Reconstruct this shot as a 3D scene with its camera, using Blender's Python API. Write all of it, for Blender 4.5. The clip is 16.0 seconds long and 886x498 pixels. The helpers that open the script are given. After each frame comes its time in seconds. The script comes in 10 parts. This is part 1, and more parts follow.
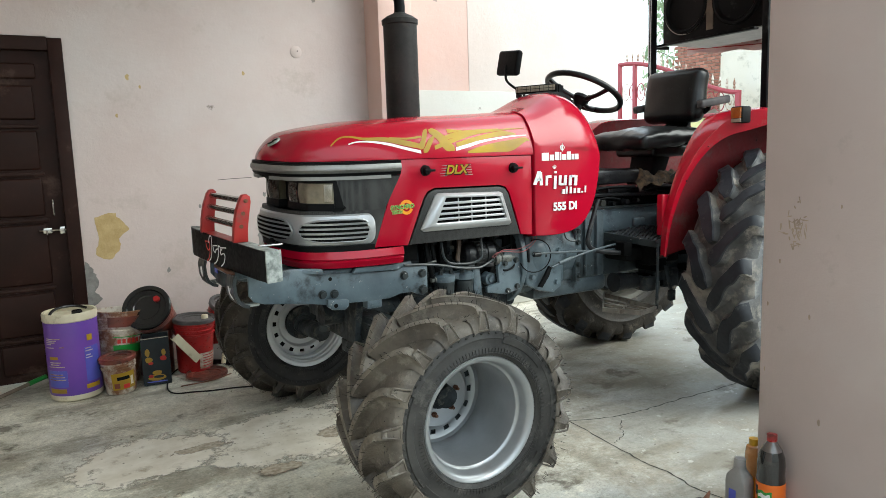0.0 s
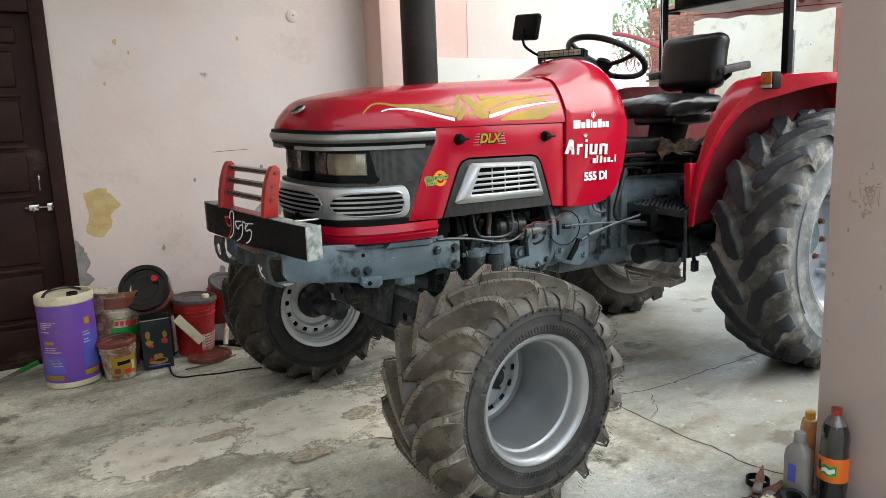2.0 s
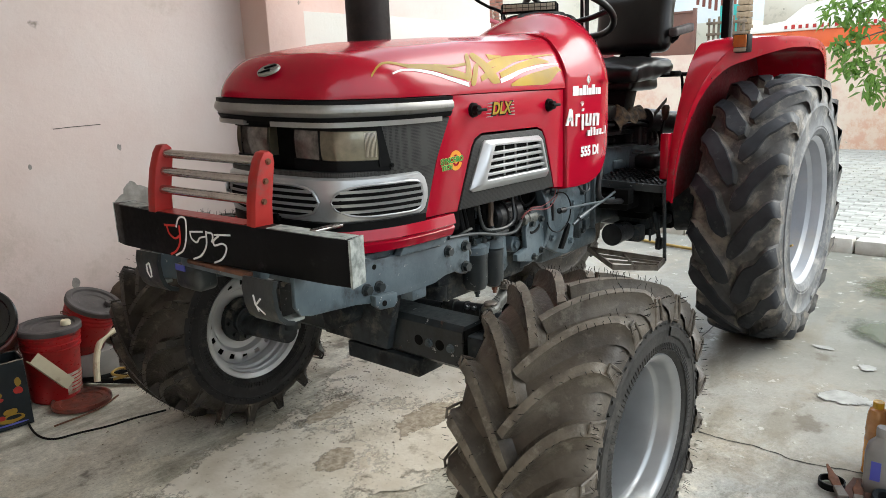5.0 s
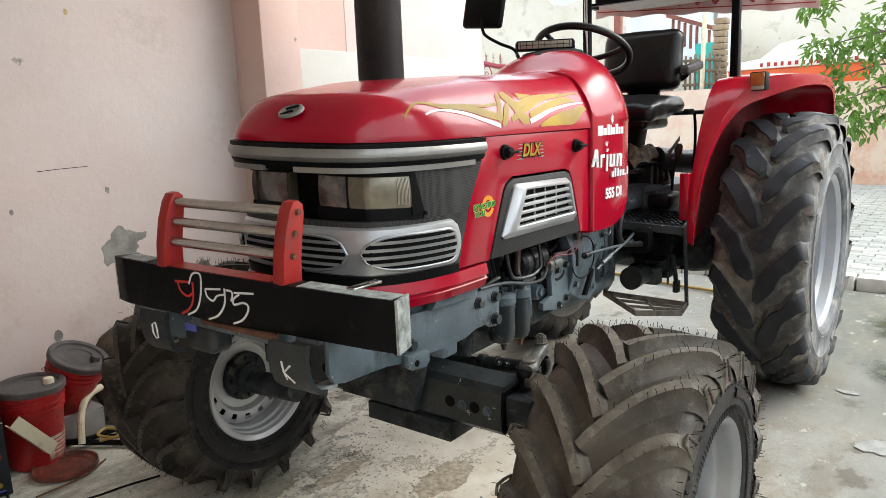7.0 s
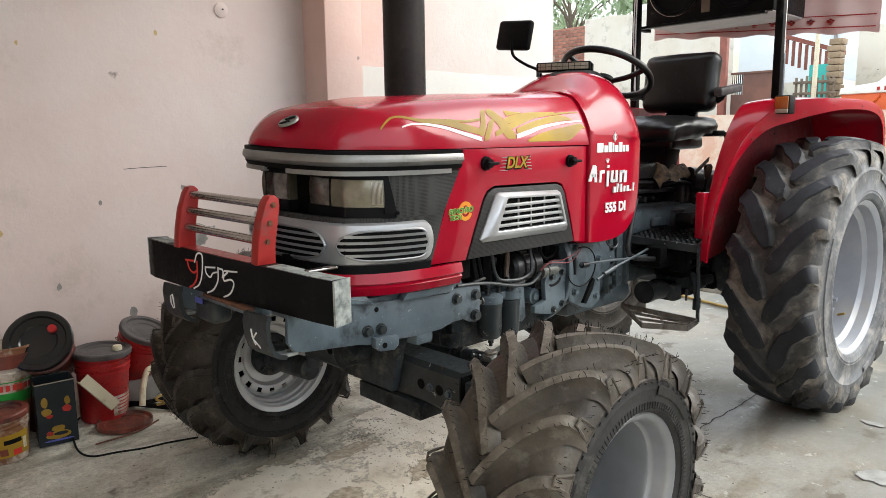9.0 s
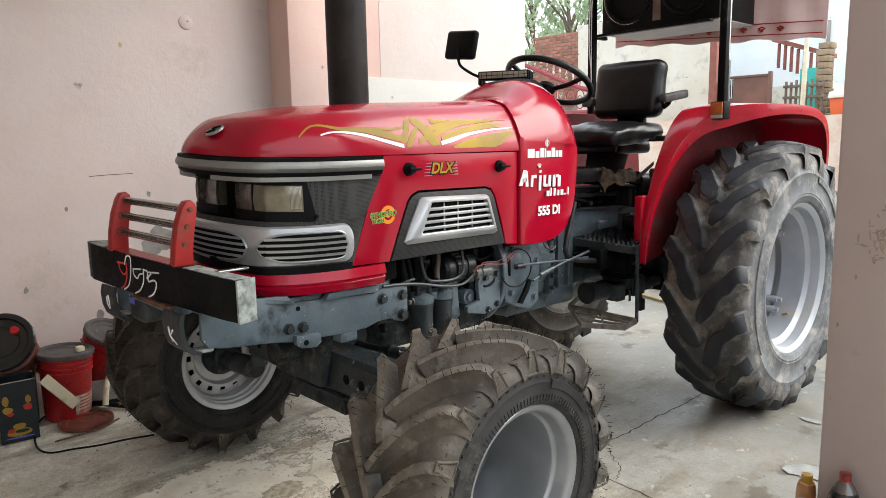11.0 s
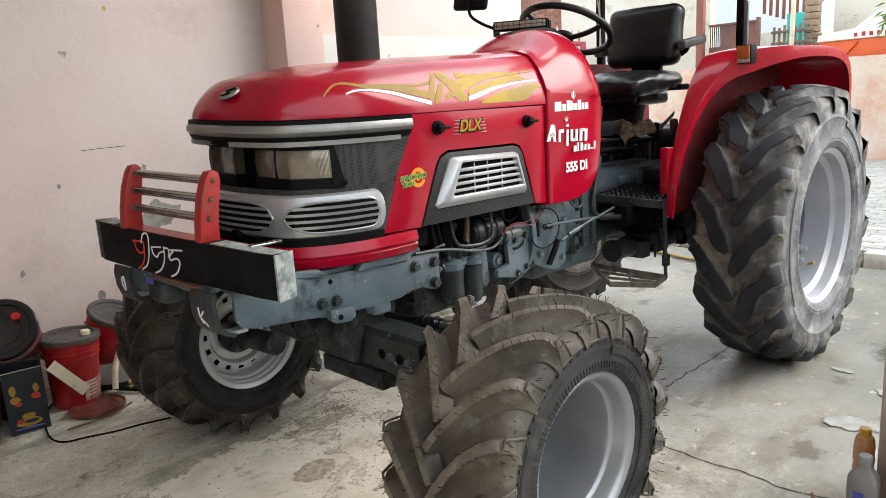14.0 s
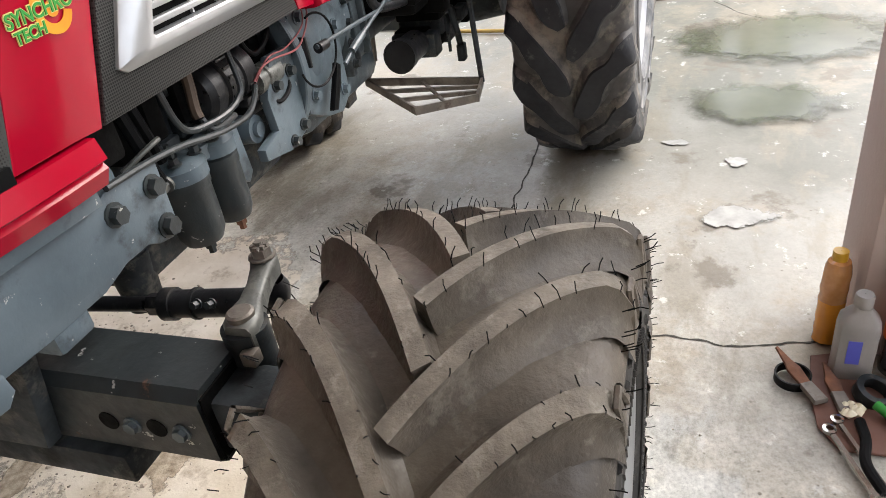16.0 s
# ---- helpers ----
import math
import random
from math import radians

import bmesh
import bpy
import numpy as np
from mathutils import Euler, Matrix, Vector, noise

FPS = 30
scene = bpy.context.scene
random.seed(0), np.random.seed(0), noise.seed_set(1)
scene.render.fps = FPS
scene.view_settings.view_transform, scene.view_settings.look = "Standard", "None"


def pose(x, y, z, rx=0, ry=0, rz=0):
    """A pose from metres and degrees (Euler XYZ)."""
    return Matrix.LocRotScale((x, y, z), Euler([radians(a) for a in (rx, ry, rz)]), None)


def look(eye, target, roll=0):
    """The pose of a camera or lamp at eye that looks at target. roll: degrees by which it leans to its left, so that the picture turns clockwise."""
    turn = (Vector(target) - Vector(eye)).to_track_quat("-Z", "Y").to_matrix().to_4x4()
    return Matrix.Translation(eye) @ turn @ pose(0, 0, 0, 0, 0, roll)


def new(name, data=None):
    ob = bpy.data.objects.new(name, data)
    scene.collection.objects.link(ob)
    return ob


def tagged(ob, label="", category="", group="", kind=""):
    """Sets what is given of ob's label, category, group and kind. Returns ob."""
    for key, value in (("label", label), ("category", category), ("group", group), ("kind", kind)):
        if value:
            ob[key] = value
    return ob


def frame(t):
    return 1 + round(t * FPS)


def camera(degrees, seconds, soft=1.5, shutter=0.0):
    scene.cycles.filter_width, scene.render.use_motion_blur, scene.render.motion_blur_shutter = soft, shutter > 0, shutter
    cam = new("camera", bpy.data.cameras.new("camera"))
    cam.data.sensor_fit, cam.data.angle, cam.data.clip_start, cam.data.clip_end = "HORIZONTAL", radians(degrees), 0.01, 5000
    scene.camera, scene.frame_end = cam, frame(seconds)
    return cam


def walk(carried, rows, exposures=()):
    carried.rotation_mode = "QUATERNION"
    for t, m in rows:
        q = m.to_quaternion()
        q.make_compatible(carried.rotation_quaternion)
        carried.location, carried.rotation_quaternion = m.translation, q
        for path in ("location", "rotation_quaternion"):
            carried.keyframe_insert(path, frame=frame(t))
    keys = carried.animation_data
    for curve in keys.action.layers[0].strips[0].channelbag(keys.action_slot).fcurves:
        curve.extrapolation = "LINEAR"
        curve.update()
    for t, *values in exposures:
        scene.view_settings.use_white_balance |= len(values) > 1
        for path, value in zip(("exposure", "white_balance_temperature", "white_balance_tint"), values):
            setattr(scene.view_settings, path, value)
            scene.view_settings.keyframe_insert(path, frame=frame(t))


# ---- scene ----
cam = camera(64.3, 16.0, 0.8)
PATH = [
    (0, (0.01, 0.342, 1.323), (0.985, 2.067, 1.052), -1.9),
    (0.5, (0.003, 0.362, 1.325), (0.974, 2.087, 1.039), -1.7),
    (1, (-0.024, 0.421, 1.332), (0.962, 2.135, 1.033), -1.6),
    (1.5, (-0.086, 0.513, 1.324), (0.936, 2.203, 1.007), -1.8),
    (2, (-0.176, 0.622, 1.316), (0.882, 2.282, 0.965), -2.2),
    (2.5, (-0.215, 0.766, 1.312), (0.88, 2.397, 0.935), -2.6),
    (3, (-0.25, 0.946, 1.322), (0.921, 2.519, 0.93), -2.7),
    (3.5, (-0.314, 1.132, 1.321), (0.961, 2.616, 0.907), -2.6),
    (4, (-0.393, 1.3, 1.335), (0.977, 2.69, 0.897), -2.4),
    (6.5, (-0.352, 1.869, 1.344), (1.203, 3.049, 0.912), -2.3),
    (7, (-0.352, 1.862, 1.36), (1.199, 3.071, 0.992), -2.3),
    (7.5, (-0.293, 1.768, 1.357), (1.214, 3.043, 1.035), -2.4),
    (8, (-0.228, 1.619, 1.351), (1.208, 2.977, 1.043), -2.4),
    (8.5, (-0.226, 1.522, 1.343), (1.151, 2.938, 1.029), -1.7),
    (9, (-0.264, 1.397, 1.34), (1.084, 2.84, 1.024), -0.7),
    (9.5, (-0.268, 1.327, 1.341), (1.091, 2.759, 1.027), -0.2),
    (10, (-0.222, 1.256, 1.339), (1.147, 2.681, 1.031), -0.6),
    (12.5, (-0.087, 1.032, 1.345), (1.176, 2.552, 1.038), -1.8),
    (13, (-0.089, 1.054, 1.336), (1.18, 2.566, 1.008), -1.9),
    (13.5, (-0.125, 1.16, 1.328), (1.165, 2.646, 0.967), -2.3),
    (14, (-0.161, 1.342, 1.329), (1.193, 2.756, 0.922), -3.3),
    (14.5, (-0.015, 1.572, 1.315), (1.465, 2.819, 0.812), -4.7),
    (15, (0.174, 1.828, 1.295), (1.749, 2.871, 0.637), -6.1),
    (15.5, (0.391, 2.089, 1.3), (2.006, 2.913, 0.457), -7.9),
    (16, (0.641, 2.257, 1.246), (2.208, 2.901, 0.183), -9.5),
]
walk(cam, [(t, look(eye, target, roll)) for t, eye, target, roll in PATH], [(0, 1.29, 6000, 1), (2, 1.29, 6100, 5), (7, 1.31, 6280, 8), (10, 1.20, 6350, 10), (13.5, 1.26, 6300, 10), (15, 1.46, 6400, 11), (16, 1.66, 6500, 15)])

# ---- world and light: bright overcast sky ----
world = bpy.data.worlds.new("overcast_sky")
scene.world = world
world.use_nodes = True
wn = world.node_tree.nodes
wl = world.node_tree.links
sky = wn.new("ShaderNodeTexSky")
sky.sky_type = "NISHITA"
sky.sun_disc = False
sky.sun_elevation = radians(38)
sky.sun_rotation = radians(128)
sky.air_density, sky.dust_density, sky.ozone_density = 1.0, 4.0, 1.0
whiten = wn.new("ShaderNodeMix")
whiten.data_type = "RGBA"
whiten.inputs["Factor"].default_value = 0.75
whiten.inputs["B"].default_value = (8.4, 8.9, 9.2, 1)
wl.new(sky.outputs["Color"], whiten.inputs["A"])
wl.new(whiten.outputs["Result"], wn["Background"].inputs["Color"])
wn["Background"].inputs["Strength"].default_value = 0.14

sun = new("sun", bpy.data.lights.new("sun", "SUN"))
sun.data.energy = 1.25
sun.data.angle = radians(45)
sun.data.color = (1.0, 0.98, 0.9)
sun.matrix_world = look((12, -4, 9.0), (3, 3, 0))
scene.view_settings.exposure = 0.85

# ---- materials ----
def nodes_of(name):
    m = bpy.data.materials.new(name)
    m.use_nodes = True
    return m, m.node_tree.nodes, m.node_tree.links, m.node_tree.nodes["Principled BSDF"]


def noise_node(n, l, coord, scale, detail=6, rough=0.6):
    t = n.new("ShaderNodeTexNoise")
    t.inputs["Scale"].default_value = scale
    t.inputs["Detail"].default_value = detail
    t.inputs["Roughness"].default_value = rough
    l.new(coord, t.inputs["Vector"])
    return t


def ramp_node(n, l, src, stops):
    r = n.new("ShaderNodeValToRGB")
    while len(r.color_ramp.elements) < len(stops):
        r.color_ramp.elements.new(0.5)
    for e, (p, c) in zip(r.color_ramp.elements, stops):
        e.position = p
        e.color = (*c, 1) if len(c) == 3 else c
    l.new(src, r.inputs["Fac"])
    return r


def mix_node(n, l, fac, a, b):
    m = n.new("ShaderNodeMix")
    m.data_type = "RGBA"
    for socket, value in ((m.inputs["Factor"], fac), (m.inputs["A"], a), (m.inputs["B"], b)):
        if isinstance(value, (int, float)):
            socket.default_value = value
        elif isinstance(value, tuple):
            socket.default_value = (*value, 1)
        else:
            l.new(value, socket)
    return m.outputs["Result"]


def surface(name, light, dark, scale=6.0, rough=(0.4, 0.6), metal=0.0, bump=0.1, fine=60.0, dirt=None, dirt_amount=0.5, dirt_scale=3.0, coat=0.0, random=0.0, spec=0.5):
    """A painted, cast or moulded surface: two tones in patches, fine grain, optional dirt."""
    m, n, l, b = nodes_of(name)
    co = n.new("ShaderNodeTexCoord").outputs["Object"]
    big = noise_node(n, l, co, scale)
    small = noise_node(n, l, co, fine, 4)
    tone = ramp_node(n, l, big.outputs["Fac"], [(0.35, dark), (0.65, light)])
    col = tone.outputs["Color"]
    if dirt:
        d = noise_node(n, l, co, dirt_scale, 8, 0.7)
        lo = 0.62 - 0.25 * dirt_amount
        dm = ramp_node(n, l, d.outputs["Fac"], [(lo, (0, 0, 0)), (lo + 0.14, (1, 1, 1))])
        col = mix_node(n, l, dm.outputs["Color"], col, dirt)
    if random:
        info = n.new("ShaderNodeObjectInfo")
        hv = n.new("ShaderNodeHueSaturation")
        mr = n.new("ShaderNodeMapRange")
        mr.inputs["To Min"].default_value, mr.inputs["To Max"].default_value = 1 - random, 1 + random
        l.new(info.outputs["Random"], mr.inputs["Value"])
        l.new(mr.outputs["Result"], hv.inputs["Value"])
        l.new(col, hv.inputs["Color"])
        col = hv.outputs["Color"]
    l.new(col, b.inputs["Base Color"])
    rr = n.new("ShaderNodeMapRange")
    rr.inputs["From Min"].default_value, rr.inputs["From Max"].default_value = 0.3, 0.7
    rr.inputs["To Min"].default_value, rr.inputs["To Max"].default_value = rough
    l.new(small.outputs["Fac"], rr.inputs["Value"])
    l.new(rr.outputs["Result"], b.inputs["Roughness"])
    b.inputs["Metallic"].default_value = metal
    b.inputs["Specular IOR Level"].default_value = spec
    b.inputs["Coat Weight"].default_value = coat
    b.inputs["Coat Roughness"].default_value = 0.06
    if bump:
        bp = n.new("ShaderNodeBump")
        bp.inputs["Strength"].default_value = bump
        bp.inputs["Distance"].default_value = 0.004
        l.new(small.outputs["Fac"], bp.inputs["Height"])
        l.new(bp.outputs["Normal"], b.inputs["Normal"])
    return m


def plaster(name, light, dark, stain, patch_scale=1.4, stain_amount=0.35, seam=None):
    """Old painted plaster: cloudy tone, grey scuffs, small chips and trowel relief."""
    m, n, l, b = nodes_of(name)
    co = n.new("ShaderNodeTexCoord").outputs["Object"]
    cloud = noise_node(n, l, co, patch_scale, 5, 0.6)
    col = ramp_node(n, l, cloud.outputs["Fac"], [(0.3, dark), (0.7, light)]).outputs["Color"]
    bloom = ramp_node(n, l, noise_node(n, l, co, 0.75, 7, 0.62).outputs["Fac"], [(0.44, (0, 0, 0)), (0.62, (0.55, 0.55, 0.55))])
    col = mix_node(n, l, bloom.outputs["Color"], col, tuple(0.5 * c + 0.5 * max(light) * 1.02 for c in light))
    st = noise_node(n, l, co, 3.3, 10, 0.72)
    lo = 0.70 - 0.28 * stain_amount
    sm = ramp_node(n, l, st.outputs["Fac"], [(lo, (0, 0, 0)), (lo + 0.12, (0.55, 0.55, 0.55)), (1, (1, 1, 1))])
    col = mix_node(n, l, sm.outputs["Color"], col, stain)
    chip = n.new("ShaderNodeTexVoronoi")
    chip.inputs["Scale"].default_value = 3.1
    chip.inputs["Randomness"].default_value = 1.0
    warp = noise_node(n, l, co, 9, 4)
    add = n.new("ShaderNodeVectorMath")
    add.operation = "MULTIPLY_ADD"
    add.inputs[1].default_value = (0.12, 0.12, 0.12)
    l.new(warp.outputs["Color"], add.inputs[0])
    l.new(co, add.inputs[2])
    l.new(add.outputs["Vector"], chip.inputs["Vector"])
    cm = ramp_node(n, l, chip.outputs["Distance"], [(0.035, (1, 1, 1)), (0.06, (0, 0, 0))])
    col = mix_node(n, l, cm.outputs["Color"], col, tuple(0.55 * c for c in stain))
    l.new(col, b.inputs["Base Color"])
    b.inputs["Roughness"].default_value = 0.75
    fine = noise_node(n, l, co, 28, 8, 0.65)
    bp = n.new("ShaderNodeBump")
    bp.inputs["Strength"].default_value = 0.22
    bp.inputs["Distance"].default_value = 0.01
    l.new(fine.outputs["Fac"], bp.inputs["Height"])
    l.new(bp.outputs["Normal"], b.inputs["Normal"])
    return m


def concrete():
    """Worn floor: pale blue-grey, brownish wear, whitish dried patches, wet dark stains that shine."""
    m, n, l, b = nodes_of("worn_concrete")
    co = n.new("ShaderNodeTexCoord").outputs["Object"]
    a = noise_node(n, l, co, 0.9, 8, 0.62)
    base = ramp_node(n, l, a.outputs["Fac"], [(0.32, (0.33, 0.295, 0.24)), (0.46, (0.50, 0.465, 0.405)), (0.60, (0.60, 0.58, 0.54))]).outputs["Color"]
    w = noise_node(n, l, co, 1.25, 10, 0.60)
    skim = ramp_node(n, l, w.outputs["Fac"], [(0.485, (0, 0, 0)), (0.515, (0.9, 0.9, 0.9))])
    tone = ramp_node(n, l, noise_node(n, l, co, 4.0, 8, 0.6).outputs["Fac"], [(0.35, (0.49, 0.495, 0.48)), (0.65, (0.59, 0.60, 0.59))])
    col = mix_node(n, l, skim.outputs["Color"], base, tone.outputs["Color"])
    # trodden beige dust on the front half, lightened to make up for missing light
    sx = n.new("ShaderNodeSeparateXYZ")
    l.new(co, sx.inputs["Vector"])
    wob = n.new("ShaderNodeMath")
    wob.operation = "MULTIPLY_ADD"
    wob.inputs[1].default_value = 2.2
    l.new(noise_node(n, l, co, 1.5, 8, 0.6).outputs["Fac"], wob.inputs[0])
    along = n.new("ShaderNodeMath")
    along.operation = "MULTIPLY_ADD"
    along.inputs[1].default_value = -0.8
    l.new(sx.outputs["Y"], along.inputs[0])
    l.new(sx.outputs["X"], along.inputs[2])
    shift = n.new("ShaderNodeMath")
    shift.inputs[1].default_value = 2.08
    l.new(along.outputs["Value"], shift.inputs[0])
    l.new(shift.outputs["Value"], wob.inputs[2])
    dust_lift = n.new("ShaderNodeMapRange")
    dust_lift.inputs["From Min"].default_value, dust_lift.inputs["From Max"].default_value = 2.2, 3.2
    dust_lift.inputs["To Min"].default_value, dust_lift.inputs["To Max"].default_value = 0.64, 0.0
    l.new(wob.outputs["Value"], dust_lift.inputs["Value"])
    col = mix_node(n, l, dust_lift.outputs["Result"], col, (0.65, 0.615, 0.51))
    # towards the yard: damp, greyer, and darkened in colour to offset strong daylight
    damp = n.new("ShaderNodeMapRange")
    damp.inputs["From Min"].default_value, damp.inputs["From Max"].default_value = 2.7, 3.6
    damp.inputs["To Min"].default_value, damp.inputs["To Max"].default_value = 0.0, 0.86
    l.new(wob.outputs["Value"], damp.inputs["Value"])
    col = mix_node(n, l, damp.outputs["Result"], col, (0.30, 0.288, 0.258))
    # the open yard end: wet greenish tone, darkened again to offset its daylight
    algae_dim = n.new("ShaderNodeMapRange")
    algae_dim.inputs["From Min"].default_value, algae_dim.inputs["From Max"].default_value = 3.9, 5.0
    algae_dim.inputs["To Min"].default_value, algae_dim.inputs["To Max"].default_value = 0.0, 0.8
    l.new(wob.outputs["Value"], algae_dim.inputs["Value"])
    col = mix_node(n, l, algae_dim.outputs["Result"], col, (0.105, 0.106, 0.088))
    rub = noise_node(n, l, co, 1.7, 12, 0.75)
    rm2 = ramp_node(n, l, rub.outputs["Fac"], [(0.50, (0, 0, 0)), (0.60, (0.7, 0.7, 0.7))])
    col = mix_node(n, l, rm2.outputs["Color"], col, (0.27, 0.235, 0.18))
    # drawn-out damp streaks
    mp = n.new("ShaderNodeMapping")
    mp.inputs["Scale"].default_value = (0.7, 2.2, 1.0)
    mp.inputs["Rotation"].default_value = (0, 0, 0.5)
    l.new(co, mp.inputs["Vector"])
    st = noise_node(n, l, mp.outputs["Vector"], 1.6, 12, 0.7)
    sm = ramp_node(n, l, st.outputs["Fac"], [(0.52, (0, 0, 0)), (0.60, (0.62, 0.62, 0.62))])
    col = mix_node(n, l, sm.outputs["Color"], col, (0.21, 0.19, 0.15))
    d = noise_node(n, l, co, 2.6, 9, 0.65)
    dm = ramp_node(n, l, d.outputs["Fac"], [(0.37, (0.85, 0.85, 0.85)), (0.42, (0, 0, 0))])
    col = mix_node(n, l, dm.outputs["Color"], col, (0.14, 0.12, 0.095))
    sp = n.new("ShaderNodeTexVoronoi")
    sp.inputs["Scale"].default_value = 34
    l.new(co, sp.inputs["Vector"])
    sw = noise_node(n, l, co, 5.5, 6, 0.6)
    speck = ramp_node(n, l, sp.outputs["Distance"], [(0.10, (1, 1, 1)), (0.16, (0, 0, 0))])
    where = ramp_node(n, l, sw.outputs["Fac"], [(0.50, (0, 0, 0)), (0.58, (0.8, 0.8, 0.8))])
    both = n.new("ShaderNodeMix")
    both.data_type, both.blend_type = "RGBA", "MULTIPLY"
    both.inputs["Factor"].default_value = 1.0
    l.new(speck.outputs["Color"], both.inputs["A"])
    l.new(where.outputs["Color"], both.inputs["B"])
    col = mix_node(n, l, both.outputs["Result"], col, (0.16, 0.14, 0.11))
    pale = noise_node(n, l, co, 11, 10, 0.75)
    pm = ramp_node(n, l, pale.outputs["Fac"], [(0.60, (0, 0, 0)), (0.64, (0.6, 0.6, 0.6))])
    col = mix_node(n, l, pm.outputs["Color"], col, (0.60, 0.595, 0.56))
    # crusty mid-size mottling with sharp rims
    mot = noise_node(n, l, co, 7.0, 14, 0.82)
    mm = ramp_node(n, l, mot.outputs["Fac"], [(0.38, (0.66, 0.655, 0.63)), (0.47, (0.93, 0.93, 0.91)), (0.54, (1.0, 1.0, 1.0)), (0.60, (1.20, 1.20, 1.18))])
    m1 = n.new("ShaderNodeMix")
    m1.data_type, m1.blend_type = "RGBA", "MULTIPLY"
    # the trowelled yard end is smoother
    smooth = n.new("ShaderNodeMapRange")
    smooth.inputs["From Min"].default_value, smooth.inputs["From Max"].default_value = 3.0, 4.2
    smooth.inputs["To Min"].default_value, smooth.inputs["To Max"].default_value = 0.95, 0.30
    l.new(wob.outputs["Value"], smooth.inputs["Value"])
    l.new(smooth.outputs["Result"], m1.inputs["Factor"])
    l.new(col, m1.inputs["A"])
    l.new(mm.outputs["Color"], m1.inputs["B"])
    col = m1.outputs["Result"]
    g = noise_node(n, l, co, 95, 8, 0.8)
    gm = ramp_node(n, l, g.outputs["Fac"], [(0.34, (0.66, 0.66, 0.65)), (0.5, (0.99, 0.99, 0.98)), (0.66, (1.18, 1.18, 1.17))])
    mul = n.new("ShaderNodeMix")
    mul.data_type, mul.blend_type = "RGBA", "MULTIPLY"
    l.new(smooth.outputs["Result"], mul.inputs["Factor"])
    l.new(col, mul.inputs["A"])
    l.new(gm.outputs["Color"], mul.inputs["B"])
    l.new(mul.outputs["Result"], b.inputs["Base Color"])
    rm = ramp_node(n, l, w.outputs["Fac"], [(0.42, (0.65, 0.65, 0.65)), (0.56, (0.36, 0.36, 0.36))])
    wet = n.new("ShaderNodeMapRange")
    wet.inputs["From Min"].default_value, wet.inputs["From Max"].default_value = 3.3, 4.6
    wet.inputs["To Min"].default_value, wet.inputs["To Max"].default_value = 0.0, 0.8
    l.new(wob.outputs["Value"], wet.inputs["Value"])
    l.new(mix_node(n, l, wet.outputs["Result"], rm.outputs["Color"], (0.36, 0.36, 0.36)), b.inputs["Roughness"])
    b.inputs["Specular IOR Level"].default_value = 0.22
    bp = n.new("ShaderNodeBump")
    bp.inputs["Strength"].default_value = 0.2
    bp.inputs["Distance"].default_value = 0.004
    l.new(skim.outputs["Color"], bp.inputs["Height"])
    l.new(bp.outputs["Normal"], b.inputs["Normal"])
    return m


def glass(name, tint=(0.95, 0.97, 0.95), rough=0.05):
    m, n, l, b = nodes_of(name)
    b.inputs["Base Color"].default_value = (*tint, 1)
    b.inputs["Transmission Weight"].default_value = 1.0
    b.inputs["Roughness"].default_value = rough
    return m


def perforated(name, solid, pitch):
    """Black sheet with a fine grid of punched holes."""
    m, n, l, b = nodes_of(name)
    co = n.new("ShaderNodeTexCoord").outputs["Object"]
    v = n.new("ShaderNodeTexVoronoi")
    v.inputs["Scale"].default_value = 1 / pitch
    v.inputs["Randomness"].default_value = 0.0
    l.new(co, v.inputs["Vector"])
    hole = ramp_node(n, l, v.outputs["Distance"], [(0.36, (1, 1, 1)), (0.44, (0, 0, 0))])
    big = noise_node(n, l, co, 5)
    tone = ramp_node(n, l, big.outputs["Fac"], [(0.35, tuple(0.7 * c for c in solid)), (0.65, solid)])
    l.new(mix_node(n, l, hole.outputs["Color"], tone.outputs["Color"], (0.006, 0.006, 0.006)), b.inputs["Base Color"])
    b.inputs["Roughness"].default_value = 0.5
    b.inputs["Specular IOR Level"].default_value = 0.3
    return m


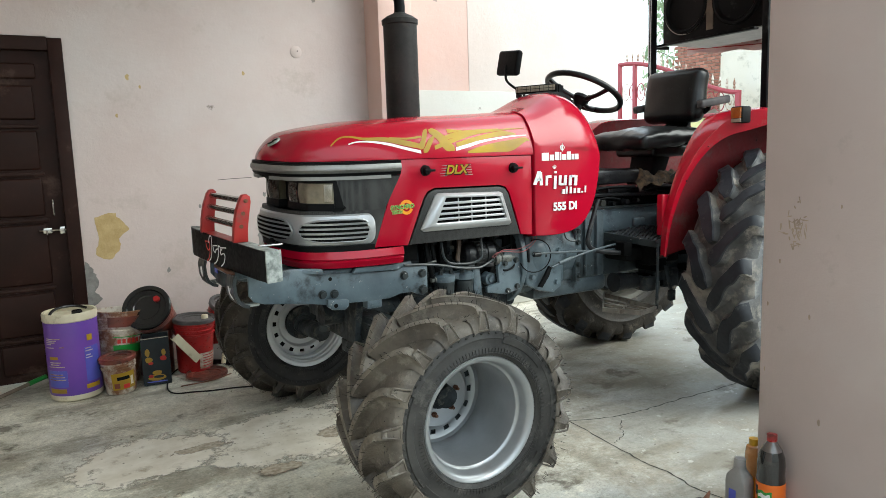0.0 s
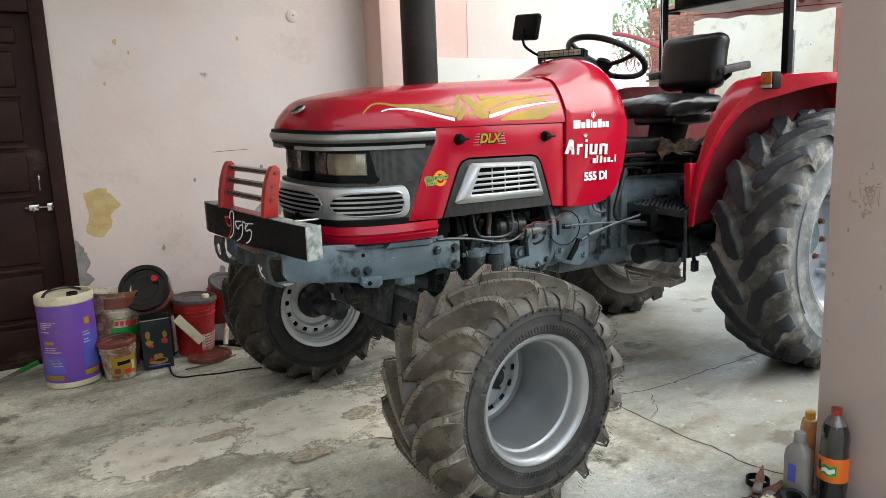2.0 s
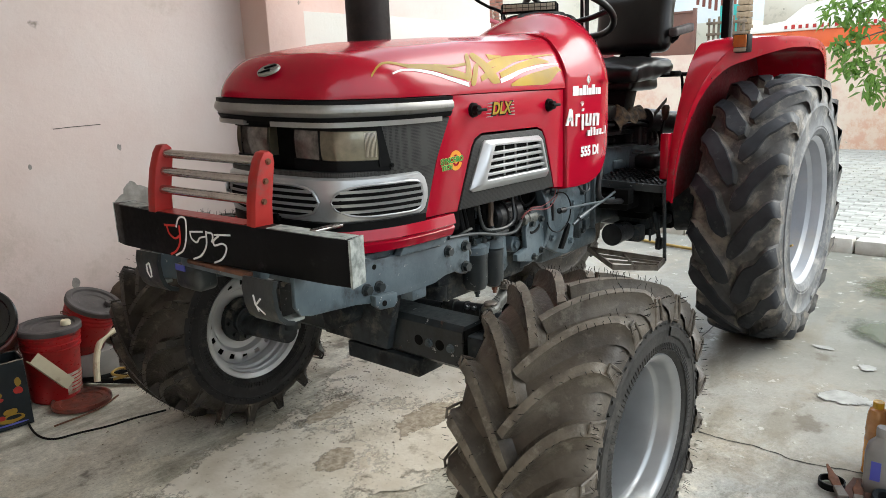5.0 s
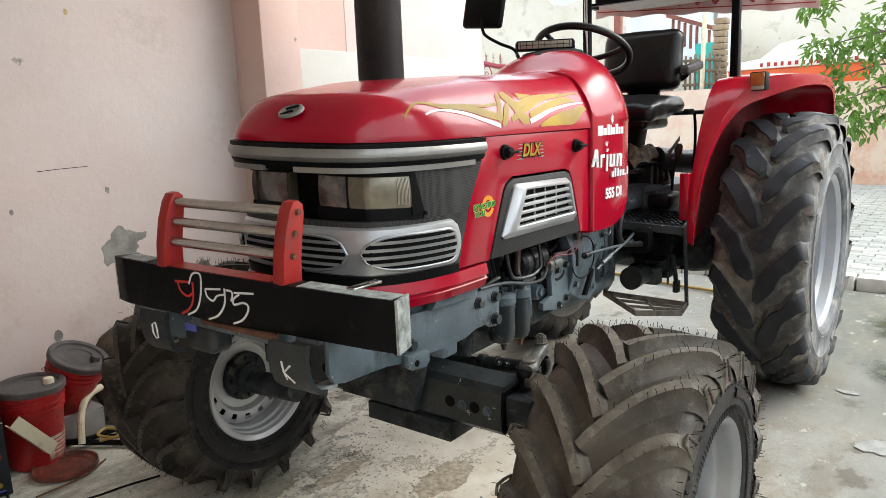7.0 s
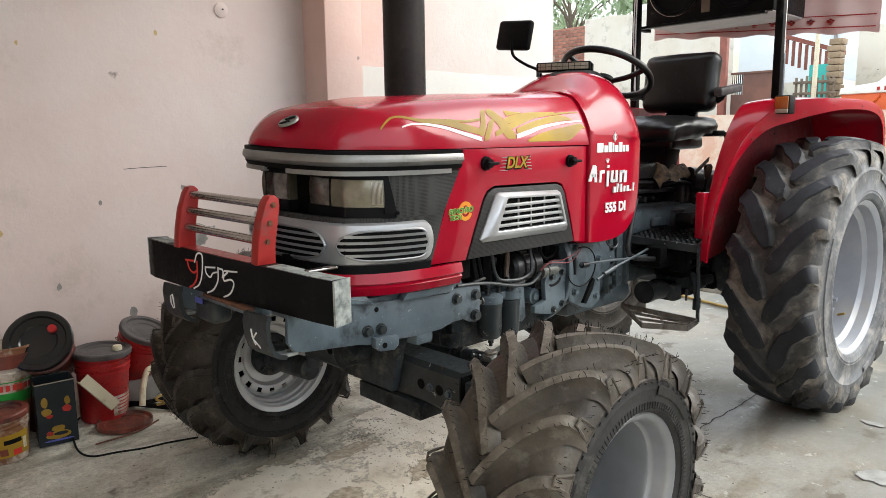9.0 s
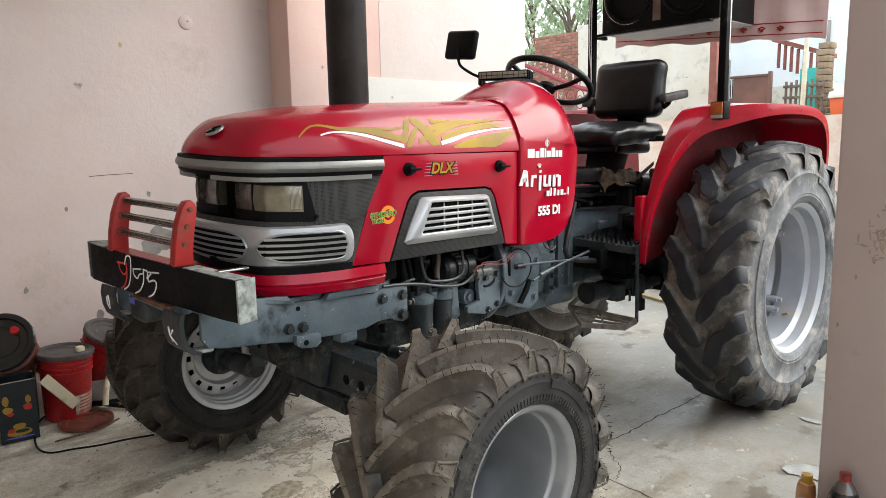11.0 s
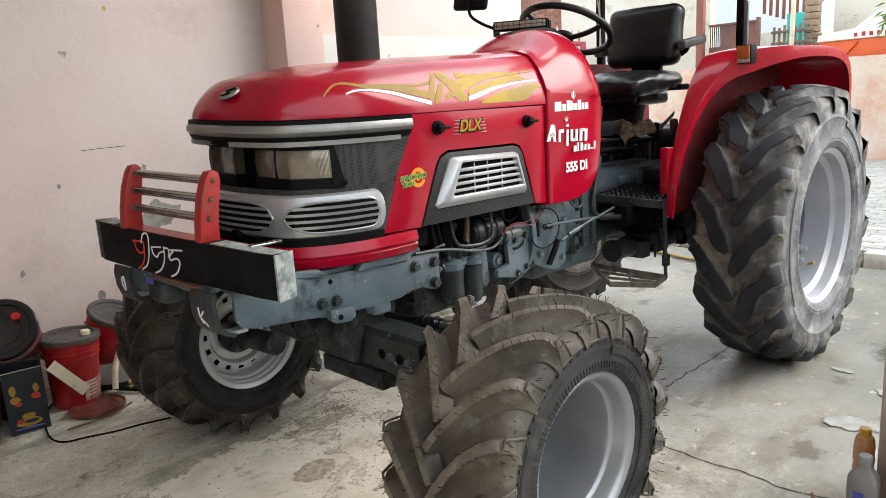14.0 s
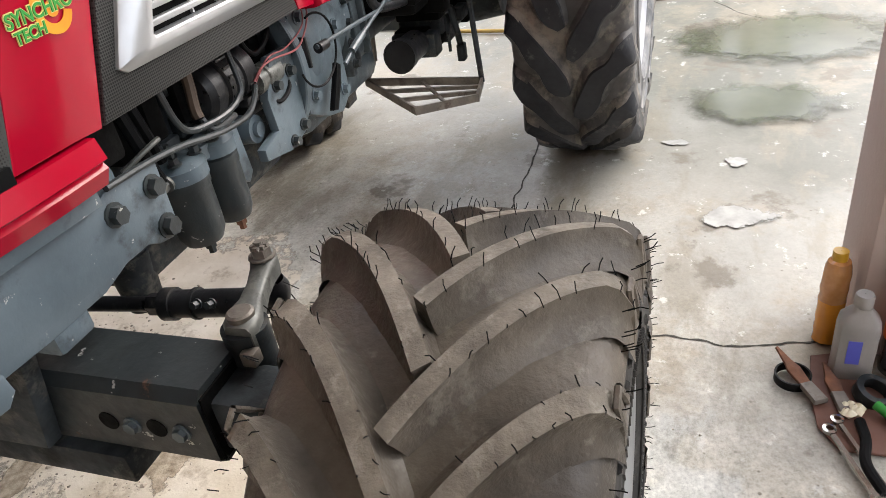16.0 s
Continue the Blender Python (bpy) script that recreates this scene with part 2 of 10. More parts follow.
def chipped_paint(name, light, dark, grime):
    """Machine paint: two tones, oily grime in patches, bare pale chips and a soft gloss."""
    m, n, l, b = nodes_of(name)
    co = n.new("ShaderNodeTexCoord").outputs["Object"]
    col = ramp_node(n, l, noise_node(n, l, co, 6).outputs["Fac"], [(0.35, dark), (0.65, light)]).outputs["Color"]
    oil = ramp_node(n, l, noise_node(n, l, co, 9, 9, 0.7).outputs["Fac"], [(0.53, (0, 0, 0)), (0.66, (0.85, 0.85, 0.85))])
    col = mix_node(n, l, oil.outputs["Color"], col, grime)
    chip = ramp_node(n, l, noise_node(n, l, co, 38, 5, 0.65).outputs["Fac"], [(0.665, (0, 0, 0)), (0.68, (1, 1, 1))])
    col = mix_node(n, l, chip.outputs["Color"], col, (0.42, 0.42, 0.40))
    rusty = ramp_node(n, l, noise_node(n, l, co, 17, 8, 0.7).outputs["Fac"], [(0.66, (0, 0, 0)), (0.70, (0.75, 0.75, 0.75))])
    col = mix_node(n, l, rusty.outputs["Color"], col, (0.13, 0.065, 0.035))
    l.new(col, b.inputs["Base Color"])
    fine = noise_node(n, l, co, 45, 5)
    rr = n.new("ShaderNodeMapRange")
    rr.inputs["From Min"].default_value, rr.inputs["From Max"].default_value = 0.3, 0.7
    rr.inputs["To Min"].default_value, rr.inputs["To Max"].default_value = 0.28, 0.5
    l.new(fine.outputs["Fac"], rr.inputs["Value"])
    l.new(rr.outputs["Result"], b.inputs["Roughness"])
    bp = n.new("ShaderNodeBump")
    bp.inputs["Strength"].default_value = 0.25
    bp.inputs["Distance"].default_value = 0.004
    l.new(fine.outputs["Fac"], bp.inputs["Height"])
    l.new(bp.outputs["Normal"], b.inputs["Normal"])
    return m


M = {}
M["pink"] = plaster("pink_plaster", (0.62, 0.528, 0.50), (0.54, 0.442, 0.414), (0.45, 0.38, 0.335), stain_amount=0.45)
M["pink2"] = plaster("salmon_plaster", (0.66, 0.46, 0.40), (0.60, 0.41, 0.355), (0.50, 0.39, 0.335), stain_amount=0.2)
M["pale"] = plaster("pale_plaster", (0.64, 0.55, 0.505), (0.58, 0.485, 0.44), (0.58, 0.47, 0.41), stain_amount=0.2)
M["dado"] = plaster("whitish_dado", (0.60, 0.59, 0.545), (0.52, 0.505, 0.46), (0.6, 0.58, 0.53), stain_amount=0.1)
M["pillar"] = plaster("dull_pink_plaster", (0.52, 0.43, 0.405), (0.45, 0.37, 0.345), (0.32, 0.265, 0.235), stain_amount=0.3)
M["ceil"] = plaster("ceiling_paint", (0.75, 0.72, 0.68), (0.68, 0.65, 0.6), (0.55, 0.5, 0.46), stain_amount=0.1)
M["boundary"] = plaster("weathered_salmon_wall", (0.62, 0.40, 0.29), (0.52, 0.28, 0.19), (0.66, 0.58, 0.47), patch_scale=0.5, stain_amount=0.95)
M["oldwall"] = plaster("mouldy_plaster", (0.66, 0.62, 0.53), (0.52, 0.47, 0.37), (0.28, 0.26, 0.2), patch_scale=0.6, stain_amount=0.55)
M["concrete"] = concrete()
M["earth"] = surface("dusty_earth", (0.34, 0.30, 0.24), (0.22, 0.19, 0.15), 0.5, (0.8, 0.95), bump=0.5, fine=30)
M["paver"] = surface("paver", (0.43, 0.425, 0.39), (0.32, 0.315, 0.285), 8, (0.7, 0.9), bump=0.4, fine=50, dirt=(0.3, 0.28, 0.22), dirt_amount=0.3, random=0.18)
M["joint"] = surface("sandy_joint", (0.26, 0.24, 0.19), (0.18, 0.16, 0.13), 5, (0.85, 0.95), bump=0.5)
M["kerb"] = surface("kerb_stone", (0.62, 0.60, 0.55), (0.46, 0.43, 0.38), 6, (0.75, 0.9), bump=0.5, dirt=(0.25, 0.22, 0.18), dirt_amount=0.4, random=0.2)
M["patch"] = surface("bare_mortar", (0.52, 0.39, 0.19), (0.42, 0.30, 0.13), 14, (0.85, 0.95), bump=0.6, fine=60)
M["greypatch"] = surface("bare_cement", (0.30, 0.29, 0.27), (0.18, 0.17, 0.16), 14, (0.85, 0.95), bump=0.6)
M["smudge"] = surface("hand_smudge", (0.40, 0.31, 0.24), (0.30, 0.23, 0.18), 20, (0.8, 0.9), bump=0.1)
M["crack"] = surface("crack_dirt", (0.06, 0.055, 0.045), (0.03, 0.028, 0.024), 20, (0.9, 1.0), bump=0.4)
M["brown"] = surface("brown_paint", (0.028, 0.012, 0.009), (0.017, 0.008, 0.006), 3, (0.4, 0.6), bump=0.12, fine=25, dirt=(0.10, 0.065, 0.05), dirt_amount=0.15, spec=0.12)
M["red"] = surface("tractor_red", (0.385, 0.0024, 0.021), (0.345, 0.0022, 0.018), 2, (0.14, 0.24), bump=0.0, dirt=(0.30, 0.02, 0.03), dirt_amount=0.06, dirt_scale=5, spec=0.30, coat=0.15)
M["redold"] = surface("dusty_red_paint", (0.40, 0.003, 0.018), (0.35, 0.004, 0.017), 5, (0.12, 0.22), bump=0.04, dirt=(0.26, 0.05, 0.05), dirt_amount=0.14, dirt_scale=14, spec=0.36, coat=0.15)
M["redshade"] = surface("shaded_red_paint", (0.16, 0.010, 0.014), (0.09, 0.010, 0.012), 6, (0.5, 0.75), bump=0.1, dirt=(0.10, 0.05, 0.045), dirt_amount=0.4, dirt_scale=7, spec=0.25)
M["barred"] = surface("guard_red_paint", (0.40, 0.030, 0.024), (0.32, 0.022, 0.020), 6, (0.3, 0.45), bump=0.06, dirt=(0.22, 0.06, 0.05), dirt_amount=0.25, dirt_scale=11, spec=0.3)
M["grey"] = chipped_paint("blue_grey_paint", (0.115, 0.149, 0.170), (0.068, 0.092, 0.108), (0.014, 0.016, 0.018))
M["axlegrey"] = chipped_paint("dark_axle_paint", (0.032, 0.039, 0.041), (0.016, 0.020, 0.022), (0.015, 0.0155, 0.015))
M["gearboxgrey"] = chipped_paint("grimy_gearbox_paint", (0.085, 0.106, 0.118), (0.044, 0.058, 0.066), (0.012, 0.013, 0.014))
M["greyold"] = surface("oily_grey_casting", (0.045, 0.054, 0.060), (0.006, 0.007, 0.008), 9, (0.35, 0.65), bump=0.35, fine=35, dirt=(0.11, 0.105, 0.09), dirt_amount=0.35, dirt_scale=16, spec=0.2)
M["black"] = surface("black_paint", (0.007, 0.0072, 0.008), (0.004, 0.0042, 0.0045), 5, (0.35, 0.55), bump=0.06, dirt=(0.035, 0.035, 0.034), dirt_amount=0.15, dirt_scale=12, spec=0.1)
M["sootpaint"] = surface("sooty_silencer_paint", (0.028, 0.025, 0.024), (0.017, 0.0155, 0.015), 6, (0.5, 0.7), bump=0.15, dirt=(0.045, 0.035, 0.03), dirt_amount=0.25, dirt_scale=9, spec=0.25)
M["plastic"] = surface("black_plastic", (0.007, 0.0072, 0.0078), (0.0045, 0.0047, 0.005), 8, (0.45, 0.6), bump=0.05, spec=0.1)
M["vinyl"] = surface("black_vinyl", (0.007, 0.007, 0.0073), (0.004, 0.004, 0.0043), 12, (0.27, 0.38), bump=0.10, fine=90, spec=0.35)
# Near-black that paints shade into holes, openings and gaps; some dark parts too.
M["dark"] = surface("shade_and_part_black", (0.004, 0.004, 0.004), (0.002, 0.002, 0.002), 10, (0.6, 0.8), bump=0.2, spec=0.1)
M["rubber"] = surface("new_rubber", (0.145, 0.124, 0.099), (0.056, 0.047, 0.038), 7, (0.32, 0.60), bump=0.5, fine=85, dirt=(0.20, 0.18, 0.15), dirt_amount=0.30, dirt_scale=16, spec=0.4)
# Dusty bar tops made paler: the light falling on them put into the colour.
M["lugtop"] = surface("lit_dusty_lug_face", (0.22, 0.194, 0.157), (0.11, 0.096, 0.078), 14, (0.5, 0.75), bump=0.6, fine=90, dirt=(0.25, 0.23, 0.195), dirt_amount=0.35, dirt_scale=30, spec=0.25)
M["rubberdark"] = surface("sidewall_rubber", (0.052, 0.050, 0.047), (0.026, 0.025, 0.024), 9, (0.45, 0.65), bump=0.25, fine=70, dirt=(0.10, 0.095, 0.085), dirt_amount=0.25, dirt_scale=12, spec=0.25)
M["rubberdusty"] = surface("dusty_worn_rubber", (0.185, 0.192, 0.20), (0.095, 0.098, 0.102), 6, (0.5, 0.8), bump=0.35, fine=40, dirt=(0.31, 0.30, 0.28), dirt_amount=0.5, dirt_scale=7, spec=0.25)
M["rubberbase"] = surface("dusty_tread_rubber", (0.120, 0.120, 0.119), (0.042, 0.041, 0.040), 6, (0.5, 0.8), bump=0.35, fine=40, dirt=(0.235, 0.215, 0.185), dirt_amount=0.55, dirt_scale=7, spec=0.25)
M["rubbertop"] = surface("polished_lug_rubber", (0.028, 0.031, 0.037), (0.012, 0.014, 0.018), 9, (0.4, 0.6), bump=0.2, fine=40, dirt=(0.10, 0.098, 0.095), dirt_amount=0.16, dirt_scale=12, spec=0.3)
# Darker rubbers for the far side, with the tractor's shade put into the colour.
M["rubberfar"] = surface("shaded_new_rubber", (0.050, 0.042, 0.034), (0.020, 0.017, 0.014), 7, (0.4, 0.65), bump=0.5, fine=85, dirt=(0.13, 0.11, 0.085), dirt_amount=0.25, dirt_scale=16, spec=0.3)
M["rubberfarwall"] = surface("shaded_sidewall_rubber", (0.020, 0.020, 0.021), (0.010, 0.010, 0.011), 9, (0.4, 0.6), bump=0.25, fine=70, dirt=(0.06, 0.055, 0.05), dirt_amount=0.2, dirt_scale=14, spec=0.25)
M["oilblack"] = surface("oily_black_casting", (0.020, 0.021, 0.023), (0.006, 0.006, 0.007), 14, (0.25, 0.5), bump=0.3, fine=50, dirt=(0.05, 0.047, 0.042), dirt_amount=0.3, dirt_scale=22, spec=0.35)
M["castolive"] = surface("olive_grey_casting", (0.15, 0.155, 0.14), (0.06, 0.063, 0.058), 18, (0.35, 0.55), 0.2, bump=0.3, fine=60, dirt=(0.02, 0.02, 0.018), dirt_amount=0.35, dirt_scale=25)
M["brownhose"] = surface("brown_rubber_hose", (0.085, 0.055, 0.035), (0.045, 0.030, 0.020), 30, (0.5, 0.65), bump=0.1)
M["pinkwire"] = surface("faded_red_wire", (0.30, 0.085, 0.085), (0.22, 0.06, 0.06), 30, (0.5, 0.6), bump=0.0)
M["ironbare"] = surface("dusty_bare_iron", (0.22, 0.195, 0.165), (0.11, 0.098, 0.085), 16, (0.45, 0.65), 0.3, bump=0.35, fine=60, dirt=(0.07, 0.05, 0.038), dirt_amount=0.3, dirt_scale=18)
M["smoked"] = surface("smoky_lamp_glass", (0.20, 0.185, 0.165), (0.06, 0.055, 0.05), 22, (0.06, 0.15), 0.3, bump=0.0, coat=0.8)
M["paleyellow"] = surface("pale_yellow_decal", (0.70, 0.62, 0.22), (0.62, 0.54, 0.2), 15, (0.4, 0.5), bump=0.0)
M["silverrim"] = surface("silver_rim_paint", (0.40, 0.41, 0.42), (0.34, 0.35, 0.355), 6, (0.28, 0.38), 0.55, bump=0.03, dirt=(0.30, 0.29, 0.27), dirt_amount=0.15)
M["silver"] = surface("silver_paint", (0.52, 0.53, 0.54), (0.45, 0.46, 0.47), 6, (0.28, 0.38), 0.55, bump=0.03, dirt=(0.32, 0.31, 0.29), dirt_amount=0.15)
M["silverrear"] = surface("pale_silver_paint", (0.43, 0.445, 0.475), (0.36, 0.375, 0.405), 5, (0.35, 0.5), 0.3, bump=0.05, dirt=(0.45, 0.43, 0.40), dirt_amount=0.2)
# Brighter copy for the far front rim: light from the door put into the paint.
M["silverfar"] = surface("lit_silver_paint", (0.56, 0.57, 0.58), (0.47, 0.48, 0.49), 6, (0.3, 0.42), 0.3, bump=0.03, dirt=(0.40, 0.39, 0.36), dirt_amount=0.15)
M["mudrimshade"] = surface("shaded_muddy_rim_paint", (0.14, 0.13, 0.11), (0.07, 0.064, 0.055), 6, (0.6, 0.85), bump=0.2, dirt=(0.18, 0.165, 0.135), dirt_amount=0.5, dirt_scale=8)
M["chrome"] = surface("dull_chrome_plastic", (0.32, 0.315, 0.30), (0.25, 0.245, 0.235), 10, (0.34, 0.48), 0.6, bump=0.03, dirt=(0.2, 0.19, 0.17), dirt_amount=0.2, dirt_scale=14)
M["steel"] = surface("scratched_steel", (0.56, 0.54, 0.51), (0.44, 0.42, 0.39), 12, (0.10, 0.24), 0.95, bump=0.03, dirt=(0.30, 0.23, 0.18), dirt_amount=0.12, dirt_scale=15)
M["rust"] = surface("rusty_steel", (0.20, 0.085, 0.045), (0.09, 0.04, 0.025), 20, (0.7, 0.9), 0.2, bump=0.4)
M["lens"] = surface("yellowed_reflector", (0.27, 0.245, 0.175), (0.15, 0.135, 0.10), 12, (0.12, 0.25), 0.5, bump=0.02, coat=0.35)
M["glass"] = glass("lamp_glass")
M["amber"] = surface("amber_lens", (0.42, 0.12, 0.012), (0.32, 0.08, 0.01), 30, (0.1, 0.2), bump=0.05, coat=0.6)
M["clearplastic"] = surface("milky_lens", (0.36, 0.32, 0.25), (0.30, 0.26, 0.20), 30, (0.15, 0.25), bump=0.02, coat=0.4)
M["mesh"] = perforated("perforated_black", (0.055, 0.055, 0.053), 0.0042)
M["white"] = surface("white_decal", (0.82, 0.82, 0.82), (0.74, 0.74, 0.74), 15, (0.4, 0.5), bump=0.0)
M["yellow"] = surface("yellow_decal", (0.43, 0.27, 0.008), (0.27, 0.17, 0.03), 3.5, (0.38, 0.5), bump=0.0, spec=0.25)
M["badgeorange"] = surface("orange_decal", (0.85, 0.24, 0.01), (0.75, 0.32, 0.02), 18, (0.3, 0.4), bump=0.0)
M["green"] = surface("green_decal", (0.02, 0.30, 0.04), (0.02, 0.22, 0.03), 15, (0.4, 0.5), bump=0.0)
M["redpaint"] = surface("red_brush_paint", (0.60, 0.03, 0.02), (0.5, 0.025, 0.02), 15, (0.4, 0.5), bump=0.05)
M["mortarwhite"] = surface("chipped_end_plate", (0.42, 0.44, 0.42), (0.14, 0.16, 0.15), 40, (0.6, 0.8), bump=0.4, fine=70)
M["purple"] = surface("purple_print", (0.16, 0.055, 0.36), (0.10, 0.05, 0.30), 2.5, (0.3, 0.42), bump=0.02)
M["blueprint"] = surface("blue_print", (0.10, 0.13, 0.52), (0.09, 0.09, 0.45), 4, (0.3, 0.42), bump=0.0)
M["cream"] = surface("cream_plastic", (0.66, 0.60, 0.44), (0.56, 0.50, 0.36), 9, (0.4, 0.55), bump=0.05, dirt=(0.36, 0.28, 0.18), dirt_amount=0.25, dirt_scale=14)
M["redplastic"] = surface("red_plastic", (0.46, 0.016, 0.018), (0.30, 0.010, 0.012), 6, (0.25, 0.4), bump=0.04, dirt=(0.12, 0.02, 0.015), dirt_amount=0.35, dirt_scale=9)
M["oilyred"] = surface("oily_dark_red", (0.22, 0.05, 0.03), (0.09, 0.025, 0.018), 9, (0.25, 0.5), bump=0.1, dirt=(0.03, 0.02, 0.016), dirt_amount=0.5, dirt_scale=10)
M["dirtywhite"] = surface("dirty_white_plastic", (0.60, 0.55, 0.47), (0.46, 0.39, 0.32), 9, (0.35, 0.55), bump=0.05, dirt=(0.20, 0.085, 0.04), dirt_amount=0.75, dirt_scale=8)
M["lidblack"] = surface("black_lid", (0.012, 0.012, 0.013), (0.007, 0.007, 0.008), 7, (0.14, 0.26), bump=0.02)
M["lidgrey"] = surface("dusty_grey_lid", (0.11, 0.10, 0.10), (0.055, 0.05, 0.05), 9, (0.45, 0.6), bump=0.08, spec=0.2)
M["tin"] = surface("dark_tin", (0.012, 0.019, 0.024), (0.008, 0.011, 0.014), 9, (0.3, 0.5), 0.3, bump=0.05)
M["cola"] = surface("dark_liquid_bottle", (0.014, 0.012, 0.012), (0.008, 0.008, 0.008), 6, (0.08, 0.15), bump=0.0, coat=0.8)
M["orangelabel"] = surface("orange_label", (0.75, 0.16, 0.01), (0.65, 0.12, 0.01), 6, (0.3, 0.4), bump=0.0)
M["canplastic"] = surface("grey_can_plastic", (0.30, 0.28, 0.27), (0.22, 0.21, 0.20), 8, (0.4, 0.5), bump=0.04)
M["oil"] = surface("golden_oil_bottle", (0.70, 0.30, 0.03), (0.55, 0.20, 0.02), 7, (0.1, 0.2), bump=0.05, coat=0.6)
M["pet"] = surface("amber_clear_bottle", (0.55, 0.27, 0.10), (0.42, 0.19, 0.06), 20, (0.1, 0.2), bump=0.15, coat=0.6)
M["petdark"] = surface("clear_neck", (0.13, 0.105, 0.095), (0.08, 0.065, 0.06), 12, (0.08, 0.15), bump=0.0, coat=0.8)
M["capyellow"] = surface("yellow_cap", (0.62, 0.36, 0.02), (0.52, 0.29, 0.02), 20, (0.3, 0.4), bump=0.0)
M["cloth"] = surface("brown_rag", (0.115, 0.07, 0.036), (0.012, 0.009, 0.007), 34, (0.85, 0.95), bump=0.6)
M["canopy"] = surface("pink_canopy_cloth", (0.74, 0.60, 0.57), (0.62, 0.46, 0.43), 4, (0.7, 0.85), bump=0.15)
M["sacking"] = surface("dark_sacking", (0.085, 0.060, 0.040), (0.045, 0.032, 0.022), 9, (0.75, 0.9), bump=0.5, fine=120)
M["bark"] = surface("bark", (0.16, 0.12, 0.09), (0.09, 0.07, 0.05), 9, (0.85, 0.95), bump=0.7)
M["roofred"] = surface("red_gate_paint", (0.30, 0.035, 0.05), (0.23, 0.03, 0.038), 5, (0.45, 0.6), bump=0.05)
M["gateyellow"] = surface("pale_yellow_sheet", (0.66, 0.62, 0.30), (0.58, 0.54, 0.25), 3, (0.5, 0.65), bump=0.05)
M["rustsheet"] = surface("rust_brown_sheet", (0.17, 0.075, 0.05), (0.10, 0.05, 0.038), 2, (0.6, 0.8), bump=0.1)
M["houseblue"] = plaster("pale_blue_plaster", (0.72, 0.78, 0.82), (0.64, 0.70, 0.74), (0.5, 0.5, 0.48))
M["orange"] = surface("orange_sheet_metal", (0.72, 0.12, 0.015), (0.60, 0.09, 0.012), 2, (0.4, 0.55), bump=0.03)
M["whitesheet"] = surface("white_sheet_metal", (0.78, 0.76, 0.70), (0.66, 0.64, 0.58), 3, (0.45, 0.6), bump=0.03, dirt=(0.5, 0.42, 0.33), dirt_amount=0.25)
M["teal"] = surface("teal_sheet", (0.03, 0.42, 0.36), (0.025, 0.34, 0.30), 3, (0.5, 0.6), bump=0.05)
M["blockbrown"] = surface("brown_blocks", (0.34, 0.25, 0.16), (0.22, 0.16, 0.10), 8, (0.8, 0.9), bump=0.4)
M["brownred"] = surface("brown_red_paint", (0.24, 0.075, 0.05), (0.16, 0.05, 0.035), 8, (0.6, 0.8), bump=0.1)
M["wood"] = surface("grey_timber", (0.22, 0.17, 0.12), (0.13, 0.10, 0.075), 8, (0.8, 0.9), bump=0.4)
M["brickred"] = surface("old_brick", (0.36, 0.16, 0.11), (0.26, 0.11, 0.08), 8, (0.8, 0.95), bump=0.4, random=0.25)
M["hose"] = surface("yellow_hose", (0.40, 0.27, 0.06), (0.32, 0.2, 0.05), 20, (0.5, 0.6), bump=0.05)


def leaf_material(name="leaf", stops=((0.05, 0.11, 0.02), (0.11, 0.20, 0.035), (0.19, 0.28, 0.06))):
    m, n, l, b = nodes_of(name)
    geo = n.new("ShaderNodeNewGeometry")
    r = ramp_node(n, l, geo.outputs["Random Per Island"], [(0.0, stops[0]), (0.6, stops[1]), (1.0, stops[2])])
    l.new(r.outputs["Color"], b.inputs["Base Color"])
    b.inputs["Roughness"].default_value = 0.45
    tr = n.new("ShaderNodeBsdfTranslucent")
    tr.inputs["Color"].default_value = (*[min(1.0, 1.7 * q) for q in stops[1]], 1)
    mx = n.new("ShaderNodeMixShader")
    mx.inputs["Fac"].default_value = 0.4
    l.new(b.outputs["BSDF"], mx.inputs[1])
    l.new(tr.outputs["BSDF"], mx.inputs[2])
    l.new(mx.outputs["Shader"], n["Material Output"].inputs["Surface"])
    return m


M["leaf"] = leaf_material()
# Leaves of the far trees are paler: distance haze put into the colour.
M["farleaf"] = leaf_material("hazy_leaf", ((0.16, 0.21, 0.13), (0.26, 0.33, 0.21), (0.36, 0.42, 0.30)))

# ---- mesh helpers ----
BASE = {}


def thing(name, x, y, z, label, category, group="", kind=""):
    """A top-level thing: an Empty at its base."""
    ob = new(name)
    ob.empty_display_size = 0.1
    ob.matrix_basis = Matrix.Translation((x, y, z))
    BASE[ob] = ob.matrix_basis.copy()
    return tagged(ob, label, category, group, kind)


def mesh_of(name, bm, mat, angle=35.0):
    me = bpy.data.meshes.new(name)
    bmesh.ops.recalc_face_normals(bm, faces=bm.faces)
    bm.to_mesh(me)
    bm.free()
    for m in mat if isinstance(mat, (list, tuple)) else [mat]:
        me.materials.append(m)
    me.polygons.foreach_set("use_smooth", [True] * len(me.polygons))
    me.set_sharp_from_angle(angle=radians(angle))
    return me


def part(name, bm, mat, parent=None, label="", angle=35.0):
    """One mesh, built in world places, under a thing or a part."""
    ob = new(name, mesh_of(name, bm, mat, angle))
    if parent is not None:
        ob.parent = parent
        ob.matrix_parent_inverse = BASE.get(parent, Matrix()).inverted()
    if label:
        ob["label"] = label
    return ob


def solo(name, bm, mat, label, category, kind="", angle=35.0, group=""):
    ob = new(name, mesh_of(name, bm, mat, angle))
    return tagged(ob, label, category, group, kind)


def B():
    return bmesh.new()


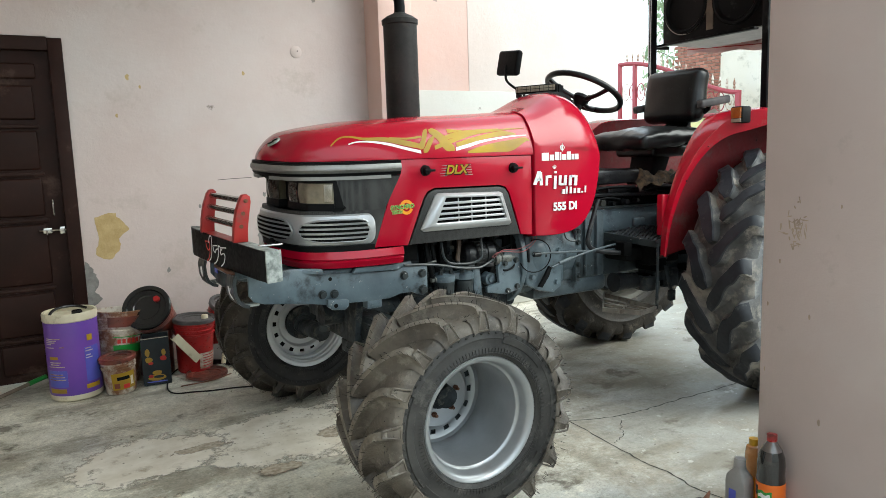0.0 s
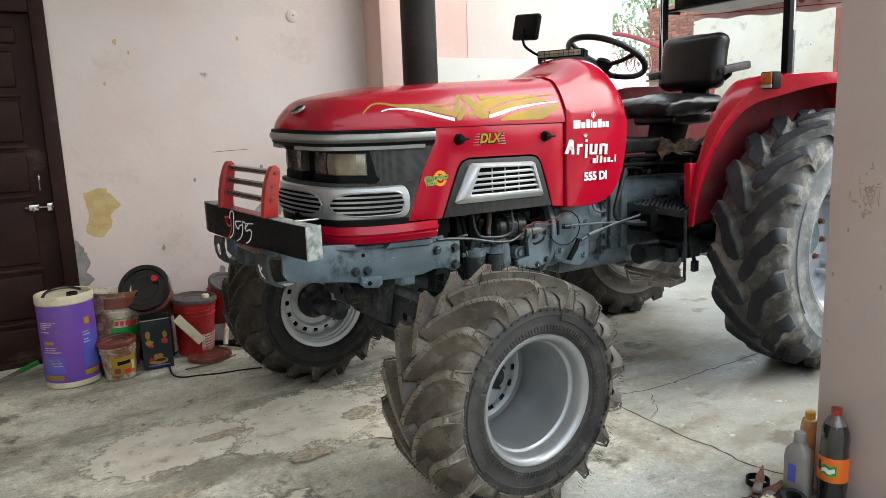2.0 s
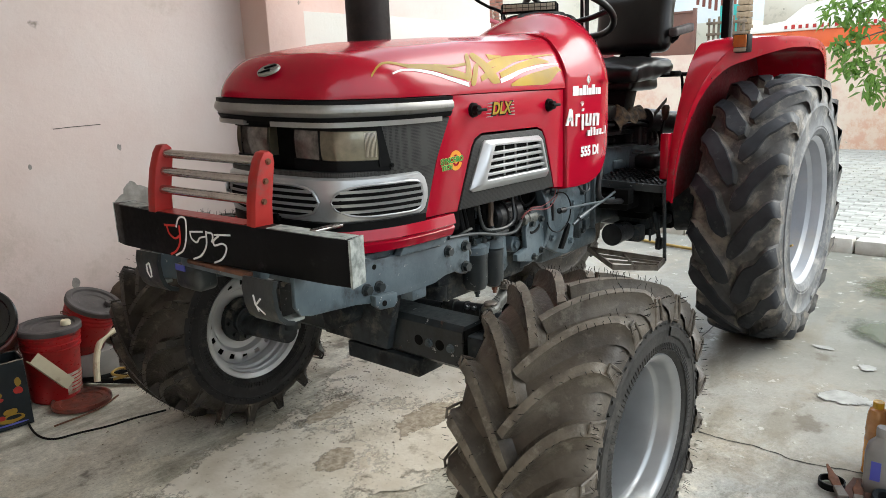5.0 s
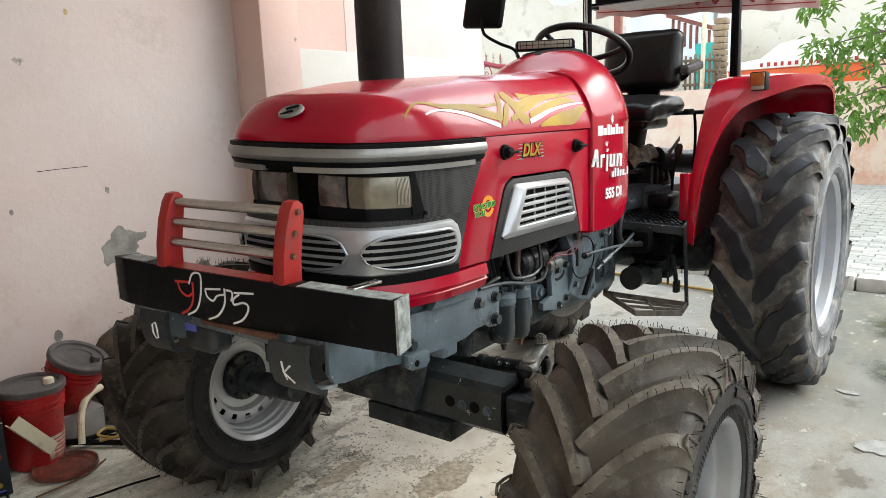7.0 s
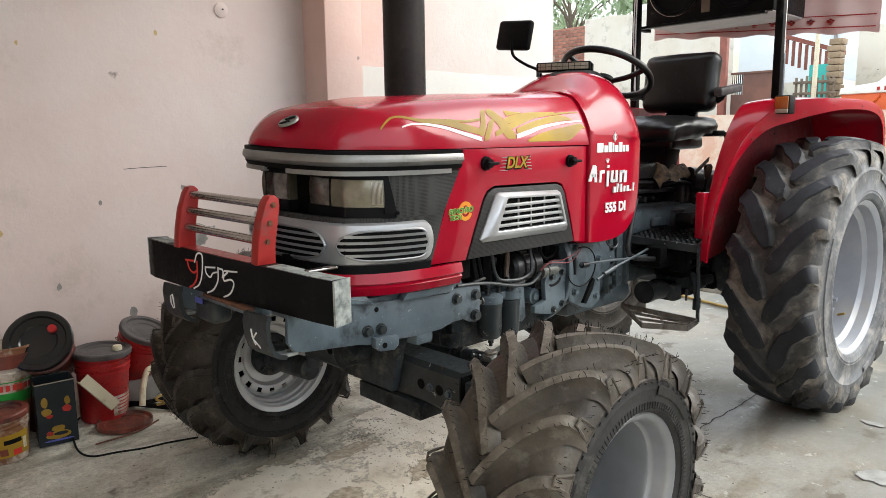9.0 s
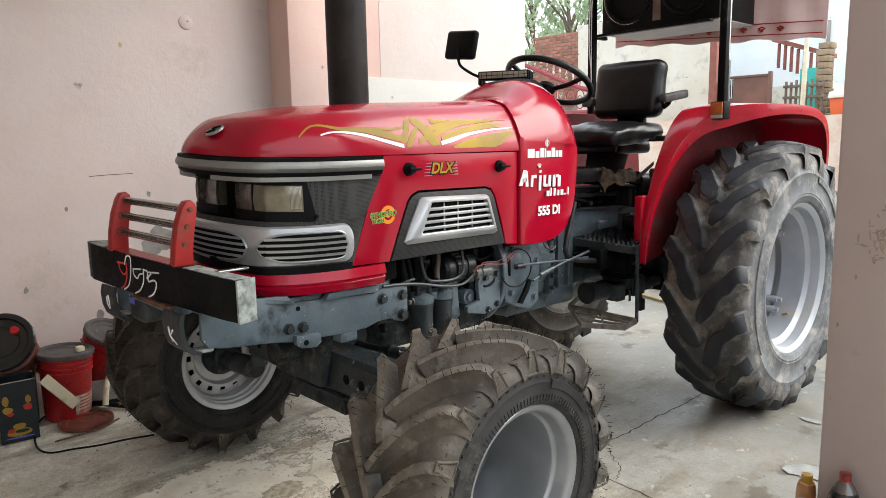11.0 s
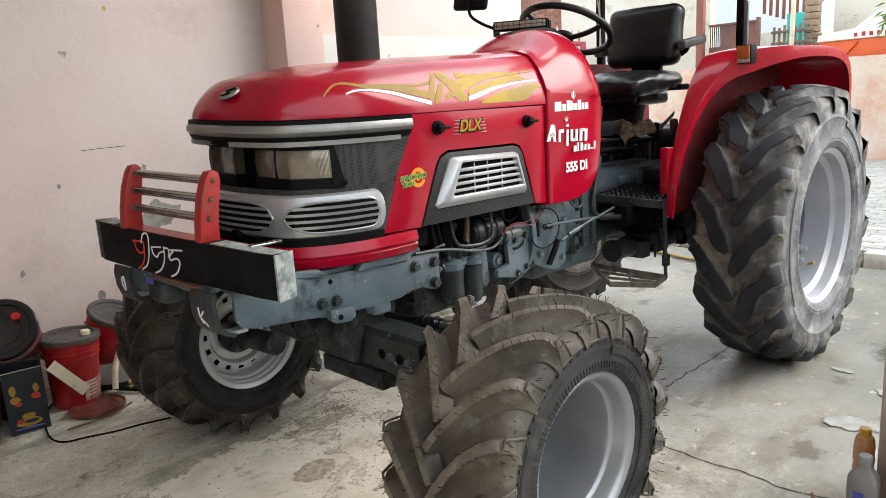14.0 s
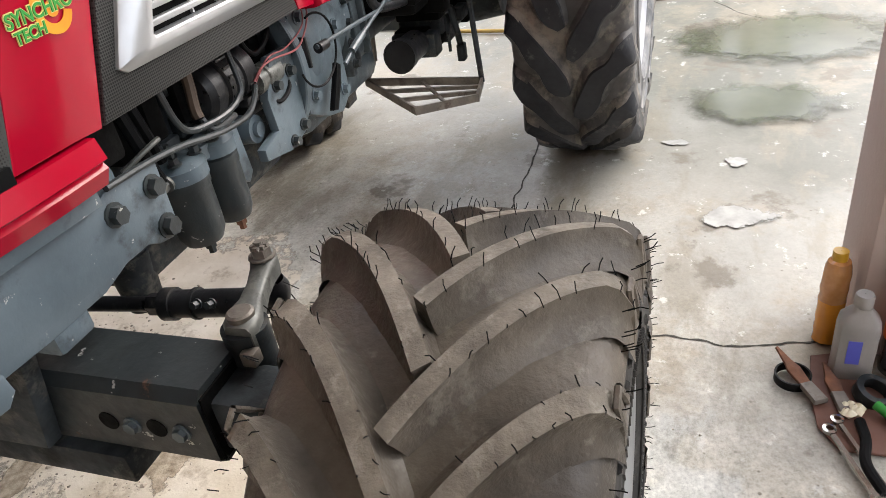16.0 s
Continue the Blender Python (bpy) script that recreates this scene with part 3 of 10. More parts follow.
def box(bm, x0, x1, y0, y1, z0, z1, bev=0.0, seg=2, rot=None):
    vs = [bm.verts.new(p) for p in ((x0, y0, z0), (x1, y0, z0), (x1, y1, z0), (x0, y1, z0), (x0, y0, z1), (x1, y0, z1), (x1, y1, z1), (x0, y1, z1))]
    fs = [bm.faces.new([vs[i] for i in f]) for f in ((3, 2, 1, 0), (4, 5, 6, 7), (0, 1, 5, 4), (1, 2, 6, 5), (2, 3, 7, 6), (3, 0, 4, 7))]
    out = vs
    if bev > 0:
        edges = list({e for f in fs for e in f.edges})
        r = bmesh.ops.bevel(bm, geom=edges, offset=bev, segments=seg, profile=0.5, affect="EDGES")
        out = list({v for f in r["faces"] for v in f.verts} | {v for v in vs if v.is_valid})
    if rot is not None:
        bmesh.ops.transform(bm, matrix=rot, verts=[v for v in out if v.is_valid])
    return out


def prism(bm, pts, axis, a, b, bev=0.0, seg=2):
    """A polygon, given in the plane across the axis, drawn out from a to b."""
    def P(u, v, w):
        return {"x": (w, u, v), "y": (u, w, v), "z": (u, v, w)}[axis]
    lo = [bm.verts.new(P(u, v, a)) for u, v in pts]
    hi = [bm.verts.new(P(u, v, b)) for u, v in pts]
    fs = [bm.faces.new(lo), bm.faces.new(hi[::-1])]
    for i in range(len(pts)):
        j = (i + 1) % len(pts)
        fs.append(bm.faces.new((lo[i], lo[j], hi[j], hi[i])))
    if bev > 0:
        bmesh.ops.recalc_face_normals(bm, faces=fs)
        edges = list({e for f in fs[:2] for e in f.edges})
        bmesh.ops.bevel(bm, geom=edges, offset=bev, segments=seg, profile=0.5, affect="EDGES")


def tube(bm, pts, r, seg=10, cap=True, radii=None):
    """A round bar along a line of points."""
    pts = [Vector(p) for p in pts]
    rings = []
    t0 = (pts[1] - pts[0]).normalized()
    u = t0.orthogonal().normalized()
    for i, p in enumerate(pts):
        t = (pts[min(i + 1, len(pts) - 1)] - pts[max(i - 1, 0)]).normalized()
        u = (u - t * u.dot(t)).normalized()
        v = t.cross(u)
        rr = radii[i] if radii else r
        rings.append([bm.verts.new(p + rr * (math.cos(2 * math.pi * k / seg) * u + math.sin(2 * math.pi * k / seg) * v)) for k in range(seg)])
    for a, b in zip(rings, rings[1:]):
        for k in range(seg):
            bm.faces.new((a[k], a[(k + 1) % seg], b[(k + 1) % seg], b[k]))
    if cap:
        bm.faces.new(rings[0][::-1])
        bm.faces.new(rings[-1])
    return rings


def curve_pts(pts, n=8):
    """Catmull-Rom points through pts."""
    P = [Vector(p) for p in pts]
    P = [2 * P[0] - P[1]] + P + [2 * P[-1] - P[-2]]
    out = []
    for i in range(1, len(P) - 2):
        for k in range(n):
            t = k / n
            out.append(0.5 * ((2 * P[i]) + (P[i + 1] - P[i - 1]) * t + (2 * P[i - 1] - 5 * P[i] + 4 * P[i + 1] - P[i + 2]) * t * t + (3 * P[i] - P[i - 1] - 3 * P[i + 1] + P[i + 2]) * t ** 3))
    out.append(P[-2])
    return out


def cyl(bm, p0, p1, r0, r1=None, seg=20):
    tube(bm, [p0, p1], r0, seg, True, [r0, r0 if r1 is None else r1])


def lathe(bm, prof, centre, axis="y", seg=64, closed=False, skip=None):
    """A profile of (radius, place along the axis) turned round the axis through centre."""
    c = Vector(centre)
    rings = []
    for r, h in prof:
        ring = []
        for k in range(seg):
            a = 2 * math.pi * k / seg
            d = {"y": (r * math.sin(a), h, r * math.cos(a)), "z": (r * math.cos(a), r * math.sin(a), h), "x": (h, r * math.cos(a), r * math.sin(a))}[axis]
            ring.append(bm.verts.new(c + Vector(d)))
        rings.append(ring)
    pairs = list(zip(range(len(rings)), range(1, len(rings))))
    if closed:
        pairs.append((len(rings) - 1, 0))
    for i, j in pairs:
        for k in range(seg):
            if skip and skip(i, k):
                continue
            bm.faces.new((rings[i][k], rings[i][(k + 1) % seg], rings[j][(k + 1) % seg], rings[j][k]))
    return rings


def bolt(bm, p, axis, r=0.011, h=0.012):
    """A hexagon head on a washer."""
    p, a = Vector(p), Vector(axis).normalized()
    tube(bm, [p, p + a * 0.003], r * 1.35, 12)
    tube(bm, [p + a * 0.003, p + a * (0.003 + h)], r, 6)


def sheet(bm, rows, thick=0.0, closed=False):
    """A grid of points as faces; with thick, a solid of that thickness."""
    vs = [[bm.verts.new(p) for p in row] for row in rows]
    fs = []
    for a, b in zip(vs, vs[1:]):
        for k in range(len(a) - (0 if closed else 1)):
            k2 = (k + 1) % len(a)
            fs.append(bm.faces.new((a[k], a[k2], b[k2], b[k])))
    if thick:
        bmesh.ops.recalc_face_normals(bm, faces=fs)
        bmesh.ops.solidify(bm, geom=fs, thickness=thick)
    return vs


def text_bm(body, size, matrix, extrude=0.0008, shear=0.0, bold=0.0):
    """Letters in the built-in font as a bmesh, laid by matrix (letters in its x-y plane)."""
    cu = bpy.data.curves.new("letters", "FONT")
    cu.body, cu.size, cu.extrude, cu.shear, cu.offset = body, size, extrude, shear, bold
    cu.align_x, cu.align_y = "CENTER", "CENTER"
    ob = bpy.data.objects.new("letters", cu)
    scene.collection.objects.link(ob)
    bpy.context.view_layer.update()
    me = bpy.data.meshes.new_from_object(ob.evaluated_get(bpy.context.evaluated_depsgraph_get()))
    bpy.data.objects.remove(ob)
    bm = bmesh.new()
    bm.from_mesh(me)
    bpy.data.meshes.remove(me)
    bmesh.ops.transform(bm, matrix=matrix, verts=bm.verts)
    return bm

# ---- the setting: open car porch beside a house ----
WALL_Y = 5.27


def blotch(cx, cz, pts, n=5):
    """Uneven outline round a few corner points, in a wall's plane."""
    out = curve_pts([(u, v, 0) for u, v in pts + pts[:1]], n)[:-1]
    return [(p.x + 0.012 * noise.noise((p.x * 45, p.y * 45, cx)), p.y + 0.012 * noise.noise((p.x * 45, p.y * 45, cz + 7))) for p in out]


# ground to the horizon, paved yard, porch floor
bm = B()
box(bm, -400, 400, -400, 400, -0.6, -0.06)
solo("ground", bm, M["earth"], "dusty brown earth round the house", "ground", "structure")

bm = B()
xs = [-4.2 + 0.2 * i for i in range(49)]
ys = [-3.2 + 0.2 * i for i in range(48)]
rows = []
for x in xs:
    rows.append([(x, y, 0.004 * noise.noise((x * 0.9, y * 0.9, 2)) - 0.004) for y in ys])
sheet(bm, rows)
floor = solo("floor", bm, M["concrete"], "worn stained concrete porch floor with cracks", "floor", "structure")
bm = B()
box(bm, -4.2, 5.4, -3.2, 6.2, -0.2, -0.02)
part("slab", bm, M["concrete"], floor)

CRACKS = [
    [(2.15, 3.35), (2.14, 3.10), (2.152, 2.95), (2.150, 2.82), (2.128, 2.55), (2.118, 2.40), (2.13, 2.27), (2.112, 2.13), (2.14, 2.0), (2.165, 1.89), (2.20, 1.75)],
    [(2.15, 2.94), (2.25, 2.90), (2.365, 2.86), (2.50, 2.845), (2.62, 2.84), (2.80, 2.845), (3.0, 2.84), (3.2, 2.84), (3.5, 2.86)],
    [(2.37, 2.80), (2.30, 2.73), (2.258, 2.668), (2.20, 2.64), (2.155, 2.62)],
    [(4.4, 0.4), (4.55, 1.3), (4.9, 1.9), (5.3, 2.15)],
]
for k, line in enumerate(CRACKS):
    bm = B()
    pts = curve_pts([(x, y, 0) for x, y in line], 7)
    rows = []
    for i, p in enumerate(pts):
        t = (pts[min(i + 1, len(pts) - 1)] - pts[max(i - 1, 0)]).normalized()
        s = Vector((-t.y, t.x, 0))
        w = (0.0032 if k != 2 else 0.0018) * (1 + 1.1 * noise.noise((i * 0.7, k, 0)))
        q = p + s * 0.012 * noise.noise((i * 0.45, k, 5))
        z = 0.004 * noise.noise((q.x * 0.9, q.y * 0.9, 2)) - 0.0028
        rows.append([(q.x - s.x * w, q.y - s.y * w, z), (q.x, q.y, z + 0.0004), (q.x + s.x * w, q.y + s.y * w, z)])
    sheet(bm, rows)
    part("crack", bm, M["crack"], floor, "dark dirt-filled crack")

# long side wall with the door opening
wall = thing("wall_north", -1, WALL_Y, 0, "old pink plastered wall with scuffs and bare patches", "wall", kind="structure")
bm = B()
box(bm, -4.2, -0.83, WALL_Y, WALL_Y + 0.24, 0, 3.3)
box(bm, -0.83, 0.20, WALL_Y, WALL_Y + 0.24, 2.08, 3.3)
box(bm, 0.20, 2.33, WALL_Y, WALL_Y + 0.24, 0, 3.3)
part("plaster", bm, M["pink"], wall)
PATCHES = [
    ("patch", [(0.285, 0.99), (0.395, 1.012), (0.43, 0.97), (0.476, 0.905), (0.425, 0.85), (0.415, 0.782), (0.353, 0.715), (0.276, 0.759), (0.30, 0.86)], 0.0015),
    ("greypatch", [(1.30, 0.79), (1.345, 0.825), (1.37, 0.87), (1.41, 0.895), (1.435, 0.868), (1.465, 0.858), (1.515, 0.845), (1.55, 0.848), (1.535, 0.815), (1.50, 0.80), (1.495, 0.765), (1.47, 0.74), (1.43, 0.738), (1.39, 0.72), (1.35, 0.71), (1.32, 0.70), (1.31, 0.74)], 0.0015),
    ("greypatch", [(0.207, 0.712), (0.25, 0.66), (0.275, 0.578), (0.25, 0.52), (0.284, 0.467), (0.21, 0.43), (0.204, 0.56)], 0.0015),
]
for key, pts, d in PATCHES:
    bm = B()
    prism(bm, blotch(pts[0][0], pts[0][1], pts), "y", WALL_Y - d, WALL_Y + 0.01)
    part("bare_patch", bm, M[key], wall, "patch where the paint has flaked off")
# round cover plate of a wall socket
bm = B()
lathe(bm, [(0.0005, -0.007), (0.036, -0.007), (0.041, -0.004), (0.042, 0.002)], (1.66, WALL_Y, 2.057), "y", 32)
ob = part("socket_cover", bm, M["pink"], wall, "painted-over round box cover")
bm = B()
tube(bm, [(1.668, WALL_Y - 0.012, 2.062), (1.668, WALL_Y, 2.062)], 0.004, 8)
part("screw", bm, M["plastic"], ob)
# long hairline scratch
bm = B()
tube(bm, [(1.06, WALL_Y, 1.189), (1.15, WALL_Y, 1.193), (1.29, WALL_Y, 1.196)], 0.0018, 6)
part("scratch", bm, M["crack"], wall)
for x, z, r in ((0.55, 1.86, 0.012), (0.62, 1.80, 0.007), (0.47, 1.62, 0.008), (1.37, 1.075, 0.011), (0.93, 1.02, 0.009), (1.05, 0.42, 0.02), (0.70, 0.61, 0.012), (1.28, 1.9, 0.01)):
    bm = B()
    n = 9
    prism(bm, [(x + r * (1 + 0.5 * noise.noise((k, x, z))) * math.cos(2 * math.pi * k / n), z + 1.5 * r * (1 + 0.5 * noise.noise((k, z, x))) * math.sin(2 * math.pi * k / n)) for k in range(n)], "y", WALL_Y - 0.001, WALL_Y + 0.005)
    part("chip", bm, M["greypatch"] if z < 1.2 else M["patch"], wall)

# door
door = thing("door_1", -0.31, WALL_Y, 0, "closed dark brown panelled wooden door with a bolt", "door", kind="structure")
fr = B()
box(fr, 0.125, 0.204, WALL_Y - 0.022, WALL_Y + 0.10, 0, 2.078, 0.006)
box(fr, -0.834, -0.755, WALL_Y - 0.022, WALL_Y + 0.10, 0, 2.078, 0.006)
box(fr, -0.755, 0.125, WALL_Y - 0.020, WALL_Y + 0.10, 2.003, 2.084, 0.006)
part("frame", fr, M["brown"], door)
lf = B()
box(lf, -0.76, 0.13, WALL_Y + 0.03, WALL_Y + 0.07, 0.002, 2.01)
leaf = part("leaf", lf, M["brown"], door)
for z0, z1 in ((0.05, 0.235), (0.285, 0.545), (0.60, 0.97), (1.02, 1.25), (1.30, 1.535), (1.60, 1.80)):
    for x0, x1 in ((-0.70, -0.34), (-0.29, 0.025)):
        bm = B()
        box(bm, x0, x1, WALL_Y + 0.016, WALL_Y + 0.04, z0, z1, 0.014, 3)
        part("panel", bm, M["brown"], leaf)
for z in (0.26, 0.572, 0.995, 1.275, 1.56):
    bm = B()
    box(bm, -0.72, 0.04, WALL_Y + 0.012, WALL_Y + 0.031, z - 0.012, z + 0.012, 0.006)
    part("rail", bm, M["brown"], leaf)
bm = B()
box(bm, -0.72, 0.05, WALL_Y + 0.012, WALL_Y + 0.031, 1.84, 1.93, 0.012, 3)
part("arched_rail", bm, M["brown"], leaf)
bm = B()
tube(bm, [(-0.02, WALL_Y - 0.005, 0.93), (0.15, WALL_Y - 0.005, 0.928)], 0.006, 8)
box(bm, 0.0, 0.05, WALL_Y - 0.012, WALL_Y + 0.032, 0.912, 0.946, 0.003)
box(bm, 0.09, 0.12, WALL_Y - 0.012, WALL_Y + 0.032, 0.905, 0.95, 0.003)
tube(bm, [(0.02, WALL_Y - 0.01, 0.93), (0.02, WALL_Y - 0.03, 0.905)], 0.004, 8)
part("bolt", bm, M["steel"], door, "worn steel sliding bolt")
bm = B()
tube(bm, curve_pts([(0.068, WALL_Y + 0.03, 1.02), (0.068, WALL_Y - 0.012, 1.03), (0.068, WALL_Y - 0.012, 1.11), (0.068, WALL_Y + 0.03, 1.12)], 5), 0.005, 8)
part("handle", bm, M["steel"], door)

# pillar standing out of the side wall, and the wall beyond with its whitish dado
bm = B()
box(bm, 2.195, 2.466, 5.03, 5.60, 0, 3.3, 0.008)
solo("pillar", bm, M["pink2"], "salmon pink plastered pillar standing out of the wall", "pillar", "structure")
bm = B()
box(bm, 2.33, 3.105, 5.30, 5.52, 1.812, 3.3)
solo("wall_porch_end", bm, M["pink2"], "salmon pink wall above a whitish dado", "wall", "structure")
bm = B()
box(bm, 3.105, 4.695, 5.297, 5.52, 1.812, 4.2)
solo("wall_side", bm, M["pale"], "pale pink wall in daylight", "wall", "structure")
bm = B()
box(bm, 2.40, 4.695, 5.285, 5.52, 0, 1.81, 0.004)
solo("dado", bm, M["dado"], "whitish cement dado along the wall", "wall base", "structure")

# near pillar; unseen roof and closing walls added behind the camera
post = thing("porch_pillar", 2.3, 1.6, 0, "dull pink plastered porch pillar with dark smudges", "pillar", kind="structure")
bm = B()
box(bm, 2.116, 2.385, 1.25, 1.868, 0, 3.3, 0.01)
part("shaft", bm, M["pillar"], post)
bm = B()
rnd = random.Random(8)
for k in range(44):
    y = 1.745 + rnd.gauss(0, 0.022)
    z = 1.03 + rnd.gauss(0, 0.032)
    ln, wd, tilt = rnd.uniform(0.004, 0.016), rnd.uniform(0.0010, 0.0028), rnd.uniform(-0.5, 0.5) + rnd.choice((0, 0, 1.5))
    pts = []
    for a in (0, 0.8, 1.6, 2.4, 3.2, 4.0, 4.8, 5.6):
        q = 1 + 0.7 * noise.noise((k * 1.3, a, 3))
        e, f = wd * math.cos(a) * q, ln * math.sin(a) * q
        pts.append((y + e * math.cos(tilt) - f * math.sin(tilt), z + e * math.sin(tilt) + f * math.cos(tilt)))
    prism(bm, pts, "x", 2.1152 - 0.00002 * k, 2.12)
part("smudge", bm, M["smudge"], post, "dirty hand marks")
for y, z, r in ((1.80, 0.93, 0.006), (1.69, 0.76, 0.007), (1.645, 0.42, 0.009), (1.845, 0.55, 0.006), (1.60, 1.12, 0.005), (1.84, 0.78, 0.006)):
    bm = B()
    prism(bm, [(y + r * 0.5 * math.cos(a) * (1 + 0.5 * noise.noise((a, y, z))), z + 1.3 * r * math.sin(a)) for a in (0, 0.8, 1.6, 2.4, 3.2, 4, 4.8, 5.6)], "x", 2.1145, 2.12)
    part("chip", bm, M["smudge"], post)

# Roof out of view, in two slabs cut to shade the inside.
bm = B()
box(bm, -4.4, 2.52, 0.70, 5.55, 3.3, 3.48)
box(bm, -4.4, -1.6, -3.2, 0.70, 3.3, 3.48)
solo("ceiling", bm, M["ceil"], "plain unseen porch roof, its extent set to shape the light", "ceiling", "structure")
# Unseen wall added to keep the west side dim.
bm = B()
box(bm, -4.4, -4.2, -3.2, 5.5, 0, 3.3)
solo("wall_west", bm, M["pink"], "plain pink unseen wall added to close the porch", "wall", "structure")

# Unseen pale wall added to cut sky reflections and bounce light inwards.
bm = B()
box(bm, -9.0, 9.0, -6.2, -6.0, -0.1, 3.0)
solo("wall_south", bm, M["dado"], "plain unseen wall added to limit reflections and bounce light", "wall", "structure")

# boundary wall behind the paved yard
bm = B()
rows = []
for y in [-14 + 0.5 * i for i in range(48)]:
    t = 1.66 + 0.02 * noise.noise((y * 0.7, 0, 0)) if y > 3.4 else 2.3
    rows.append([(12.5, y, -0.1), (12.5, y, t), (12.72, y, t), (12.72, y, -0.1)])
sheet(bm, rows, closed=True)
solo("boundary_wall", bm, M["boundary"], "weathered salmon boundary wall with damp stains", "wall", "structure")

# ---- tractor: wheels ----
CY = 3.31
tractor = thing("tractor", 2.3, CY, 0, "red farm tractor with blue-grey chassis parked on concrete", "tractor")


def tyre_bm(c, R, half, bead, nlug, lug_h, lug_w, sweep, flare, shoulder, seed, phase=0.0, worn=False):
    """Carcass turned from a section, with slanted tread bars that meet in a V and run out into the carcass in a hollow curve.
    Returns the bodies of carcass and bars, and places along the bars' upper edges."""
    bm = B()
    rc = R - lug_h
    wall = rc - shoulder * 1.25 - bead
    flank = [(bead, 0.885), (bead + 0.006, 0.945), (bead + 0.016, 0.98)]
    for f in (0.20, 0.27, 0.80):
        r = bead + f * wall
        flank += [(r - 0.0025, 0.995), (r - 0.001, 1.004), (r + 0.001, 1.004), (r + 0.0025, 0.997)]
    round_off = [(rc - shoulder * 1.1, 0.985), (rc - shoulder * 0.75, 0.955), (rc - shoulder * 0.42, 0.895), (rc - shoulder * 0.18, 0.79), (rc - shoulder * 0.05, 0.52), (rc, 0.0)]
    sec = [(r, -half * a) for r, a in flank + round_off]
    prof = sec + [(r, -h) for r, h in sec[-2::-1]]
    lathe(bm, prof, c, "y", 96)
    for f in bm.faces:
        m = f.calc_center_median()
        f.material_index = 1 if math.hypot(m.x - c[0], m.z - c[2]) > rc - shoulder * 0.95 else 0
    bars = B()
    edges = []

    def surf(y):
        a = min(abs(y) / half, 0.985)
        for (r0, a0), (r1, a1) in zip(round_off, round_off[1:]):
            if a >= a1:
                return r1 + (r0 - r1) * (a - a1) / (a0 - a1)
        return rc

    rnd = random.Random(seed)
    for side in (-1, 1):
        for k in range(nlug):
            phi0 = phase + 2 * math.pi * (k + (0.5 if side > 0 else 0)) / nlug + rnd.uniform(-0.01, 0.01)
            rings = []
            N = 15
            for i in range(N):
                u = i / (N - 1)
                a = (0.05 + 0.95 * u) if worn else (-0.06 + 1.06 * u)
                y = side * half * a
                phi = phi0 + sweep * (1 - u) ** 1.6
                wl = wr = lug_w * (0.85 + 0.15 * u)
                if worn:
                    head = (0.45, 0.92, 1.18, 1.22, 1.14)[i] if i < 5 else 1.0 + 0.22 * u * u
                    wl = lug_w * head * (1 + 0.42 * noise.noise((k * 3.1, u * 4.2, side * 2.0 + c[1])))
                    wr = lug_w * head * (1 + 0.42 * noise.noise((k * 4.7, u * 4.2, side * 3.0 + c[1] + 9)))
                    phi += 0.034 * noise.noise((k * 1.9, u * 4.4, side * 5.0 + c[1]))
                sl = surf(y)
                top = min(R - 0.018 * (abs(a)) ** 2.6 * (R / 0.415), sl + lug_h * (1.0 + 0.45 * max(0, u - 0.55)))
                dphi = -sweep * 1.6 * max(0.02, (1 - u)) ** 0.6
                if worn:
                    top -= 0.008 * abs(noise.noise((k * 2.7, u * 5.0, side * 8.0))) + (0.012 if i == N - 1 else 0.010 if i == 0 else 0)
                tang = Vector((R * dphi, half * 1.06)).normalized()
                nx, ny = tang.y, -tang.x
                fl = flare * (0.35 + 0.65 * min(1, u * 3))
                if worn:
                    ring = ((-wl - fl, sl - 0.004), (-wl - fl * 0.40, sl + (top - sl) * 0.20), (-wl * 1.04, sl + (top - sl) * 0.80), (-wl * 0.90, top), (wr * 0.90, top), (wr * 1.04, sl + (top - sl) * 0.80), (wr + fl * 0.40, sl + (top - sl) * 0.20), (wr + fl, sl - 0.004))
                else:
                    ring = ((-wl - fl, sl - 0.004), (-wl - fl * 0.34, sl + (top - sl) * 0.20), (-wl * 1.06, sl + (top - sl) * 0.62), (-wl, top), (wr, top), (wr * 1.06, sl + (top - sl) * 0.62), (wr + fl * 0.34, sl + (top - sl) * 0.20), (wr + fl, sl - 0.004))
                pts = []
                for w, r in ring:
                    f = phi + w * nx / R
                    yy = y + side * w * ny * 0.8
                    pts.append((c[0] - r * math.sin(f), c[1] + yy, c[2] + r * math.cos(f)))
                rings.append([bars.verts.new(p) for p in pts])
                edges.append((Vector(pts[3]), Vector((-math.sin(phi), 0, math.cos(phi)))))
                edges.append((Vector(pts[4]), Vector((-math.sin(phi), 0, math.cos(phi)))))
            # foot of the bar down the shoulder
            y = side * half * (1.0 if worn else 1.012)
            pts = []
            drop = 0.0 if worn else 0.50
            lw = lug_w * (1.25 if worn else 1.0)
            for w, r in ((-lw - flare * 0.4, rc - shoulder * (1.6 - drop)), (-lw - flare * 0.15, rc - shoulder * (1.5 - drop)), (-lw * 0.9, rc - shoulder * (1.4 - drop)), (-lw * 0.75, rc - shoulder * (1.25 - drop)), (lw * 0.75, rc - shoulder * (1.25 - drop)), (lw * 0.9, rc - shoulder * (1.4 - drop)), (lw + flare * 0.15, rc - shoulder * (1.5 - drop)), (lw + flare * 0.4, rc - shoulder * (1.6 - drop))):
                f = phi0 - 0.015 + w / R
                pts.append((c[0] - r * math.sin(f), c[1] + y, c[2] + r * math.cos(f)))
            rings.append([bars.verts.new(p) for p in pts])
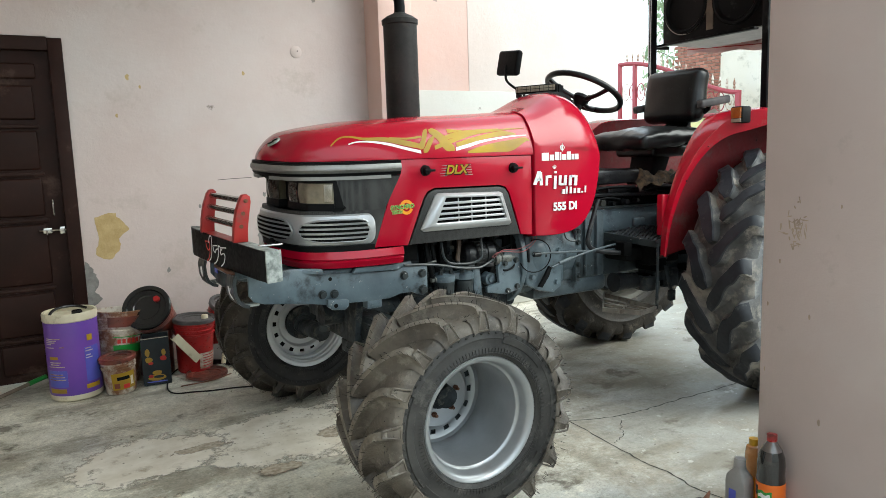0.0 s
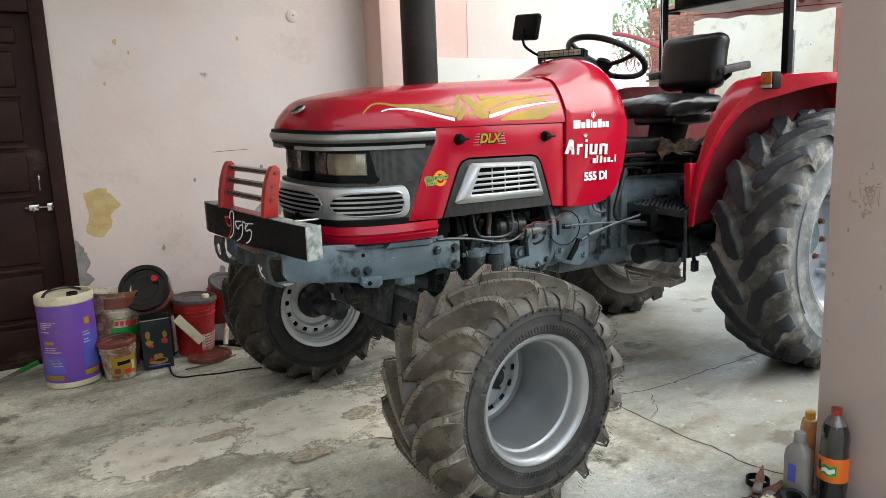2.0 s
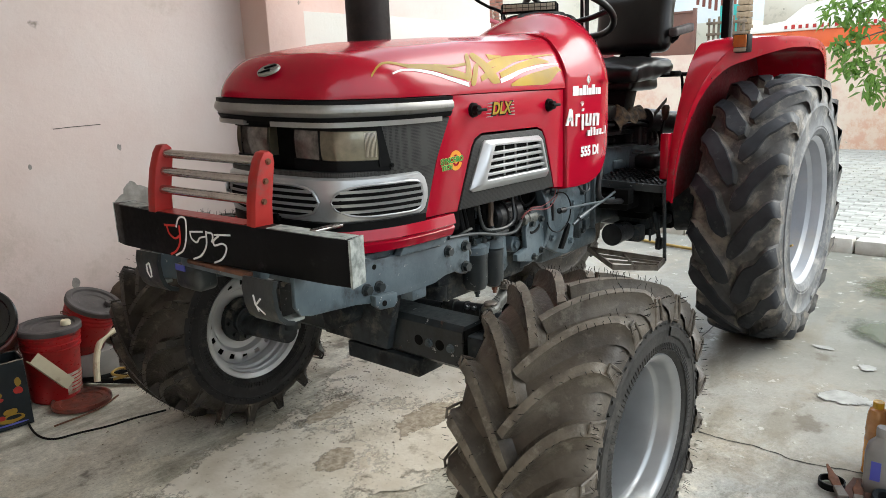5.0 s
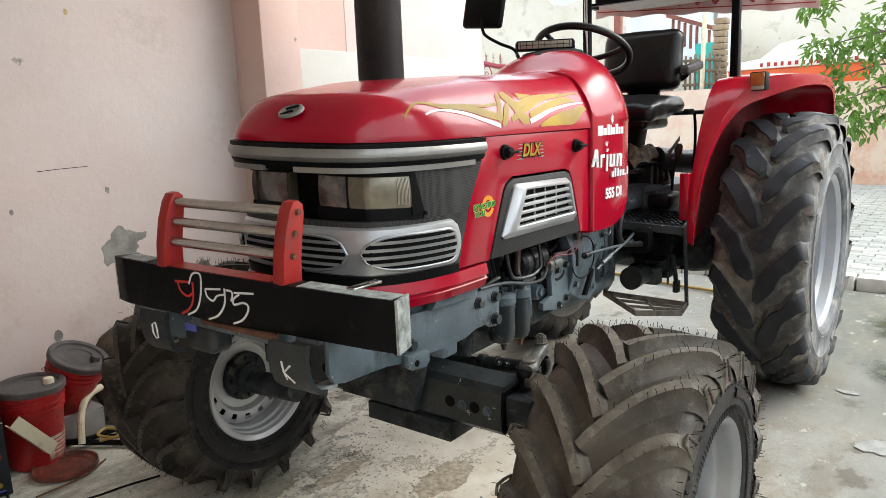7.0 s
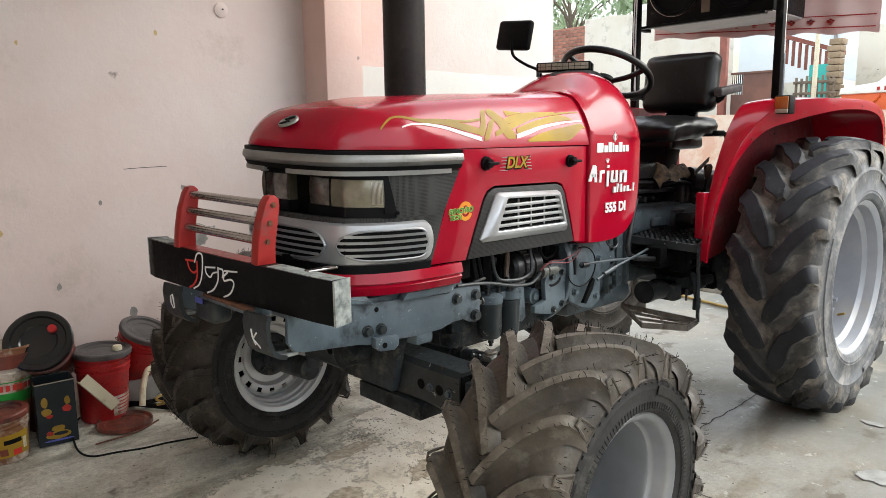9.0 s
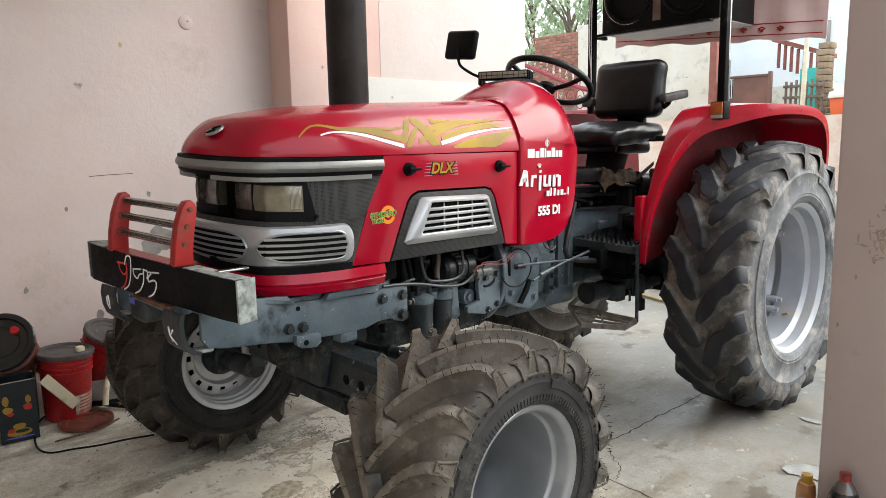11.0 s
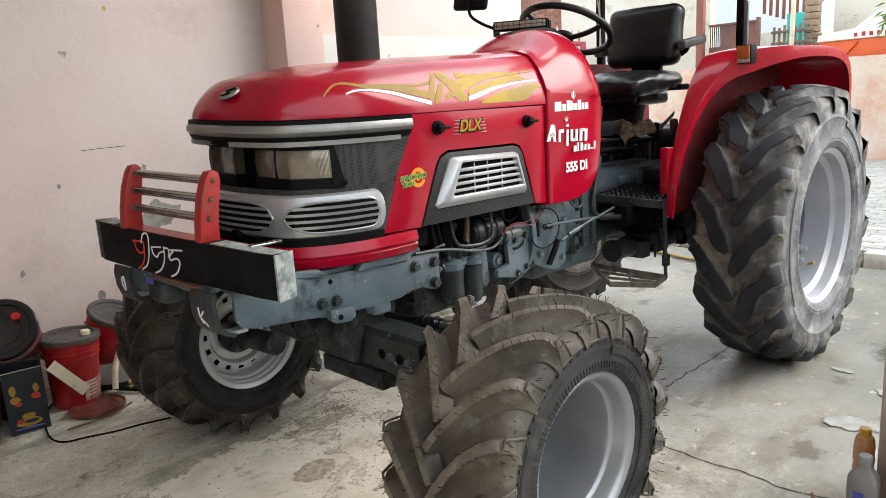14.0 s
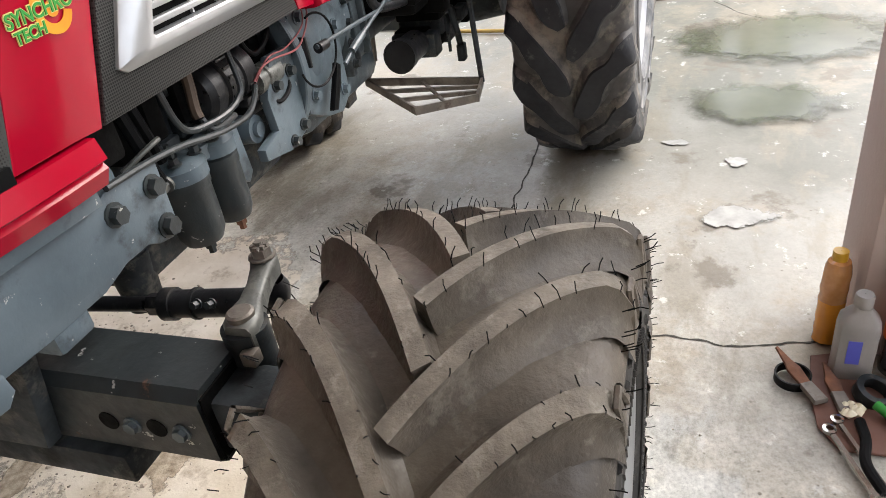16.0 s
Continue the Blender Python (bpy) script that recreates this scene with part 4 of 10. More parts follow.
            if not worn:
                # small raised loop where the bar meets the sidewall
                def at(w, r, yy):
                    f = phi0 - 0.012 + w / R
                    return Vector((c[0] - r * math.sin(f), c[1] + side * half * yy, c[2] + r * math.cos(f)))
                loop = [at(-0.011, rc + 0.014, 0.985), at(-0.020, rc - 0.020, 1.008), at(-0.030, rc - 0.050, 1.006), at(0.026, rc - 0.050, 1.006), at(0.018, rc - 0.020, 1.008), at(0.011, rc + 0.014, 0.985), at(-0.011, rc + 0.014, 0.985)]
                tube(bars, loop, 0.0040, 6, False)
            for ia, (a, b) in enumerate(zip(rings, rings[1:])):
                for q in range(7):
                    fc = bars.faces.new((a[q], a[q + 1], b[q + 1], b[q]))
                    fc.material_index = 1 if (q == 3 or worn and q in (2, 4) and ia < N * 0.7) and ia < N - 1 else 0
            bars.faces.new(rings[0])
            bars.faces.new(rings[-1][::-1])
    return bm, bars, edges


def sidewall_ribs(c, r0, r1, y, s, n, w):
    """A ring of short moulded ribs on a sidewall."""
    bm = B()
    for k in range(n):
        a = 2 * math.pi * k / n
        u, v = Vector((math.sin(a), 0, math.cos(a))), Vector((math.cos(a), 0, -math.sin(a)))
        o = Vector((c[0], y, c[2]))
        lo = [o + u * r + v * q + Vector((0, -s * 0.002, 0)) for r, q in ((r0, -w), (r1, -w), (r1, w), (r0, w))]
        hi = [o + u * r + v * q + Vector((0, s * 0.0022, 0)) for r, q in ((r0, -w * 0.5), (r1, -w * 0.5), (r1, w * 0.5), (r0, w * 0.5))]
        a4, b4 = [bm.verts.new(p) for p in lo], [bm.verts.new(p) for p in hi]
        bm.faces.new(b4)
        for i in range(4):
            bm.faces.new((a4[i], a4[(i + 1) % 4], b4[(i + 1) % 4], b4[i]))
    return bm


def hairs_bm(c, R, half, edges, seed):
    """Moulding whiskers of a new tyre: a row along each bar's edges and a dense fringe on the shoulders."""
    bm = B()
    rnd = random.Random(seed)

    def whisker(p, d):
        L = rnd.uniform(0.008, 0.019)
        d2 = (d + Vector((rnd.uniform(-0.7, 0.7), rnd.uniform(-0.7, 0.7), rnd.uniform(-0.3, 0.3)))).normalized()
        tube(bm, [p - d * 0.003, p + d * L * 0.6, p + d * L * 0.6 + d2 * L * 0.5], 0.0008, 3, False)

    for p, n in edges:
        if rnd.random() < 0.55:
            whisker(p, (n + Vector((rnd.uniform(-0.35, 0.35), rnd.uniform(-0.35, 0.35), rnd.uniform(-0.2, 0.2)))).normalized())
    for k in range(230):
        f = rnd.uniform(0, 2 * math.pi)
        u = rnd.choice((-1, 1)) * rnd.uniform(0.97, 1.02)
        r = R - 0.035 - rnd.choice((0.0, 0.012, rnd.uniform(0, 0.07)))
        whisker(Vector((c[0] - r * math.sin(f), c[1] + half * u, c[2] + r * math.cos(f))), Vector((-math.sin(f) * 0.5, u, math.cos(f) * 0.5)).normalized())
    return bm


def sidewall_marks(c, r, y, s, parent, mat):
    """Raised unreadable moulding on the sidewall, as plain bars."""
    for arc0, arc1, d in ((0.3, 1.0, 0.011), (2.2, 2.9, 0.011), (4.1, 5.2, 0.013)):
        bm = B()
        rows = []
        n = 18
        for k in range(n + 1):
            a = arc0 + (arc1 - arc0) * k / n
            rows.append([(c[0] + (r + q) * math.sin(a), y + s * h, c[2] + (r + q) * math.cos(a)) for q, h in ((-d - 0.003, -0.002), (-d, 0.003), (d, 0.003), (d + 0.003, -0.002))])
        sheet(bm, rows)
        part("moulded_mark", bm, mat, parent)


def front_wheel(c, out, R, half, recess):
    """out: y direction of the deep dished side."""
    w = new("front_wheel")
    w.empty_display_size = 0.1
    w.parent = tractor
    w.matrix_parent_inverse = BASE[tractor].inverted()
    w["label"] = "wide new lugged front tyre on a silver rim"
    ca, ba, edges = tyre_bm(c, R, half, 0.222, 17, 0.044, 0.0150, 0.55, 0.030, 0.050, 3)
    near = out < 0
    # The far wheel takes the darker rubbers that have shade in their colour.
    ty = part("tyre", ca, M["rubberdark" if near else "rubberfarwall"], w, "dusty black tyre carcass", 50)
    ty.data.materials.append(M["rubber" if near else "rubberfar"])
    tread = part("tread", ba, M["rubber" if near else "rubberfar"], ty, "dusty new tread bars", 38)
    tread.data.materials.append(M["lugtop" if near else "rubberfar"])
    tagged(part("rubber_fuzz", hairs_bm(c, R, half, edges, 5), M["plastic"], ty), kind="stuff")
    o = out
    for s in (-1, 1):
        face = c[1] + s * half
        sidewall_marks(c, 0.288, face * 1.0 + s * 0.001, s, ty, ty.data.materials[0])
        tagged(part("moulded_rib", sidewall_ribs(c, 0.238, 0.258, face, s, 120, 0.0014), ty.data.materials[0], ty), kind="stuff")
        tagged(part("moulded_rib", sidewall_ribs(c, 0.306, 0.311, face, s, 64, 0.006), ty.data.materials[0], ty), kind="stuff")
    bm = B()
    # barrel: outer lip, bead seats, drop centre, inner lip, with thickness
    e = half - 0.012
    outer = [(0.222, e), (0.226, e - 0.004), (0.222, e - 0.010), (0.207, e - 0.016), (0.206, e - 0.050), (0.194, e - 0.064), (0.190, 0.03), (0.196, 0.012), (0.200, -e + 0.040), (0.204, -e + 0.018), (0.222, -e + 0.010), (0.226, -e + 0.004), (0.222, -e)]
    back = [(0.214, -e + 0.002), (0.200, -e + 0.014), (0.198, -e + 0.034), (0.191, -e + 0.044)] if out < 0 else [(0.216, -e + 0.002), (0.205, -e + 0.008), (0.204, -e + 0.026), (0.195, -e + 0.031), (0.194, -e + 0.052), (0.185, -e + 0.057), (0.184, -e + 0.078)]
    inner = back + [(0.186 if out < 0 else 0.184, -0.05), (0.184, 0.02), (0.184, e - 0.072), (0.187, e - 0.064), (0.194, e - 0.060), (0.198, e - 0.052), (0.199, e - 0.020), (0.206, e - 0.010), (0.214, e - 0.002)]
    lathe(bm, [(r, o * h) for r, h in outer + inner], c, "y", 72, closed=True)
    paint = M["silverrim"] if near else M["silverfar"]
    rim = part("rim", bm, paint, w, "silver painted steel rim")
    # pressed disc near the inner side, with a ring of openings
    d0 = -e + recess
    prof = [(0.190, d0 + 0.020), (0.182, d0 + 0.006), (0.168, d0), (0.147, d0), (0.136, d0 + 0.004), (0.124, d0 + 0.026), (0.085, d0 + 0.030), (0.055, d0 + 0.030)]
    bm = B()
    for d in (0.0, 0.005):
        lathe(bm, [(r, o * (h + d)) for r, h in prof], c, "y", 80, skip=lambda i, k: i == 2 and k % 5 in (0, 1))
    part("disc", bm, paint, rim)
    # Sheets added behind the disc, near and far, so that its slots look dark.
    if out < 0:
        bm = B()
        lathe(bm, [(0.02, o * (d0 - 0.014)), (0.176, o * (d0 - 0.014)), (0.180, o * (d0 - 0.004))], c, "y", 40)
        part("backing", bm, M["greyold"], w)
    else:
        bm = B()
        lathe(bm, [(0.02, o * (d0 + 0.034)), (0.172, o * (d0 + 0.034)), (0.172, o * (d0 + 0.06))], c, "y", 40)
        part("slot_dark_sheet", bm, M["dark"], w)
        bm = B()
        lathe(bm, [(0.001, -0.040), (0.044, -0.040), (0.050, -0.034), (0.054, -0.004), (0.088, 0.0), (0.092, 0.006), (0.092, 0.022)], (c[0], c[1] + o * d0, c[2]), "y", 40)
        drum = part("drum", bm, M["greyold"], w, "oily hub drum")
        for k in range(8):
            a = 2 * math.pi * k / 8
            bm = B()
            bolt(bm, (c[0] + 0.072 * math.sin(a), c[1] + o * d0, c[2] + 0.072 * math.cos(a)), (0, -o, 0), 0.009, 0.010)
            part("bolt", bm, M["greyold"], drum)
    bm = B()
    cyl(bm, (c[0], c[1] + o * (d0 - 0.03), c[2]), (c[0], c[1] + o * (d0 + 0.050), c[2]), 0.058, 0.05, 24)
    cyl(bm, (c[0], c[1] + o * (d0 + 0.048), c[2]), (c[0], c[1] + o * (d0 + 0.080), c[2]), 0.034, 0.030, 20)
    part("hub", bm, M["greyold"], w)
    for k in range(6):
        a = 2 * math.pi * k / 6 + 0.3
        bm = B()
        q = (c[0] + 0.076 * math.sin(a), c[2] + 0.076 * math.cos(a))
        bolt(bm, (q[0], c[1] + o * (d0 + 0.029), q[1]), (0, o, 0), 0.011, 0.014)
        tube(bm, [(q[0], c[1] + o * (d0 + 0.04), q[1]), (q[0], c[1] + o * (d0 + 0.062), q[1])], 0.006, 8)
        part("wheel_nut", bm, M["rust"], rim)
    bm = B()
    tube(bm, [(c[0] - 0.05, c[1] + o * 0.03, c[2] + 0.178), (c[0] - 0.052, c[1] + o * 0.06, c[2] + 0.165)], 0.005, 8)
    part("valve", bm, M["plastic"], rim)
    return w


front_wheel((1.260, 2.505, 0.402), -1, 0.415, 0.200, 0.030)
front_wheel((1.195, 4.150, 0.420), 1, 0.427, 0.215, 0.092)


def rear_wheel(c, out):
    half = 0.195
    # Far wheel: shade is put into a darker muddy rim paint and tyre rubber.
    paint = M["silverrear"] if out < 0 else M["mudrimshade"]
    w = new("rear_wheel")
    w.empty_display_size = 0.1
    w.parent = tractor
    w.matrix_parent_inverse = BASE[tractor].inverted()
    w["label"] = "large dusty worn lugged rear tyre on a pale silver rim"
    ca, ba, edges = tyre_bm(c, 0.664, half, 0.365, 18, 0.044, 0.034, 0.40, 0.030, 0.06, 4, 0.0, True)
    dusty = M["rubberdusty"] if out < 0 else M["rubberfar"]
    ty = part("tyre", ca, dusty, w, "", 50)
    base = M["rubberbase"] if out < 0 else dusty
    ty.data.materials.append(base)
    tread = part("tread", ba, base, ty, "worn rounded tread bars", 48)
    tread.data.materials.append(M["rubbertop"])
    sidewall_marks(c, 0.49, c[1] + out * half * 1.015, out, ty, M["rubberdusty"])
    o = out
    bm = B()
    outer = [(0.374, 0.178), (0.378, 0.173), (0.372, 0.165), (0.352, 0.158), (0.346, 0.12), (0.322, 0.10), (0.318, -0.02), (0.342, -0.05), (0.352, -0.158), (0.372, -0.165), (0.378, -0.173), (0.374, -0.178)]
    inner = [(0.364, -0.176), (0.344, -0.158), (0.334, -0.05), (0.310, -0.022), (0.314, 0.096), (0.338, 0.114), (0.344, 0.158), (0.364, 0.176)]
    lathe(bm, [(r, o * h) for r, h in outer + inner], c, "y", 96, closed=True)
    rim = part("rim", bm, paint, w, "pale silver painted rim" if out < 0 else "muddy rim, paint darkened for shade")
    bm = B()
    prof = [(0.318, -0.065), (0.30, -0.09), (0.25, -0.10), (0.20, -0.085), (0.165, -0.06), (0.155, -0.055), (0.095, -0.055)]
    for d in (0.0, 0.008):
        lathe(bm, [(r, o * (h + d)) for r, h in prof], c, "y", 64)
    part("disc", bm, paint, rim)
    # A dark disc is added to cover the far rim's bright inner side.
    if out > 0:
        bm = B()
        lathe(bm, [(0.05, o * -0.13), (0.30, o * -0.13), (0.312, o * -0.10)], c, "y", 48)
        part("drum", bm, M["greyold"], w)
    bm = B()
    rr = lathe(bm, [(0.16, 0.02), (0.158, 0.06), (0.10, 0.075), (0.098, 0.06)], (c[0], c[1] + o * -0.11, c[2]), "y", 48)
    cyl(bm, (c[0], c[1] + o * -0.09, c[2]), (c[0], c[1] + o * -0.035, c[2]), 0.098, 0.094, 40)
    cyl(bm, (c[0], c[1] + o * -0.05, c[2]), (c[0], c[1] + o * -0.022, c[2]), 0.048, 0.044, 32)
    part("hub", bm, M["grey"], w)
    for k in range(8):
        a = 2 * math.pi * k / 8 + 0.2
        bm = B()
        bolt(bm, (c[0] + 0.132 * math.sin(a), c[1] + o * -0.045, c[2] + 0.132 * math.cos(a)), (0, o, 0), 0.013, 0.018)
        part("wheel_nut", bm, M["rust"], rim)
    for k in range(4):
        a = 2 * math.pi * k / 4 + 0.75
        for da in (-0.11, 0.11):
            bm = B()
            q = Vector((c[0] + 0.30 * math.sin(a + da), c[1] + o * -0.03, c[2] + 0.30 * math.cos(a + da)))
            ra = Vector((math.sin(a + da), 0, math.cos(a + da)))
            tube(bm, [q - ra * 0.02 + Vector((0, -o * 0.06, 0)), q - ra * 0.02 + Vector((0, o * 0.03, 0))], 0.016, 10)
            bolt(bm, q - ra * 0.02 + Vector((0, o * 0.03, 0)), (0, o, 0), 0.013, 0.02)
            part("rim_lug", bm, paint, rim)
    bm = B()
    tube(bm, [(c[0] + 0.20, c[1] + o * 0.04, c[2] - 0.24), (c[0] + 0.185, c[1] + o * 0.075, c[2] - 0.225)], 0.006, 8)
    part("valve", bm, M["hose"], rim)
    return w


rear_wheel((3.398, 2.620, 0.655), -1)
rear_wheel((3.398, 4.005, 0.655), 1)

# ---- tractor: bonnet, nose, side panels, cowl ----
HALF_PLAN = [(0.0, 0.862), (0.06, 0.865), (0.12, 0.872), (0.175, 0.885), (0.207, 0.899), (0.220, 0.918), (0.247, 0.970), (0.270, 1.038), (0.286, 1.123), (0.293, 1.22), (0.294, 1.34)]


def skew(d):
    """The whole front stands a little askew, its far side further forward."""
    return -0.13 * d * (1 if abs(d) < 0.21 else max(0.0, 1 - (abs(d) - 0.21) / 0.085))


PLAN = [Vector((x + skew(d), CY + d, 0)) for d, x in HALF_PLAN[::-1]] + [Vector((x + skew(-d), CY - d, 0)) for d, x in HALF_PLAN[1:]]
NOSE = curve_pts(PLAN, 8)
LEN = [0.0]
for p, q in zip(NOSE, NOSE[1:]):
    LEN.append(LEN[-1] + (q - p).length)
TOTAL = LEN[-1]


def nose_at(s, off=0.0):
    """Place on the nose's plan at arc length s from the far side, moved outwards by off."""
    s = min(max(s, 0.0), TOTAL - 1e-6)
    i = max(k for k in range(len(LEN)) if LEN[k] <= s)
    i = min(i, len(NOSE) - 2)
    f = (s - LEN[i]) / (LEN[i + 1] - LEN[i])
    p = NOSE[i].lerp(NOSE[i + 1], f)
    t = (NOSE[i + 1] - NOSE[i]).normalized()
    return Vector((p.x + off * t.y, p.y - off * t.x, 0))


def nose_s(dy_or_x, near=True):
    """Arc length where the near half reaches that x."""
    best = min(range(len(NOSE) // 2, len(NOSE)), key=lambda k: abs(NOSE[k].x - dy_or_x)) if near else min(range(len(NOSE) // 2), key=lambda k: abs(NOSE[k].x - dy_or_x))
    return LEN[best]


MID = LEN[80]


def lean(x, d):
    """The front leans a little: its far side stands higher."""
    return 0.045 * (d + 0.29) * min(1.0, max(0.0, (1.55 - x) / 0.4))


def band(bm, s0, s1, z0, z1, off0=0.0, off1=0.0, thick=0.012, s0t=None, s1t=None, n=48, bulge=0.0, along=(0.0, 0.0), fwd=(0.0, 0.0)):
    """A strip of bodywork round the nose between two heights, as a closed solid."""
    s0t = s0 if s0t is None else s0t
    s1t = s1 if s1t is None else s1t
    rows = []
    for k in range(n + 1):
        f = k / n
        row = []
        for g, inset in ((0.0, 0), (0.25, 0), (0.5, 0), (0.75, 0), (1.0, 0), (1.0, thick), (0.0, thick)):
            s = (s0 + (s1 - s0) * f) * (1 - g) + (s0t + (s1t - s0t) * f) * g
            p = nose_at(s, off0 + (off1 - off0) * g + bulge * 4 * g * (1 - g) * (0 if inset else 1) + along[0] + (along[1] - along[0]) * f - inset)
            push = fwd[0] + (fwd[1] - fwd[0]) * g
            row.append((p.x - push * max(0.0, 1 - (abs(p.y - CY) / 0.29) ** 4), p.y, z0 + (z1 - z0) * g + lean(p.x, p.y - CY)))
        rows.append(row)
    vs = sheet(bm, rows, closed=True)
    bm.faces.new(vs[0])
    bm.faces.new(vs[-1][::-1])


def hood_w(x):
    return 0.296 + 0.004 * (x - 1.3)


HOOD_PLAN = [(0.0, 0.846), (0.06, 0.849), (0.12, 0.856), (0.175, 0.867), (0.205, 0.880), (0.217, 0.899), (0.243, 0.952), (0.266, 1.023), (0.284, 1.113), (0.292, 1.22), (0.297, 1.34)]


def hood_front(d):
    a = min(abs(d), 0.2965)
    for (d0, x0), (d1, x1) in zip(HOOD_PLAN, HOOD_PLAN[1:]):
        if a <= d1:
            return x0 + (x1 - x0) * (a - d0) / (d1 - d0) + skew(d)
    return 1.33


HB = 1.301


def hood_top(x):
    pts = [(0.84, 1.392), (0.92, 1.416), (1.02, 1.436), (1.2, 1.462), (1.5, 1.488), (1.8, 1.50), (2.05, 1.513)]
    if x <= pts[0][0]:
        return pts[0][1]
    for (x0, z0), (x1, z1) in zip(pts, pts[1:]):
        if x <= x1:
            return z0 + (z1 - z0) * (x - x0) / (x1 - x0)
    return pts[-1][1]


def hood_z(x, d, s=None):
    w = hood_w(x)
    a = min(abs(d) / w, 1.0)
    edge = (1 - a ** 3.8) ** 0.62
    s = x - hood_front(d) if s is None else s
    f = 1.0 if s > 0.11 else (1 - (1 - max(s, 0) / 0.11) ** 1.9) ** 0.60
    ridge = 0.006 * math.exp(-((a - 0.72) / 0.09) ** 2) * min(1, max(0, (x - 0.95) / 0.3))
    return HB + (hood_top(x) - HB) * edge * f + ridge * f + lean(x, d)


def hood_point(x, q, lift=0.0):
    """Near flank of the bonnet: q runs from 0 at its lower edge to 1 at the top."""
    a = 1 - q * 0.62
    a = 1 - (1 - a) ** 1.0
    d = -hood_w(x) * math.sin(min(a, 1.0) * math.pi / 2)
    z = hood_z(x, d)
    e = 1e-3
    dz = (hood_z(x, d + e) - hood_z(x, d - e)) / (2 * e) if a < 0.995 else 8.0
    n = Vector((0, -dz, 1)).normalized()
    return Vector((x, CY + d, z)) + n * lift


bm = B()
rows = []
NU, NV = 56, 60
for j in range(NV + 1):
    v = (j / NV) ** 1.6
    row = []
    for i in range(NU + 1):
        u = -1 + 2 * i / NU
        d = 0.296 * math.sin(u * math.pi / 2)
        x0 = hood_front(d)
        x = x0 + (2.018 - x0) * v
        dd = d / 0.296 * hood_w(x)
        row.append((x, CY + dd, hood_z(x, dd, x - x0)))
    rows.append(row)
sheet(bm, rows, 0.006)
hood = part("bonnet", bm, M["red"], tractor, "glossy red bonnet", 50)

# round badge on the bonnet's tip
bp = Vector((0.884, CY - 0.006, hood_z(0.884, 0.006)))
bn = Vector((-0.62, 0, 1)).normalized()
bm = B()
bx = Vector((0, -1, 0))
rot = Matrix((bx, bn.cross(bx), bn)).transposed().to_4x4()
lathe(bm, [(0.0005, 0.006), (0.026, 0.006), (0.031, 0.009), (0.036, 0.006), (0.037, 0.0)], (0, 0, 0), "z", 40)
bmesh.ops.transform(bm, matrix=Matrix.Translation(bp) @ rot @ Matrix.Diagonal((1.15, 0.8, 1, 1)), verts=bm.verts)
badge = part("badge", bm, M["chrome"], hood, "oval chrome badge")
bm = B()
tube(bm, curve_pts([(-0.018, -0.022, 0.008), (0.0, -0.012, 0.0085), (0.016, -0.006, 0.008)], 5), 0.003, 6)
tube(bm, curve_pts([(-0.018, 0.004, 0.008), (0.0, 0.010, 0.0085), (0.018, 0.018, 0.008)], 5), 0.003, 6)
bmesh.ops.transform(bm, matrix=Matrix.Translation(bp) @ rot, verts=bm.verts)
part("emblem", bm, M["plastic"], badge)

# swoosh decals on both flanks of the bonnet
SWOOSH = [
    ("yellow", [(1.040, 0.545, 0.560), (1.110, 0.575, 0.610), (1.187, 0.462, 0.524), (1.274, 0.405, 0.500), (1.361, 0.300, 0.415), (1.443, 0.215, 0.310)]),
    ("yellow", [(1.426, 0.215, 0.310), (1.446, 0.234, 0.424), (1.465, 0.386, 0.577), (1.485, 0.577, 0.624)]),
    ("white", [(1.111, 0.443, 0.458), (1.187, 0.420, 0.453), (1.274, 0.339, 0.391), (1.350, 0.234, 0.291), (1.430, 0.129, 0.196)]),
    ("yellow", [(1.443, 0.139, 0.196), (1.463, 0.158, 0.310), (1.483, 0.272, 0.415), (1.509, 0.424, 0.472)]),
    ("yellow", [(1.296, 0.472, 0.496), (1.372, 0.424, 0.462), (1.448, 0.443, 0.481)]),
    ("yellow", [(1.491, 0.520, 0.596), (1.517, 0.405, 0.615), (1.552, 0.177, 0.491), (1.598, 0.158, 0.243)]),
    ("yellow", [(1.535, 0.348, 0.424), (1.621, 0.424, 0.520), (1.714, 0.491, 0.553), (1.852, 0.520, 0.553)]),
    ("yellow", [(1.500, 0.196, 0.272), (1.561, 0.272, 0.358), (1.639, 0.367, 0.443), (1.734, 0.462, 0.510), (1.893, 0.515, 0.543), (1.993, 0.534, 0.543)]),
    ("yellow", [(1.581, 0.500, 0.596), (1.627, 0.529, 0.567), (1.662, 0.548, 0.558)]),
    ("yellow", [(1.610, 0.234, 0.310), (1.685, 0.300, 0.386), (1.772, 0.367, 0.453), (1.865, 0.405, 0.500), (1.937, 0.415, 0.443)]),
    ("white", [(1.604, 0.158, 0.224), (1.668, 0.215, 0.281), (1.752, 0.300, 0.348), (1.881, 0.367, 0.396), (1.996, 0.391, 0.405)]),
    ("yellow", [(1.662, 0.100, 0.139), (1.720, 0.100, 0.215), (1.800, 0.100, 0.277), (1.893, 0.110, 0.320), (1.977, 0.272, 0.358), (2.005, 0.286, 0.310)]),
]
